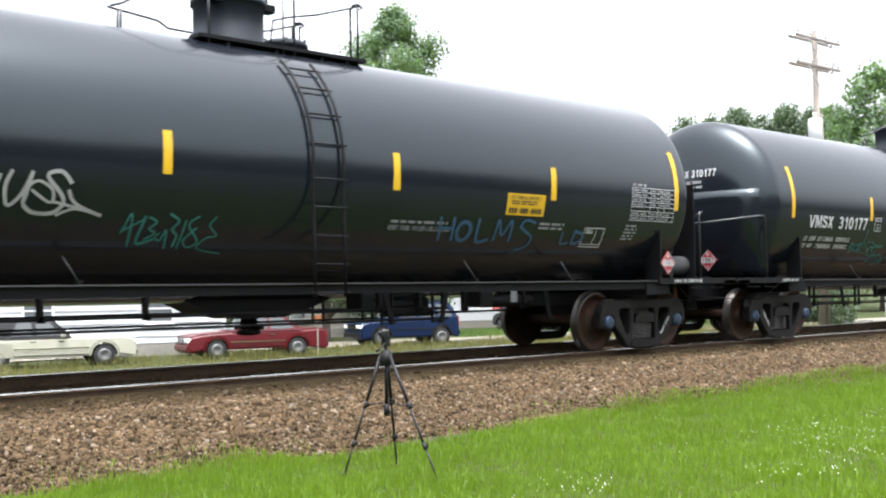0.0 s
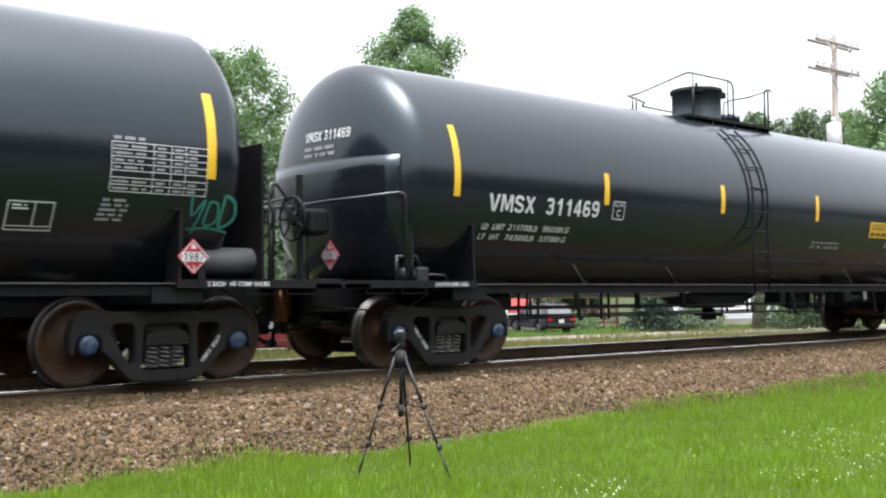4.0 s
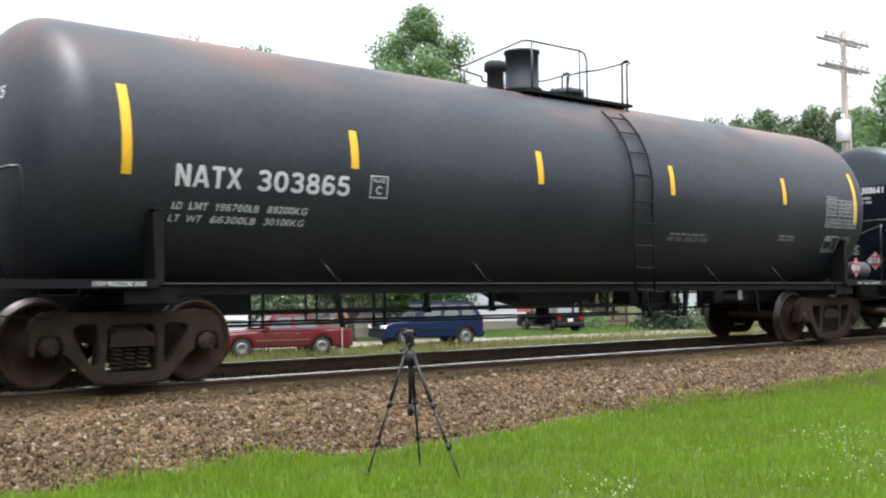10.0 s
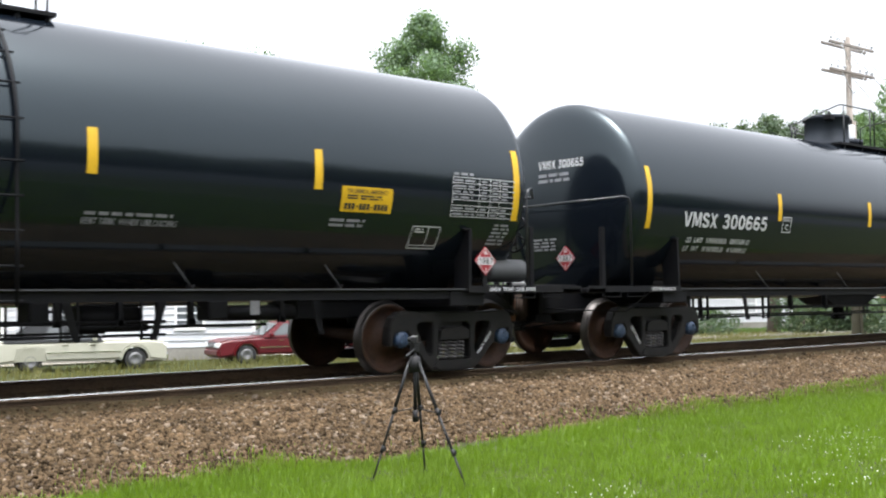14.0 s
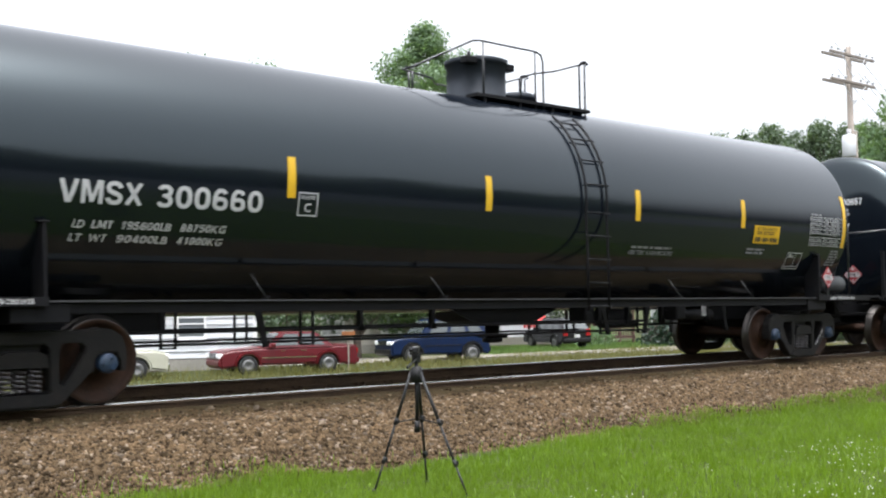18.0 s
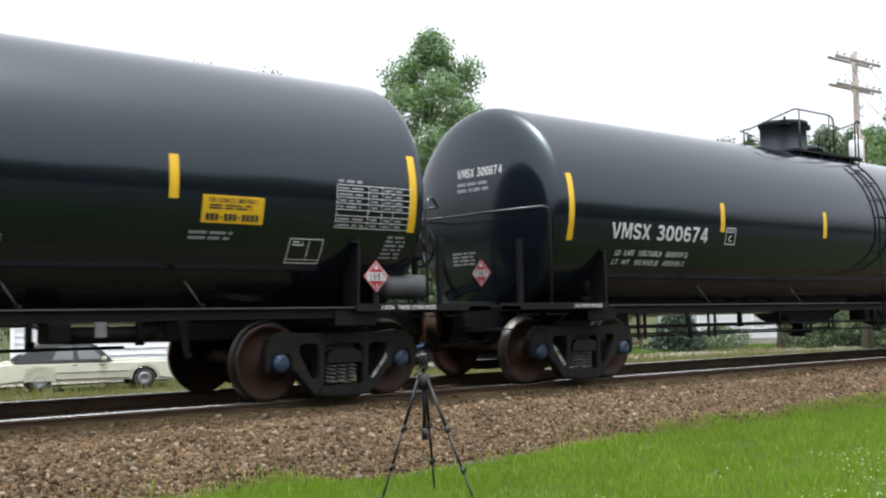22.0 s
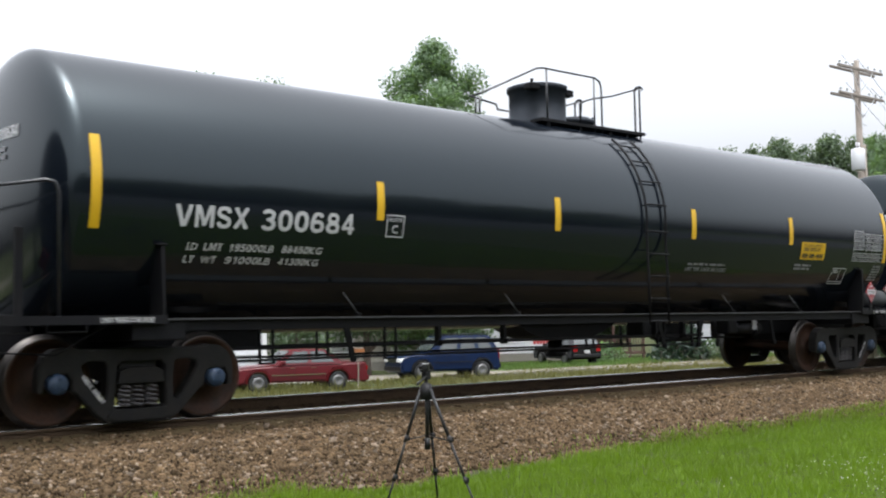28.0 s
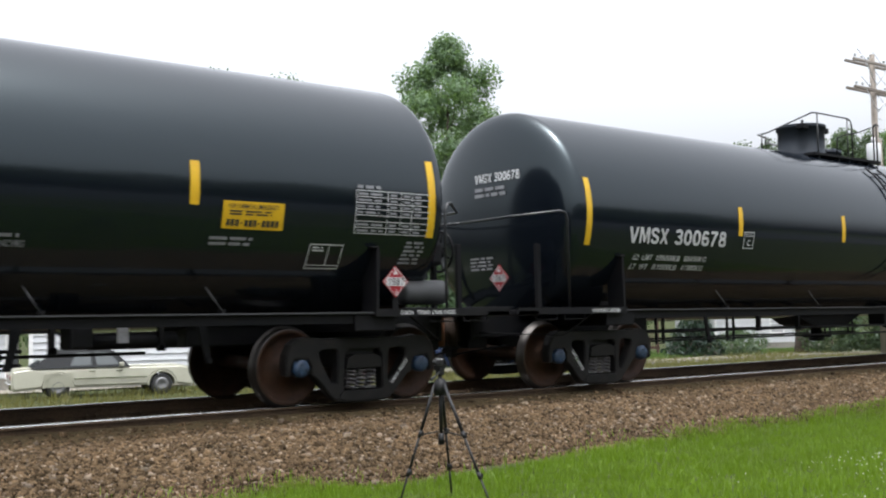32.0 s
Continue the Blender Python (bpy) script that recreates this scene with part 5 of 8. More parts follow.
def build_marks(car, st, style):
    """Tape, tables, signs and stencils that all cars of a style share."""
    R = st["R"]
    rng = random.Random(11)
    for i, x in enumerate(st["stripes"]):
        bm = bmesh.new()
        L = 0.95 if i in (0, 5) else 0.46
        flat_rect(bm, -0.055, 0.055, -L / 2, L / 2)
        part("reflector_stripe", on_tank(bm, x, st["heights"][i], R, 0.006, 0.05), M["yellow"], car, "yellow reflective stripe", smooth=True)
    # plate box
    bm = bmesh.new()
    for a in ((0, 0.27, 0, 0.014), (0, 0.27, 0.256, 0.27), (0, 0.014, 0, 0.27), (0.256, 0.27, 0, 0.27)):
        flat_rect(bm, *a)
    for txt, sz, yy in (("PLATE", 0.045, 0.19), ("C", 0.1, 0.05)):
        src = letter_mesh(txt, sz, align="CENTER")
        for v in src.verts:
            v.co.x += 0.135
            v.co.y += yy
        me = bpy.data.meshes.new("tmp")
        src.to_mesh(me)
        src.free()
        bm.from_mesh(me)
        bpy.data.meshes.remove(me)
    part("plate_box", on_tank(bm, {"new": 2.95, "old": 2.82, "worn": 2.87}[style], 2.03 if style != "worn" else 2.1, R, 0.006), M["white_mark"], car, "white stencilled clearance box")
    # yellow emergency sign with unreadable number
    bm = bmesh.new()
    flat_rect(bm, 0, 0.76, 0, 0.30)
    sx = {"new": 12.04, "old": 10.57, "worn": 10.57}[style]
    sign = part("emergency_sign", on_tank(bm, sx, 1.99 if style != "worn" else 2.09, R, 0.007), M["yellow"], car, "yellow warning sign with black print", smooth=True)
    bm = bmesh.new()
    src = letter_mesh("FOR CHEMICAL EMERGENCY", 0.05, wide=0.62)
    for v in src.verts:
        v.co.x += 0.07
        v.co.y += 0.225
    me = bpy.data.meshes.new("tmp")
    src.to_mesh(me)
    src.free()
    bm.from_mesh(me)
    bpy.data.meshes.remove(me)
    bars(bm, 0.08, 0.185, 0.6, 0.018, 2, rng)
    for k in range(12):
        if k not in (3, 7):
            flat_rect(bm, 0.05 + k * 0.055, 0.05 + k * 0.055 + 0.042, 0.03, 0.105)
        else:
            flat_rect(bm, 0.055 + k * 0.055, 0.05 + k * 0.055 + 0.035, 0.06, 0.075)
    part("sign_print", on_tank(bm, sx, 1.99 if style != "worn" else 2.09, R, 0.011), M["black_mark"], sign, "black print")
    # test table
    bm = bmesh.new()
    W, Hh = 1.1, 0.5
    tx = {"new": 13.77, "old": 13.29, "worn": 13.37}[style]
    for k in range(8):
        y = Hh * k / 7
        flat_rect(bm, 0, W, y, y + 0.008)
    for xk in (0, 0.46, 0.66, 0.83, W - 0.008):
        flat_rect(bm, xk, xk + 0.008, 0, Hh)
    bars(bm, 0.02, Hh + 0.03, 0.36, 0.035, 1, rng, 1)
    for r in range(7):
        if r == 2:
            continue
        y = Hh * r / 7 + 0.024
        bars(bm, 0.03, y, 0.40, 0.026, 1, rng, 1)
        for xk in (0.50, 0.70, 0.87):
            flat_rect(bm, xk, xk + 0.1, y, y + 0.028, 1)
    part("test_table", on_tank(bm, tx, 2.0 if style != "worn" else 2.09, R, 0.006), [M["white_mark"], M["faded_mark"]], car, "white stencilled table")
    # slanted box with dividers
    bm = bmesh.new()
    for a in ((0, 0.58, 0, 0.014), (0, 0.58, 0.30, 0.314), (0, 0.014, 0, 0.31), (0.566, 0.58, 0, 0.31), (0.33, 0.344, 0.05, 0.31), (0.0, 0.58, 0.045, 0.055)):
        flat_rect(bm, *a)
    bars(bm, 0.06, 0.26, 0.2, 0.02, 2, rng)
    for v in bm.verts:
        v.co.x = v.co.x * 0.8
    part("lube_box", on_tank(bm, {"new": 13.2, "old": 12.3, "worn": 13.5}[style], 1.59 if style != "worn" else 1.65, R, 0.006), M["white_mark"], car, "white stencilled box")
    # lines of small writing
    bm = bmesh.new()
    vx = {"new": 8.92, "old": 8.54, "worn": 8.85}[style]
    bars(bm, 0.03, 0.10, 1.05, 0.035, 1, rng)
    src = letter_mesh("VENT TANK WHEN UNLOADING", 0.07, 0.15, wide=1.06)
    me = bpy.data.meshes.new("tmp")
    src.to_mesh(me)
    src.free()
    bm.from_mesh(me)
    bpy.data.meshes.remove(me)
    part("vent_note", on_tank(bm, vx, 1.74, R, 0.006), M["faded_mark"], car, "faded white stencilled note")
    bm = bmesh.new()
    bars(bm, 0, 0.08, 0.62, 0.035, 2, rng)
    part("lining_note", on_tank(bm, {"new": 11.92, "old": 11.3, "worn": 11.95}[style], 1.80, R, 0.006), M["faded_mark"], car, "faded white stencilled note")
    bm = bmesh.new()
    bars(bm, 0, 0.2, 0.3, 0.03, 6 if style == "new" else 5, rng, slant=0.012)
    part("owner_note", on_tank(bm, {"new": 14.58, "old": 13.24, "worn": 14.1}[style], 1.72, R, 0.006), M["faded_mark"], car, "faded white stencilled note")
    # shoe notes on the platform edges
    shoes = "HF COMP SHOES" if style == "old" else "TREAD COND SHOES"
    for x, txt, wd in ((-0.63, "2 INCH " + shoes, 0.58), (14.44, "2 INCH   " + shoes, 0.86 if style != "old" else 0.78)):
        b2 = letter_mesh(txt, 0.05, wide=wd)
        for v in b2.verts:
            v.co = Vector((v.co.x + x, -1.506, v.co.y + 1.05))
        part("shoe_note", b2, M["white_mark"], car, "small white lettering")
    # placards at both ends
    pl = placard_bm()
    p = part("placard", pl, [M["red_placard"], M["white_mark"], M["black_mark"]], car, "red diamond hazard placard")
    p.matrix_basis = pose({"new": 14.35, "old": 14.25, "worn": 14.36}[style], -1.53, 1.44 if style == "new" else 1.36)
    share("placard", p.data, car, pose({"new": -1.56, "old": -1.62, "worn": -1.7}[style], -0.62, {"new": 1.55, "old": 1.45, "worn": 1.27}[style], 0, 0, -90), "red diamond hazard placard")
    bm = bmesh.new()
    box(bm, 14.32, 14.40, -1.51, -1.49, 1.1, 1.45)
    part("placard_holder", bm, M["frame"], car)


def head_letters(bm, st, x_off, z, proud=0.012):
    """Wraps flat lettering onto the leading tank head, near side."""
    R, h, p, xa = st["R"], st["head"][0], st["power"], st["cyl"][0]
    for v in bm.verts:
        y, zz = 0.29 - v.co.x + x_off, z + v.co.y
        r = min(0.999, math.hypot(y, zz - ZC) / R)
        v.co = Vector((xa - h * (1 - r ** p) ** (1 / p) - proud, y, zz))
    return bm


def build_number(car, st, style, mark, number, load):
    R = st["R"]
    w1, w2 = {"new": (0.88, 1.27), "old": (0.88, 1.13), "worn": (0.8, 1.28)}[style]
    bm = letter_mesh(mark, 0.235, wide=w1)
    x0 = {"new": 0.17, "old": 0.27, "worn": 0.29}[style]
    zb = 2.04 if style != "worn" else 2.1
    part("reporting_mark", on_tank(bm, x0, zb, R, 0.007), M["white_mark"], car, "bold white lettering")
    bm = letter_mesh(number, 0.235, wide=w2)
    part("car_number", on_tank(bm, x0 + w1 + {"new": 0.16, "old": 0.23, "worn": 0.2}[style], zb, R, 0.007), M["white_mark"], car, "bold white numerals")
    for k, (a, b, c) in enumerate(load):
        w2 = 0.22 if k == 0 else 0.18
        for txt, xx, wd in ((a.split()[0], 0.0, 0.12), (a.split()[1], 0.2, w2), (b, 0.5, 0.57), (c, 1.18, 0.54)):
            bm = letter_mesh(txt, 0.085, 0.12, wide=wd)
            xw = {"new": 0.35, "old": 0.22, "worn": 0.29}[style] - 0.01 * k + xx
            part("weight_lettering", on_tank(bm, xw, zb - 0.235 - 0.13 * k, R, 0.007), M["white_mark"], car, "small white lettering")
    bm = letter_mesh(mark + " " + number, 0.135, wide=0.92)
    bmesh.ops.subdivide_edges(bm, edges=bm.edges[:], cuts=1)
    bmesh.ops.triangulate(bm, faces=bm.faces[:])
    part("head_mark", head_letters(bm, st, 0, 2.98), M["white_mark"], car, "white lettering on the tank head")
    bm = bmesh.new()
    rng = random.Random(5)
    bars(bm, 0, 0.0, 0.7, 0.05, 2, rng)
    bmesh.ops.subdivide_edges(bm, edges=bm.edges[:], cuts=1)
    low = bmesh.new()
    bars(low, -0.15, -1.0, 0.6, 0.03, 4, rng)
    bmesh.ops.subdivide_edges(low, edges=low.edges[:], cuts=1)
    part("lining_head_note", head_letters(low, st, 0, 2.86 if style != "old" else 2.98, 0.012 if style != "old" else 0.06), M["faded_mark"], car, "faded lettering on the tank head")
    part("head_note", head_letters(bm, st, 0, 2.86), M["faded_mark"], car, "faded lettering on the tank head")


def build_car(style):
    st = STYLES[style]
    turned, style = style == "turned", "old" if style == "turned" else style
    car = thing("tank_car", "", "tank car")
    build_tank(car, st)
    build_underframe(car, st)
    build_end_gear(car, st, turned)
    build_top(car, st)
    if turned:
        build_platform_valve(car)
    if style == "old":
        build_shields(car, st)
    build_trucks(car, st)
    build_marks(car, st, style)
    return car


ROSTER = [
    ("old", "VMSX", "310144", "black tank car with white and teal sprayed tags"),
    ("old", "VMSX", "310177", "black tank car with green and white sprayed tags"),
    ("turned", "VMSX", "311469", "black tank car with yellow stripes and dusty sides"),
    ("worn", "NATX", "302980", "worn black tank car with a white and blue mural"),
    ("worn", "NATX", "303865", "worn matt black tank car with rusty trucks"),
    ("new", "VMSX", "300641", "glossy black tank car with yellow stripes"),
    ("new", "VMSX", "300665", "glossy black tank car with yellow stripes"),
    ("new", "VMSX", "300660", "glossy black tank car with yellow stripes"),
    ("new", "VMSX", "300657", "glossy black tank car with yellow stripes"),
    ("new", "VMSX", "300674", "glossy black tank car with yellow stripes"),
    ("new", "VMSX", "300682", "glossy black tank car with yellow stripes"),
    ("new", "VMSX", "300684", "glossy black tank car with yellow stripes"),
    ("new", "VMSX", "300653", "glossy black tank car with yellow stripes"),
    ("new", "VMSX", "300678", "glossy black tank car with yellow stripes"),
]
LOADS = {"300674": ("195700LB", "88800KG", "90300LB", "40950KG"), "310177": ("211200LB", "95800KG", "74800LB", "33950KG"), "311469": ("211700LB", "96050KG", "74300LB", "33700KG"),
         "302980": ("197100 LB", "89400 KG", "65900 LB", "29900 KG"), "303865": ("196700LB", "89200KG", "66300LB", "30100KG"), "300657": ("195300LB", "88600KG", "90700LB", "41150KG"),
         "300660": ("195600LB", "88750KG", "90400LB", "41000KG"), "300641": ("195200LB", "88550 KG", "90800LB", "41200 KG")}
# fine shifts of single cars along the train, metres
SLACK = {0: 0.525, 1: 0.385, 2: 0.247, 3: 0.06, 4: 0.037, 5: -0.012, 6: -0.037, 7: -0.022, 8: -0.036, 9: -0.041, 10: -0.058, 11: 0.08, 12: 0.038, 13: 0.017}


def train_x(t):
    """Where the leading truck of the first car stands along the track at t seconds."""
    u = (t - 16) / 16
    return 0.194 - 6 * PITCH - 113.928 * u - 2.901 * u * u + 0.014 * u ** 3 - 0.253 * u ** 4


TRAIN = []
protos = {}
for k, (style, mark, number, label) in enumerate(ROSTER):
    if style not in protos:
        car = protos[style] = build_car(style)
    else:
        car = None
    TRAIN.append([k, style, mark, number, label, car])
for row in TRAIN:
    if row[5] is None:
        row[5] = copy_thing(protos[row[1]], Matrix.Identity(4))
for k, style, mark, number, label, car in TRAIN:
    tagged(car, label + ", number " + number, "tank car", "tank cars of the train")
    if style != "worn":
        build_frame_marks(car, mark + " " + number)
    a, b, c, d = LOADS.get(number, ("195000LB", "88450KG", "91000LB", "41300KG"))
    build_number(car, STYLES[style], "old" if style == "turned" else style, mark, number, (("LD LMT", a, b), ("LT WT", c, d)))
# sprayed tags, as strokes along the shell: (metres along the car, height)
TAG_FLOURISH = [
    [(3.45, 2.18), (3.41, 2.02), (3.47, 1.86), (3.6, 1.93), (3.68, 2.14)],
    [(3.79, 2.18), (3.73, 2.02), (3.77, 1.85), (3.89, 1.95), (3.99, 2.18)],
    [(3.99, 2.17), (3.92, 1.87), (3.94, 2.01), (4.05, 2.09), (4.2, 2.01), (4.19, 1.89), (3.99, 2.0)],
    [(4.39, 2.08), (4.28, 2.19), (4.14, 2.14), (4.32, 1.93), (4.24, 1.8), (4.03, 1.79), (3.92, 1.86)],
    [(4.36, 2.02), (4.45, 1.89), (4.74, 1.78)],
    [(4.22, 1.9), (4.48, 1.85)],
    [(4.26, 1.77), (4.45, 1.84), (4.74, 1.79)],
]
TAG_SCRIPT = [
    [(5.0, 1.62), (5.08, 1.82), (5.11, 1.49)],
    [(5.0, 1.64), (5.24, 1.77)],
    [(5.24, 1.8), (5.2, 1.53), (5.39, 1.57)],
    [(5.28, 1.79), (5.38, 1.74), (5.31, 1.67), (5.39, 1.63), (5.28, 1.56)],
    [(5.45, 1.64), (5.4, 1.58), (5.47, 1.56), (5.51, 1.67), (5.55, 1.47)],
    [(5.52, 1.83), (5.64, 1.76), (5.58, 1.67), (5.65, 1.61), (5.64, 1.49)],
    [(5.72, 1.77), (5.7, 1.47)],
    [(5.88, 1.82), (5.77, 1.72), (5.92, 1.56), (5.83, 1.49), (5.75, 1.56), (5.87, 1.7)],
    [(6.09, 1.82), (6.03, 1.72), (6.14, 1.62), (6.02, 1.59), (5.95, 1.48), (6.27, 1.43)],
]
TAG_HOLMS_BLUE = [
    [(9.4, 1.93), (9.45, 1.63)],
    [(9.64, 1.93), (9.68, 1.63)],
    [(9.42, 1.79), (9.68, 1.79)],
    [(9.88, 1.878), (9.791, 1.858), (9.742, 1.78), (9.762, 1.691), (9.84, 1.642), (9.929, 1.662), (9.978, 1.74), (9.958, 1.829), (9.88, 1.878)],
    [(10.1, 1.93), (10.14, 1.64), (10.36, 1.66)],
    [(10.46, 1.64), (10.48, 1.92), (10.6, 1.72), (10.73, 1.92), (10.77, 1.64)],
    [(11.22, 1.9), (11.02, 1.93), (10.93, 1.85), (11.05, 1.78), (11.21, 1.7), (11.15, 1.58), (10.95, 1.53)],
]
TAG_LD = [
    [(11.84, 1.8), (11.86, 1.64), (12.02, 1.65)],
    [(12.1, 1.81), (12.1, 1.64), (12.28, 1.68), (12.28, 1.77), (12.08, 1.81)],
]
TAG_LONG = [
    [(2.05, 1.78), (2.08, 1.62), (2.2, 1.66), (2.1, 1.71), (2.2, 1.76), (2.05, 1.79)],
    [(2.332, 1.769), (2.28, 1.757), (2.251, 1.712), (2.263, 1.66), (2.308, 1.631), (2.36, 1.643), (2.389, 1.688), (2.377, 1.74), (2.332, 1.769)],
    [(2.44, 1.62), (2.42, 1.78), (2.54, 1.75), (2.45, 1.7), (2.58, 1.62)],
    [(2.6, 2.05), (2.55, 1.85), (2.6, 1.78)],
    [(2.85, 1.82), (2.68, 1.8), (2.72, 1.72), (2.85, 1.68), (2.75, 1.6), (2.62, 1.62)],
    [(2.965, 1.739), (2.898, 1.724), (2.861, 1.665), (2.876, 1.598), (2.935, 1.561), (3.002, 1.576), (3.039, 1.635), (3.024, 1.702), (2.965, 1.739)],
    [(2.9, 1.83), (3.1, 1.76), (3.4, 1.74), (3.2, 1.73), (2.95, 1.72)],
    [(3.05, 1.42), (3.2, 1.66), (3.25, 1.42)],
    [(3.05, 1.55), (3.5, 1.58)],
    [(3.38, 1.58), (3.4, 1.38)],
    [(3.5, 1.55), (3.65, 1.5), (3.5, 1.45), (3.68, 1.46), (3.52, 1.4)],
    [(3.78, 1.72), (3.76, 1.5)],
    [(3.9, 1.68), (3.78, 1.6), (3.9, 1.5)],
    [(4.012, 1.649), (3.96, 1.637), (3.931, 1.592), (3.943, 1.54), (3.988, 1.511), (4.04, 1.523), (4.069, 1.568), (4.057, 1.62), (4.012, 1.649)],
    [(4.08, 1.72), (4.14, 1.45)],
    [(4.06, 1.7), (4.36, 1.58), (4.1, 1.44)],
    [(4.55, 1.66), (4.42, 1.6), (4.6, 1.58), (4.45, 1.52), (4.62, 1.54)],
    [(4.68, 1.46), (4.66, 1.68), (4.76, 1.5), (4.8, 1.68), (4.84, 1.5), (4.88, 1.7), (4.8, 1.36)],
    [(5.05, 1.68), (4.92, 1.66), (4.9, 1.52), (5.05, 1.5), (5.2, 1.6), (5.36, 1.58), (5.4, 1.46)],
]
TAG_ABUSE = [
    [(5.33, 2.08), (5.37, 1.95)],
    [(5.42, 2.08), (5.45, 1.94)],
    [(5.72, 1.72), (5.68, 2.1), (5.72, 2.3)],
    [(5.62, 2.05), (5.9, 2.05)],
    [(5.72, 2.3), (5.92, 2.2), (5.95, 1.95)],
    [(6.0, 2.2), (6.0, 1.93), (6.15, 1.93), (6.15, 2.05), (6.02, 2.07), (6.12, 2.18), (6.0, 2.22)],
    [(6.22, 2.25), (6.22, 1.95), (6.38, 1.93), (6.42, 2.25)],
    [(6.68, 2.25), (6.52, 2.2), (6.55, 2.08), (6.7, 2.02), (6.66, 1.9), (6.48, 1.92)],
    [(6.85, 2.15), (6.76, 2.02), (6.9, 2.02), (6.78, 1.92), (6.98, 1.9)],
    [(6.98, 2.1), (7.13, 1.88), (6.85, 1.89)],
]
TAG_HOLMS_WHITE = [
    [(8.52, 2.15), (8.5, 1.92)],
    [(8.64, 2.18), (8.62, 1.92)],
    [(8.44, 2.08), (8.72, 2.1)],
    [(8.44, 1.99), (8.72, 2.0)],
    [(8.8, 2.2), (8.82, 1.91)],
    [(9.02, 2.2), (9.04, 1.91)],
    [(8.8, 2.05), (9.03, 2.06)],
    [(9.282, 2.158), (9.185, 2.138), (9.132, 2.06), (9.154, 1.971), (9.238, 1.922), (9.335, 1.942), (9.388, 2.02), (9.366, 2.109), (9.282, 2.158)],
    [(9.5, 2.17), (9.52, 1.92), (9.76, 1.93)],
    [(9.84, 1.92), (9.86, 2.17), (9.98, 2.0), (10.1, 2.17), (10.14, 1.92)],
    [(10.25, 2.18), (10.22, 2.08)],
    [(10.55, 2.05), (10.38, 2.08), (10.36, 2.0), (10.52, 1.92), (10.5, 1.82), (10.3, 1.78)],
]
TAG_END = [
    [(14.24, 2.02), (14.27, 1.8), (14.4, 1.97), (14.3, 1.62)],
    [(14.46, 1.95), (14.43, 1.72), (14.57, 1.75), (14.56, 1.93), (14.46, 1.95)],
    [(14.64, 2.03), (14.62, 1.7), (14.78, 1.78), (14.76, 1.96), (14.64, 2.03)],
    [(14.24, 1.66), (14.5, 1.68), (14.74, 1.64)],
]


def shell_point(st, x, z):
    return (x, st["R"] * math.asin(max(-1.0, min(1.0, (z - ZC) / st["R"]))))


def spray(car, st, lines, w, mat, label):
    """Sprayed strokes with a thin mist of overspray, and runs from the wet spots."""
    rng = random.Random(len(lines) * 7)
    bm = bmesh.new()
    for i, ln in enumerate(lines):
        P = [shell_point(st, *p) for p in ln]
        stroke(bm, curve_pts(P, 5) if len(P) > 2 else P, w * rng.uniform(0.8, 1.3))
    part("spray_tag", on_tank(bm, 0, ZC, st["R"], 0.009), M[mat], car, label)


st = STYLES["old"]
for k, strokes, w, mat, label in (
        (0, TAG_FLOURISH, 0.035, "spray_white", "white sprayed flourish"),
        (0, TAG_SCRIPT, 0.024, "spray_teal", "thin teal sprayed tag"),
        (0, TAG_HOLMS_BLUE, 0.05, "spray_blue", "blue sprayed letters"),
        (0, TAG_LD, 0.04, "spray_blue", "blue sprayed letters"),
        (1, TAG_LONG, 0.024, "spray_teal", "long teal sprayed tag"),
        (1, TAG_ABUSE, 0.036, "spray_teal", "teal sprayed tag in quotation marks"),
        (1, TAG_HOLMS_WHITE, 0.045, "spray_white", "white sprayed letters"),
        (1, TAG_END, 0.035, "spray_teal", "small teal sprayed tag")):
    spray(TRAIN[k][5], st, strokes, w, mat, label)

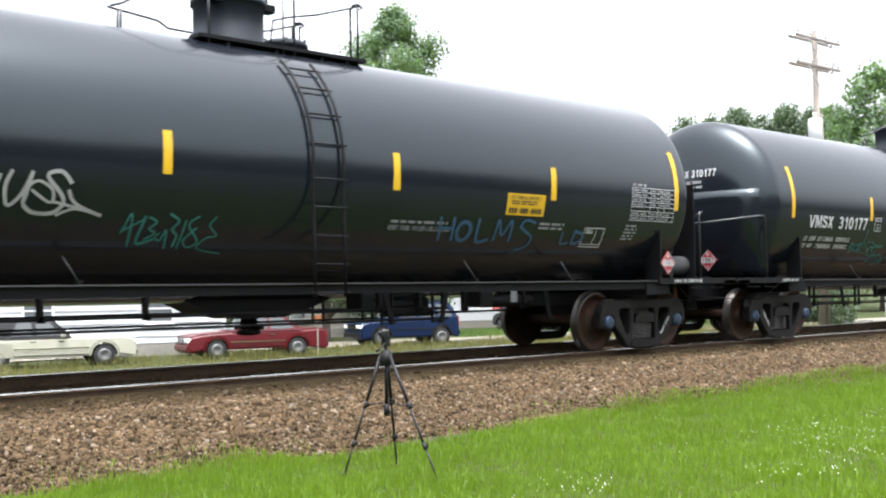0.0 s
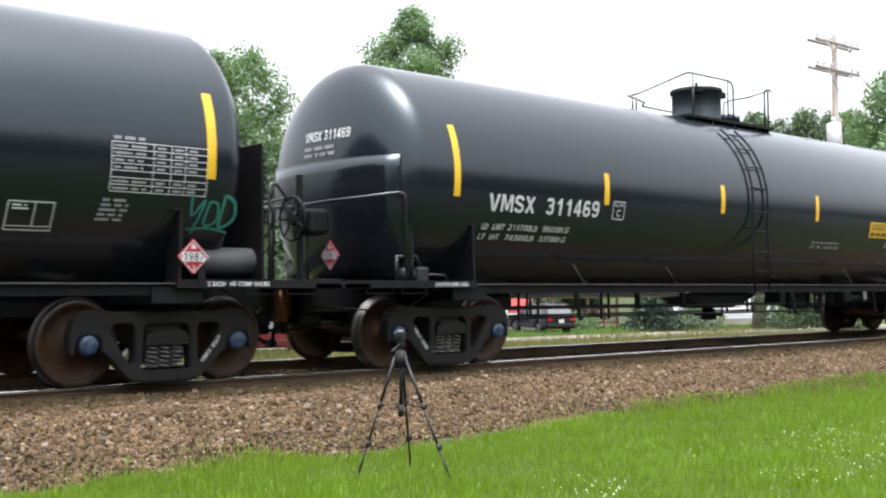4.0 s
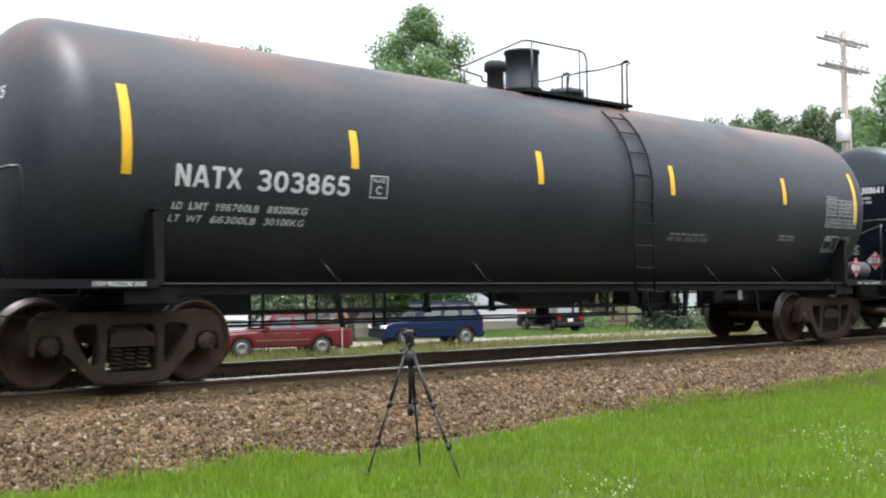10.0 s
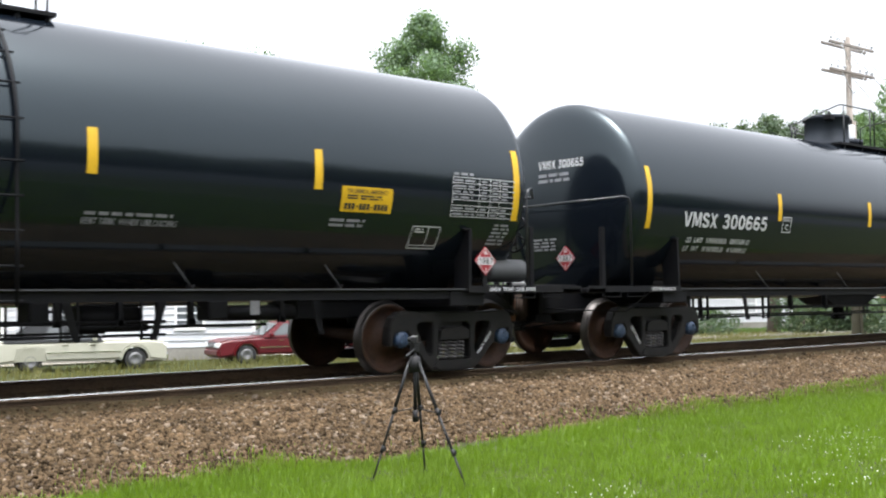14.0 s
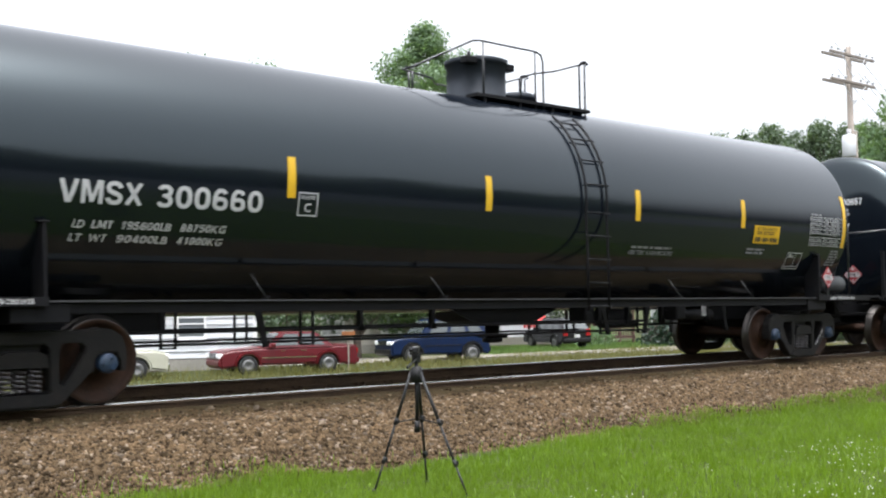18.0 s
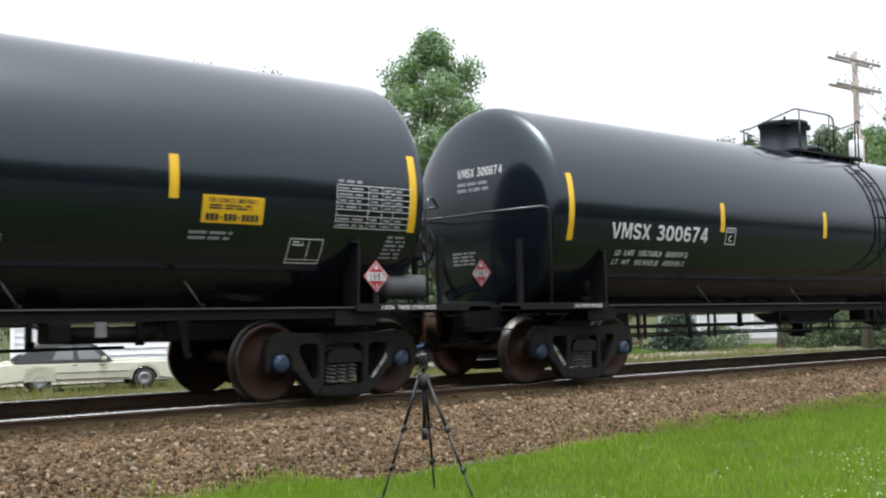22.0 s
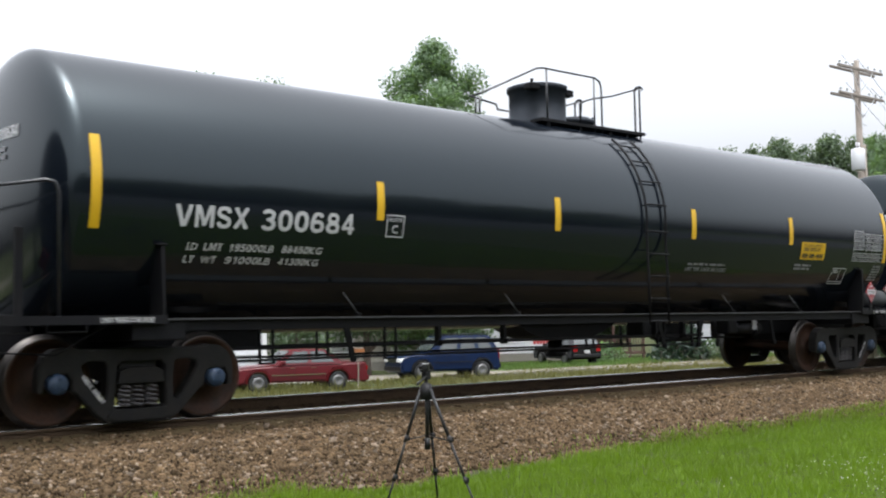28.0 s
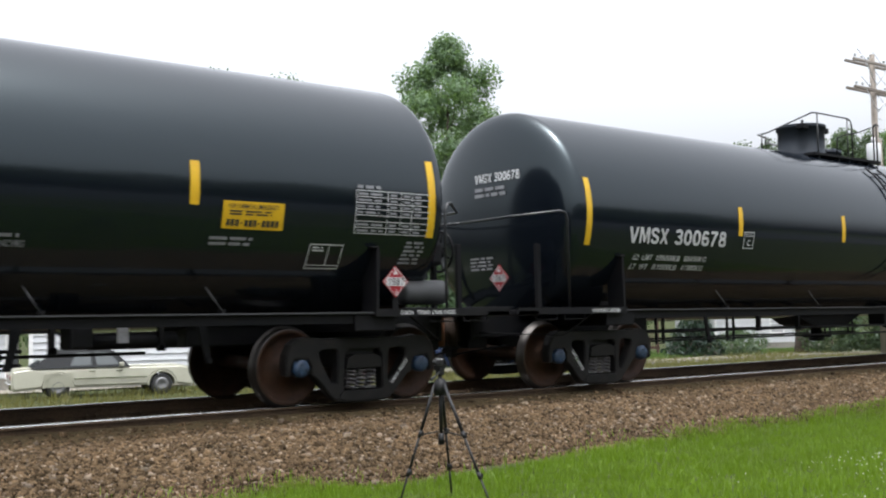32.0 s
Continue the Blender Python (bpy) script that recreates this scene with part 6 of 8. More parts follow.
# outlines of the mural's letters and of its round capped head
MURAL = {
    'L': [(3.97, 2.05), (4.17, 2.22), (4.29, 2.06), (4.33, 1.85), (4.25, 1.62), (4.49, 1.8), (4.66, 1.66), (4.64, 1.6), (4.4, 1.51), (4.07, 1.41), (4.05, 1.54), (4.13, 1.59), (4.16, 1.81), (4.11, 1.84), (3.97, 1.71)],
    'D': [(4.43, 2.16), (4.66, 2.28), (4.86, 2.23), (5.09, 2.06), (5.13, 1.92), (5.03, 1.71), (4.86, 1.57), (4.55, 1.47), (4.46, 1.52), (4.67, 1.61), (4.55, 1.76), (4.41, 1.85), (4.52, 1.95), (4.42, 1.95)],
    'C': [(5.12, 2.08), (5.22, 2.21), (5.43, 2.29), (5.5, 2.23), (5.63, 2.29), (5.86, 2.16), (5.74, 2.06), (5.39, 1.9), (5.36, 2.01), (5.24, 1.85), (5.21, 1.65), (5.39, 1.81), (5.74, 1.96), (5.95, 1.72), (5.56, 1.65), (5.22, 1.45), (4.99, 1.53), (4.98, 1.62), (5.13, 1.72)],
    'R': [(5.88, 2.16), (6.1, 2.24), (6.27, 2.15), (6.28, 2.01), (6.1, 1.85), (6.47, 1.78), (6.51, 1.66), (6.28, 1.52), (6.03, 1.51), (5.96, 1.69), (5.95, 1.54), (5.56, 1.43), (5.55, 1.48), (5.67, 1.62), (5.94, 1.71), (5.78, 1.96), (5.76, 2.05)],
    'O': [(6.3, 2.01), (6.47, 2.17), (6.66, 2.21), (6.86, 2.1), (6.87, 1.94), (6.74, 1.68), (6.51, 1.55), (6.4, 1.54), (6.51, 1.72), (6.3, 1.83)],
    'W': [(6.97, 2.21), (7.32, 2.23), (7.01, 1.85), (7.23, 2.04), (7.3, 1.78), (7.35, 2.18), (7.74, 2.2), (7.74, 1.98), (7.54, 1.9), (7.7, 1.78), (7.66, 1.65), (7.29, 1.47), (7.07, 1.47), (7.15, 1.8), (6.97, 1.52), (6.68, 1.51), (6.74, 1.65), (6.89, 1.92)],
    'head': [(3.22, 1.75), (3.3, 1.92), (3.55, 2.05), (3.75, 2.2), (3.9, 2.12), (4.02, 1.95), (4.02, 1.72), (3.92, 1.56), (3.7, 1.46), (3.45, 1.5), (3.28, 1.6)],
    'cap': [(3.12, 2.1), (3.18, 2.26), (3.32, 2.38), (3.52, 2.42), (3.66, 2.32), (3.72, 2.2), (3.88, 2.28), (3.84, 2.18), (3.3, 1.9), (3.2, 1.95)],
}
MURAL_HOLES = [
    [(4.7, 2.02), (4.83, 1.93), (4.85, 1.78), (4.7, 1.64), (4.7, 1.87)],
    [(5.92, 2.04), (6.08, 2.04), (6.06, 1.98), (5.92, 1.93)],
    [(6.47, 1.92), (6.62, 2.04), (6.64, 1.96), (6.51, 1.74)],
]


def build_mural(car, st):
    """Black letter shapes edged in white within a blue sprayed cloud."""
    def fill(bm, pts):
        f = bm.faces.new([bm.verts.new((x, y, 0)) for x, y in pts])
        bmesh.ops.triangulate(bm, faces=[f], ngon_method="EAR_CLIP")
    shapes = {k: [shell_point(st, *p) for p in v] for k, v in MURAL.items()}
    holes = [[shell_point(st, *p) for p in v] for v in MURAL_HOLES]
    rng = random.Random(5)
    for name, w, lift, mat, label in (("mural_mist", 0.36, 0.006, "spray_mist", "thin blue overspray"), ("mural_halo", 0.2, 0.009, "spray_blue", "blue sprayed cloud")):
        bm = bmesh.new()
        for k, pts in shapes.items():
            loop = pts + pts[:1]
            wob = [(x + rng.uniform(-0.02, 0.02), y + rng.uniform(-0.02, 0.02)) for x, y in loop]
            stroke(bm, curve_pts(wob, 3), w)
            if name == "mural_halo":
                fill(bm, pts)
        part(name, on_tank(bm, 0, ZC, st["R"], lift), M[mat], car, label)
    for k, pts in shapes.items():
        bm = bmesh.new()
        fill(bm, pts)
        part("mural_letter" if len(k) == 1 else "mural_figure", on_tank(bm, 0, ZC, st["R"], 0.012), M["spray_black"], car, "matt black sprayed shape")
        bm = bmesh.new()
        stroke(bm, curve_pts(pts + pts[:1], 3), 0.032)
        part("mural_outline", on_tank(bm, 0, ZC, st["R"], 0.017), M["spray_white"], car, "thin white sprayed outline")
    for pts in holes:
        bm = bmesh.new()
        fill(bm, pts)
        part("mural_hole", on_tank(bm, 0, ZC, st["R"], 0.015), M["spray_blue"], car, "blue letter hole")
        bm = bmesh.new()
        stroke(bm, curve_pts(pts + pts[:1], 3), 0.026)
        part("mural_outline", on_tank(bm, 0, ZC, st["R"], 0.018), M["spray_white"], car, "thin white sprayed outline")
    bm = bmesh.new()
    for ln in ([(3.25, 1.9), (3.88, 2.26)], [(3.2, 1.98), (3.7, 2.27)], [(3.3, 1.86), (3.82, 1.92)], [(3.32, 1.83), (3.86, 1.87)], [(3.38, 1.8), (3.5, 1.72), (3.62, 1.76), (3.8, 1.73), (3.86, 1.8)],
               [(3.28, 1.62), (3.5, 1.68), (3.75, 1.68), (3.95, 1.62)], [(3.3, 1.58), (3.6, 1.56), (3.93, 1.58)], [(3.45, 1.66), (3.48, 1.57)], [(3.56, 1.67), (3.58, 1.57)], [(3.66, 1.67), (3.7, 1.57)], [(3.78, 1.66), (3.82, 1.58)],
               [(3.36, 2.2), (3.46, 2.3)], [(3.44, 2.18), (3.52, 2.26)], [(2.92, 1.62), (2.94, 1.5)], [(3.0, 1.62), (3.0, 1.5)], [(2.88, 1.55), (3.12, 1.55)]):
        P = [shell_point(st, *p) for p in ln]
        stroke(bm, curve_pts(P, 4) if len(P) > 2 else P, 0.02)
    part("mural_hatching", on_tank(bm, 0, ZC, st["R"], 0.021), M["spray_white"], car, "white sprayed hatching")
    # a tag that was buffed out, with its runs
    bm = bmesh.new()
    for k in range(46):
        x = 8.85 + 3.7 * rng.random()
        z = rng.uniform(1.55, 2.15) - (0.15 if x > 10.5 else 0)
        n = rng.uniform(0.08, 0.42) if rng.random() < 0.6 else 0.05
        stroke(bm, [shell_point(st, x, z), shell_point(st, x + rng.uniform(-0.02, 0.05), max(1.35, z - n))], rng.uniform(0.012, 0.045))
    for k in range(12):
        x, z = 8.95 + 3.2 * rng.random(), rng.uniform(1.45, 1.8)
        stroke(bm, [shell_point(st, x, z), shell_point(st, x + rng.uniform(0.15, 0.4), z + rng.uniform(-0.05, 0.08))], rng.uniform(0.02, 0.05))
    part("buffed_tag", on_tank(bm, 0, ZC, st["R"], 0.007), M["faded_spray"], car, "grey smears and runs of a painted-over tag")


build_mural(TRAIN[3][5], STYLES["worn"])

# single marks that differ from car to car
AXIS = Matrix.Translation((0, 0, ZC))
for k, shifts, turn in ((0, (0, 0, -0.19, 0, 0, 0), 0), (3, (0, 0.08, -0.16, -0.02, -0.13, 0.04), 0), (4, (0, -0.07, 0.17, 0.02, 0.13, -0.02), -6)):
    tape = [c for c in TRAIN[k][5].children if c.name.startswith("reflector_stripe")]
    tape.sort(key=lambda c: c.data.vertices[0].co.x)
    for c, dx in zip(tape, shifts):
        c.matrix_basis = pose(dx, 0, 0) @ AXIS @ Matrix.Rotation(radians(turn), 4, "X") @ AXIS.inverted()
for ob in [c for c in TRAIN[4][5].children if c.name.startswith("emergency_sign")]:
    for q in list(ob.children):
        bpy.data.objects.remove(q)
    bpy.data.objects.remove(ob)

# ---------------------------------------------------------------- tripod
def make_tripod():
    tr = thing("tripod", "black folding tripod with a small camera, standing in the grass", "tripod", pose(6.45, -4.57, NEAR_Z, 0, 0, 0))
    hub = Vector((0, 0, 1.02))
    feet = [Vector((-0.34, 0.18, 0.0)), Vector((0.32, 0.25, 0.0)), Vector((0.0, -0.64, 0.0))]
    for f in feet:
        bm = bmesh.new()
        top = hub + Vector((f.x, f.y, 0)).normalized() * 0.05
        d = f - top
        for a, b, r in ((0.0, 0.42, 0.0145), (0.40, 0.74, 0.0115), (0.72, 1.0, 0.009)):
            tube(bm, top + d * a, top + d * b, r, 10)
        leg = part("leg", bm, M["plastic"], tr)
        for s in (0.41, 0.73):
            bm = bmesh.new()
            c = top + d * s
            tube(bm, c - d.normalized() * 0.03, c + d.normalized() * 0.03, 0.0175, 10)
            box(bm, c.x + 0.01, c.x + 0.03, c.y - 0.012, c.y + 0.012, c.z - 0.02, c.z + 0.02)
            part("leg_clamp", bm, M["plastic"], leg)
        bm = bmesh.new()
        tube(bm, f, f + Vector((0, 0, 0.03)), 0.018, 8)
        part("rubber_foot", bm, M["tyre"], leg)
        bm = bmesh.new()
        tube(bm, (0, 0, 0.62), top + d * 0.42, 0.006, 6)
        part("spreader", bm, M["plastic"], tr)
    bm = bmesh.new()
    tube(bm, (0, 0, 0.56), (0, 0, 1.1), 0.017, 12)
    tube(bm, (0, 0, 0.5), (0, 0, 0.6), 0.026, 12)
    part("centre_column", bm, M["plastic"], tr)
    bm = bmesh.new()
    lathe(bm, [(-0.09, 0.0), (-0.09, 0.05), (-0.02, 0.062), (0.04, 0.045), (0.05, 0.03), (0.05, 0)], hub, (0, 0, 1), 20)
    part("hub", bm, M["plastic"], tr)
    bm = bmesh.new()
    box(bm, -0.03, 0.03, -0.03, 0.03, 1.1, 1.17, bevel=0.01)
    box(bm, -0.045, 0.045, -0.035, 0.035, 1.17, 1.185)
    part("pan_head", bm, M["plastic"], tr)
    bm = bmesh.new()
    tube(bm, (-0.02, -0.02, 1.13), (-0.19, -0.12, 1.08), 0.008, 8)
    tube(bm, (-0.13, -0.085, 1.097), (-0.21, -0.13, 1.072), 0.012, 8)
    part("pan_handle", bm, M["plastic"], tr)
    cam_t = thing("small_camera", "small dark pocket camera with a silver top, mounted on the tripod", "camera", pose(6.45, -4.57, NEAR_Z + 1.186, 0, 0, 38))
    bm = bmesh.new()
    box(bm, -0.055, 0.055, -0.025, 0.025, 0.0, 0.049, bevel=0.008)
    part("body", bm, M["plastic"], cam_t)
    bm = bmesh.new()
    tube(bm, (0, 0.025, 0.026), (0, 0.06, 0.026), 0.022, 16)
    part("lens", bm, M["plastic"], cam_t)
    bm = bmesh.new()
    box(bm, -0.05, 0.05, -0.022, 0.022, 0.0495, 0.057, bevel=0.003)
    part("top_plate", bm, M["silver"], cam_t)


make_tripod()


# ---------------------------------------------------------------- trees
def leaf_cloud(rng, centres, radii, count, size, flat=0.8):
    """Leaves as small bent quads on the outer shells of clumps."""
    w = radii ** 2
    pick = rng.choice(len(centres), count, p=w / w.sum())
    d = rng.normal(size=(count, 3))
    d /= np.linalg.norm(d, axis=1)[:, None]
    rr = radii[pick] * (0.1 + 1.35 * rng.random(count) ** 0.75)
    P = centres[pick] + d * rr[:, None] * np.array([1, 1, flat])
    a = rng.normal(size=(count, 3))
    u = np.cross(d + 0.6 * a, rng.normal(size=(count, 3)))
    u /= np.linalg.norm(u, axis=1)[:, None] + 1e-9
    v = np.cross(u, d + 0.5 * a)
    v /= np.linalg.norm(v, axis=1)[:, None] + 1e-9
    s = size * rng.uniform(0.6, 1.4, count)[:, None]
    V = np.stack([P - u * s * .5, P + v * s * .35 + d * s * .1, P + u * s * .5, P - v * s * .35 + d * s * .1], 1)
    return V.reshape(-1, 3), np.arange(count * 4).reshape(-1, 4)


def make_tree(name, label, x, y, height, width, seed, leaves=7000, leaf=0.26, mat="leaf", trunk=0.22, low=0.25, lean=0.0, group="", shape=1.0, category="tree"):
    rng = np.random.default_rng(seed)
    base = thing(name, label, category, pose(x, y, FAR_Z - 0.05), group)
    bm = bmesh.new()
    pts = [Vector((lean * height * k ** 2, 0.02 * height * math.sin(3 * k + seed), height * 0.86 * k)) for k in (0, 0.15, 0.35, 0.6, 0.85, 1.0)]
    for i, (a, b) in enumerate(zip(pts, pts[1:])):
        tube(bm, a, b, trunk * (1 - 0.17 * i), 9, 0, trunk * (1 - 0.17 * (i + 1)))
    cs, rs = [], []
    n = 90
    for i in range(n):
        k = (i + 0.5) / n
        z = height * (low + (0.97 - low) * k)
        env = width / 2 * (math.sin(math.pi * min(1, 0.12 + 0.88 * k) ** shape) ** 0.7)
        a = i * 2.4 + rng.uniform(-0.5, 0.5)
        r = env * rng.uniform(0.3, 1.0)
        c = Vector((math.cos(a) * r + lean * height * k, math.sin(a) * r, z))
        cs.append(c)
        rs.append(width * rng.uniform(0.07, 0.13) * (1.15 - 0.4 * k))
        if i % 5 == 0:
            s = Vector((lean * height * k, 0, z - r * 0.55 - 0.05 * height))
            tube(bm, s, c, trunk * 0.28 * (1.1 - k), 5, 0, trunk * 0.06)
    part("trunk", bm, M["bark"], base)
    V, F = leaf_cloud(rng, np.array(cs), np.array(rs), leaves, leaf)
    sheet("crown", V, F, M[mat], base)
    return base


def make_spruce(name, label, x, y, height, width, seed, leaves=5000, mat="needle", leaf=0.22, category="tree"):
    rng = np.random.default_rng(seed)
    base = thing(name, label, category, pose(x, y, FAR_Z - 0.05))
    bm = bmesh.new()
    tube(bm, (0, 0, 0), (0, 0, height * 0.98), 0.04 + 0.012 * height, 8, 0, 0.02)
    cs, rs = [], []
    tiers = 30
    for i in range(tiers):
        k = i / (tiers - 1)
        z = height * (0.1 + 0.9 * k)
        r = width / 2 * (1 - k) ** 0.9 + 0.05
        for j in range(7):
            a = j * 0.9 + i * 0.5
            if r < 0.3 and j > 3:
                break
            for q in (0.35, 0.7, 1.0):
                cs.append((math.cos(a) * r * q, math.sin(a) * r * q, z - 0.25 * r * q))
                rs.append(0.24 + 0.13 * r * (1.2 - q * 0.6))
            tube(bm, (0, 0, z), (math.cos(a) * r, math.sin(a) * r, z - 0.25 * r), 0.02, 4)
    part("trunk", bm, M["bark"], base)
    V, F = leaf_cloud(rng, np.array(cs), np.array(rs), leaves, leaf, 0.5)
    sheet("crown", V, F, M[mat], base)
    return base


make_tree("maple_tree", "tall leafy green maple behind the houses", 36.7, 32.2, 16.95, 9.2, 1, 120000, 0.15, "leaf", 0.2, 0.08)
make_tree("ash_tree", "tall leafy green tree behind the white house", 31.2, 38.6, 15.2, 9.0, 2, 30000, 0.17, "leaf", 0.22, 0.2)
make_tree("ash_tree", "tall leafy green tree behind the white house", 27.6, 39.6, 15.1, 8.5, 3, 30000, 0.17, "leaf", 0.22, 0.2)
make_tree("elm_tree", "broad leafy green tree behind the white house", 24.6, 41.0, 12.9, 10.0, 4, 30000, 0.17, "leaf_dark", 0.22, 0.15)
make_tree("elm_tree", "broad leafy green tree behind the white house", 20.6, 42.5, 12.7, 10.5, 5, 30000, 0.17, "leaf", 0.22, 0.15)
make_tree("elm_tree", "broad leafy green tree behind the white house", 29.8, 36.2, 10.0, 7.5, 15, 15000, 0.2, "leaf_dark", 0.2, 0.1)
make_tree("ash_tree", "tall leafy green tree behind the white house", 28.6, 37.7, 14.6, 7.5, 17, 30000, 0.16, "leaf", 0.2, 0.15)
make_tree("elm_tree", "broad leafy green tree behind the white house", 33.5, 35.5, 10.0, 7.0, 16, 15000, 0.2, "leaf_dark", 0.2, 0.1)
make_spruce("spruce_tree", "dark pointed spruce above the white house", 25.9, 45.0, 14.2, 6.0, 6, 16000, leaf=0.26)
for i in range(6, 16):
    make_tree("distant_tree", "dark distant tree of a far tree line", 88 + i * 1.3, 63.5 - i * 1.1 - (i % 3), 19.7 + 0.07 * i + 0.45 * math.sin(i * 1.7), 10.0, 40 + i, 12000, 0.3, "leaf_dark", 0.4, 0.1, group="far tree line")
make_tree("oak_tree", "large green oak beside the far road", 90.5, 34.0, 20.5, 13, 60, 16000, 0.4, "leaf", 0.4, 0.12)
make_tree("oak_tree", "large green oak beside the far road", 101, 32.0, 20, 15, 61, 6000, 0.6, "leaf_dark", 0.4, 0.12)
# the yard trees seen under the train
make_tree("street_tree", "tree with a thick dark trunk before the beige house", 29.6, 28.3, 7.6, 5.2, 70, 7000, 0.2, "leaf_dark", 0.2, 0.26)
make_tree("yard_tree", "dark leafy tree beside the white building", 50.2, 33.1, 5.2, 3.0, 76, 6000, 0.17, "leaf_dark", 0.14, 0.12)
make_tree("yard_tree", "dark leafy tree behind the brown porch", 51.6, 34.6, 6.5, 5.0, 77, 7000, 0.2, "leaf_dark", 0.16, 0.1)
make_tree("street_tree", "tree with a thick dark trunk by the white house", 56.0, 24.6, 9.0, 6.0, 71, 5000, 0.26, "leaf_dark", 0.42, 0.4)
make_tree("lilac_bush", "dense green bush at the corner of the white house", 25.4, 27.6, 3.6, 3.0, 72, 4500, 0.16, "leaf_dark", 0.08, 0.02, category="bush")
make_tree("yard_bush", "green bush beside the road", 51.0, 25.4, 1.5, 3.2, 73, 2600, 0.14, "leaf_dark", 0.05, 0.02, category="bush")
make_tree("yard_bush", "bright green bush before the porch", 46.8, 30.2, 1.1, 2.4, 74, 1500, 0.14, "leaf", 0.05, 0.02, category="bush")
make_tree("roadside_bush", "dark green bush beside the far road", 55.4, 22.5, 2.6, 3.4, 80, 2600, 0.17, "leaf_dark", 0.06, 0.02, category="bush")
make_tree("roadside_bush", "dark green bush beside the far road", 56.8, 21.3, 3.2, 3.4, 81, 2600, 0.17, "leaf_dark", 0.06, 0.02, category="bush")
make_tree("roadside_bush", "dark green bush beside the far road", 58.0, 20.3, 2.8, 3.4, 82, 2600, 0.17, "leaf_dark", 0.06, 0.02, category="bush")
make_spruce("blue_spruce_bush", "low spreading blue-green spruce in the yard", 49.7, 27.2, 2.7, 3.7, 75, 4500, leaf=0.2, category="bush")


# ---------------------------------------------------------------- houses
def clapboards(parent, x0, x1, z0, z1, y, mat, step=0.2, cut=None):
    """Horizontal boards on a wall that faces -y, each its own piece; cut(z) gives the span of a gable."""
    meshes = {}
    z = z0
    while z < z1 - 0.02:
        a, b = (x0, x1) if cut is None else cut(z + step * 0.5)
        if b - a > 0.15:
            bm = bmesh.new()
            v = [bm.verts.new(p) for p in ((a, y - 0.045, z + 0.018), (b, y - 0.045, z + 0.018), (b, y - 0.002, min(z + step, z1)), (a, y - 0.002, min(z + step, z1)), (a, y + 0.0, z + 0.018), (b, y + 0.0, z + 0.018))]
            bm.faces.new((v[0], v[1], v[2], v[3]))
            bm.faces.new((v[4], v[5], v[1], v[0]))
            part("clapboard", bm, mat, parent)
        z += step


def make_window(parent, x, z, w, h, y, sash=True, curtain=True):
    bm = bmesh.new()
    t = 0.09
    box(bm, x - w / 2 - t, x + w / 2 + t, y - 0.06, y - 0.024, z - t, z)
    box(bm, x - w / 2 - t, x + w / 2 + t, y - 0.06, y - 0.024, z + h, z + h + t)
    box(bm, x - w / 2 - t, x - w / 2, y - 0.06, y - 0.024, z, z + h)
    box(bm, x + w / 2, x + w / 2 + t, y - 0.06, y - 0.024, z, z + h)
    if sash:
        box(bm, x - w / 2, x + w / 2, y - 0.05, y - 0.026, z + h / 2 - 0.025, z + h / 2 + 0.025)
    win = part("window", bm, M["trim"], parent, "white framed sash window")
    bm = bmesh.new()
    box(bm, x - w / 2, x + w / 2, y - 0.034, y - 0.028, z, z + h)
    part("pane", bm, M["window"], win, "dark window glass")
    if curtain:
        bm = bmesh.new()
        box(bm, x - w / 2 + 0.02, x + w / 2 - 0.02, y - 0.040, y - 0.036, z + 0.03, z + h - 0.02)
        part("blind", bm, M["curtain"], win, "pale drawn blind")
    bm = bmesh.new()
    box(bm, x - w / 2 - t - 0.04, x + w / 2 + t + 0.04, y - 0.1, y - 0.02, z - t - 0.04, z - t)
    part("sill", bm, M["trim"], win)


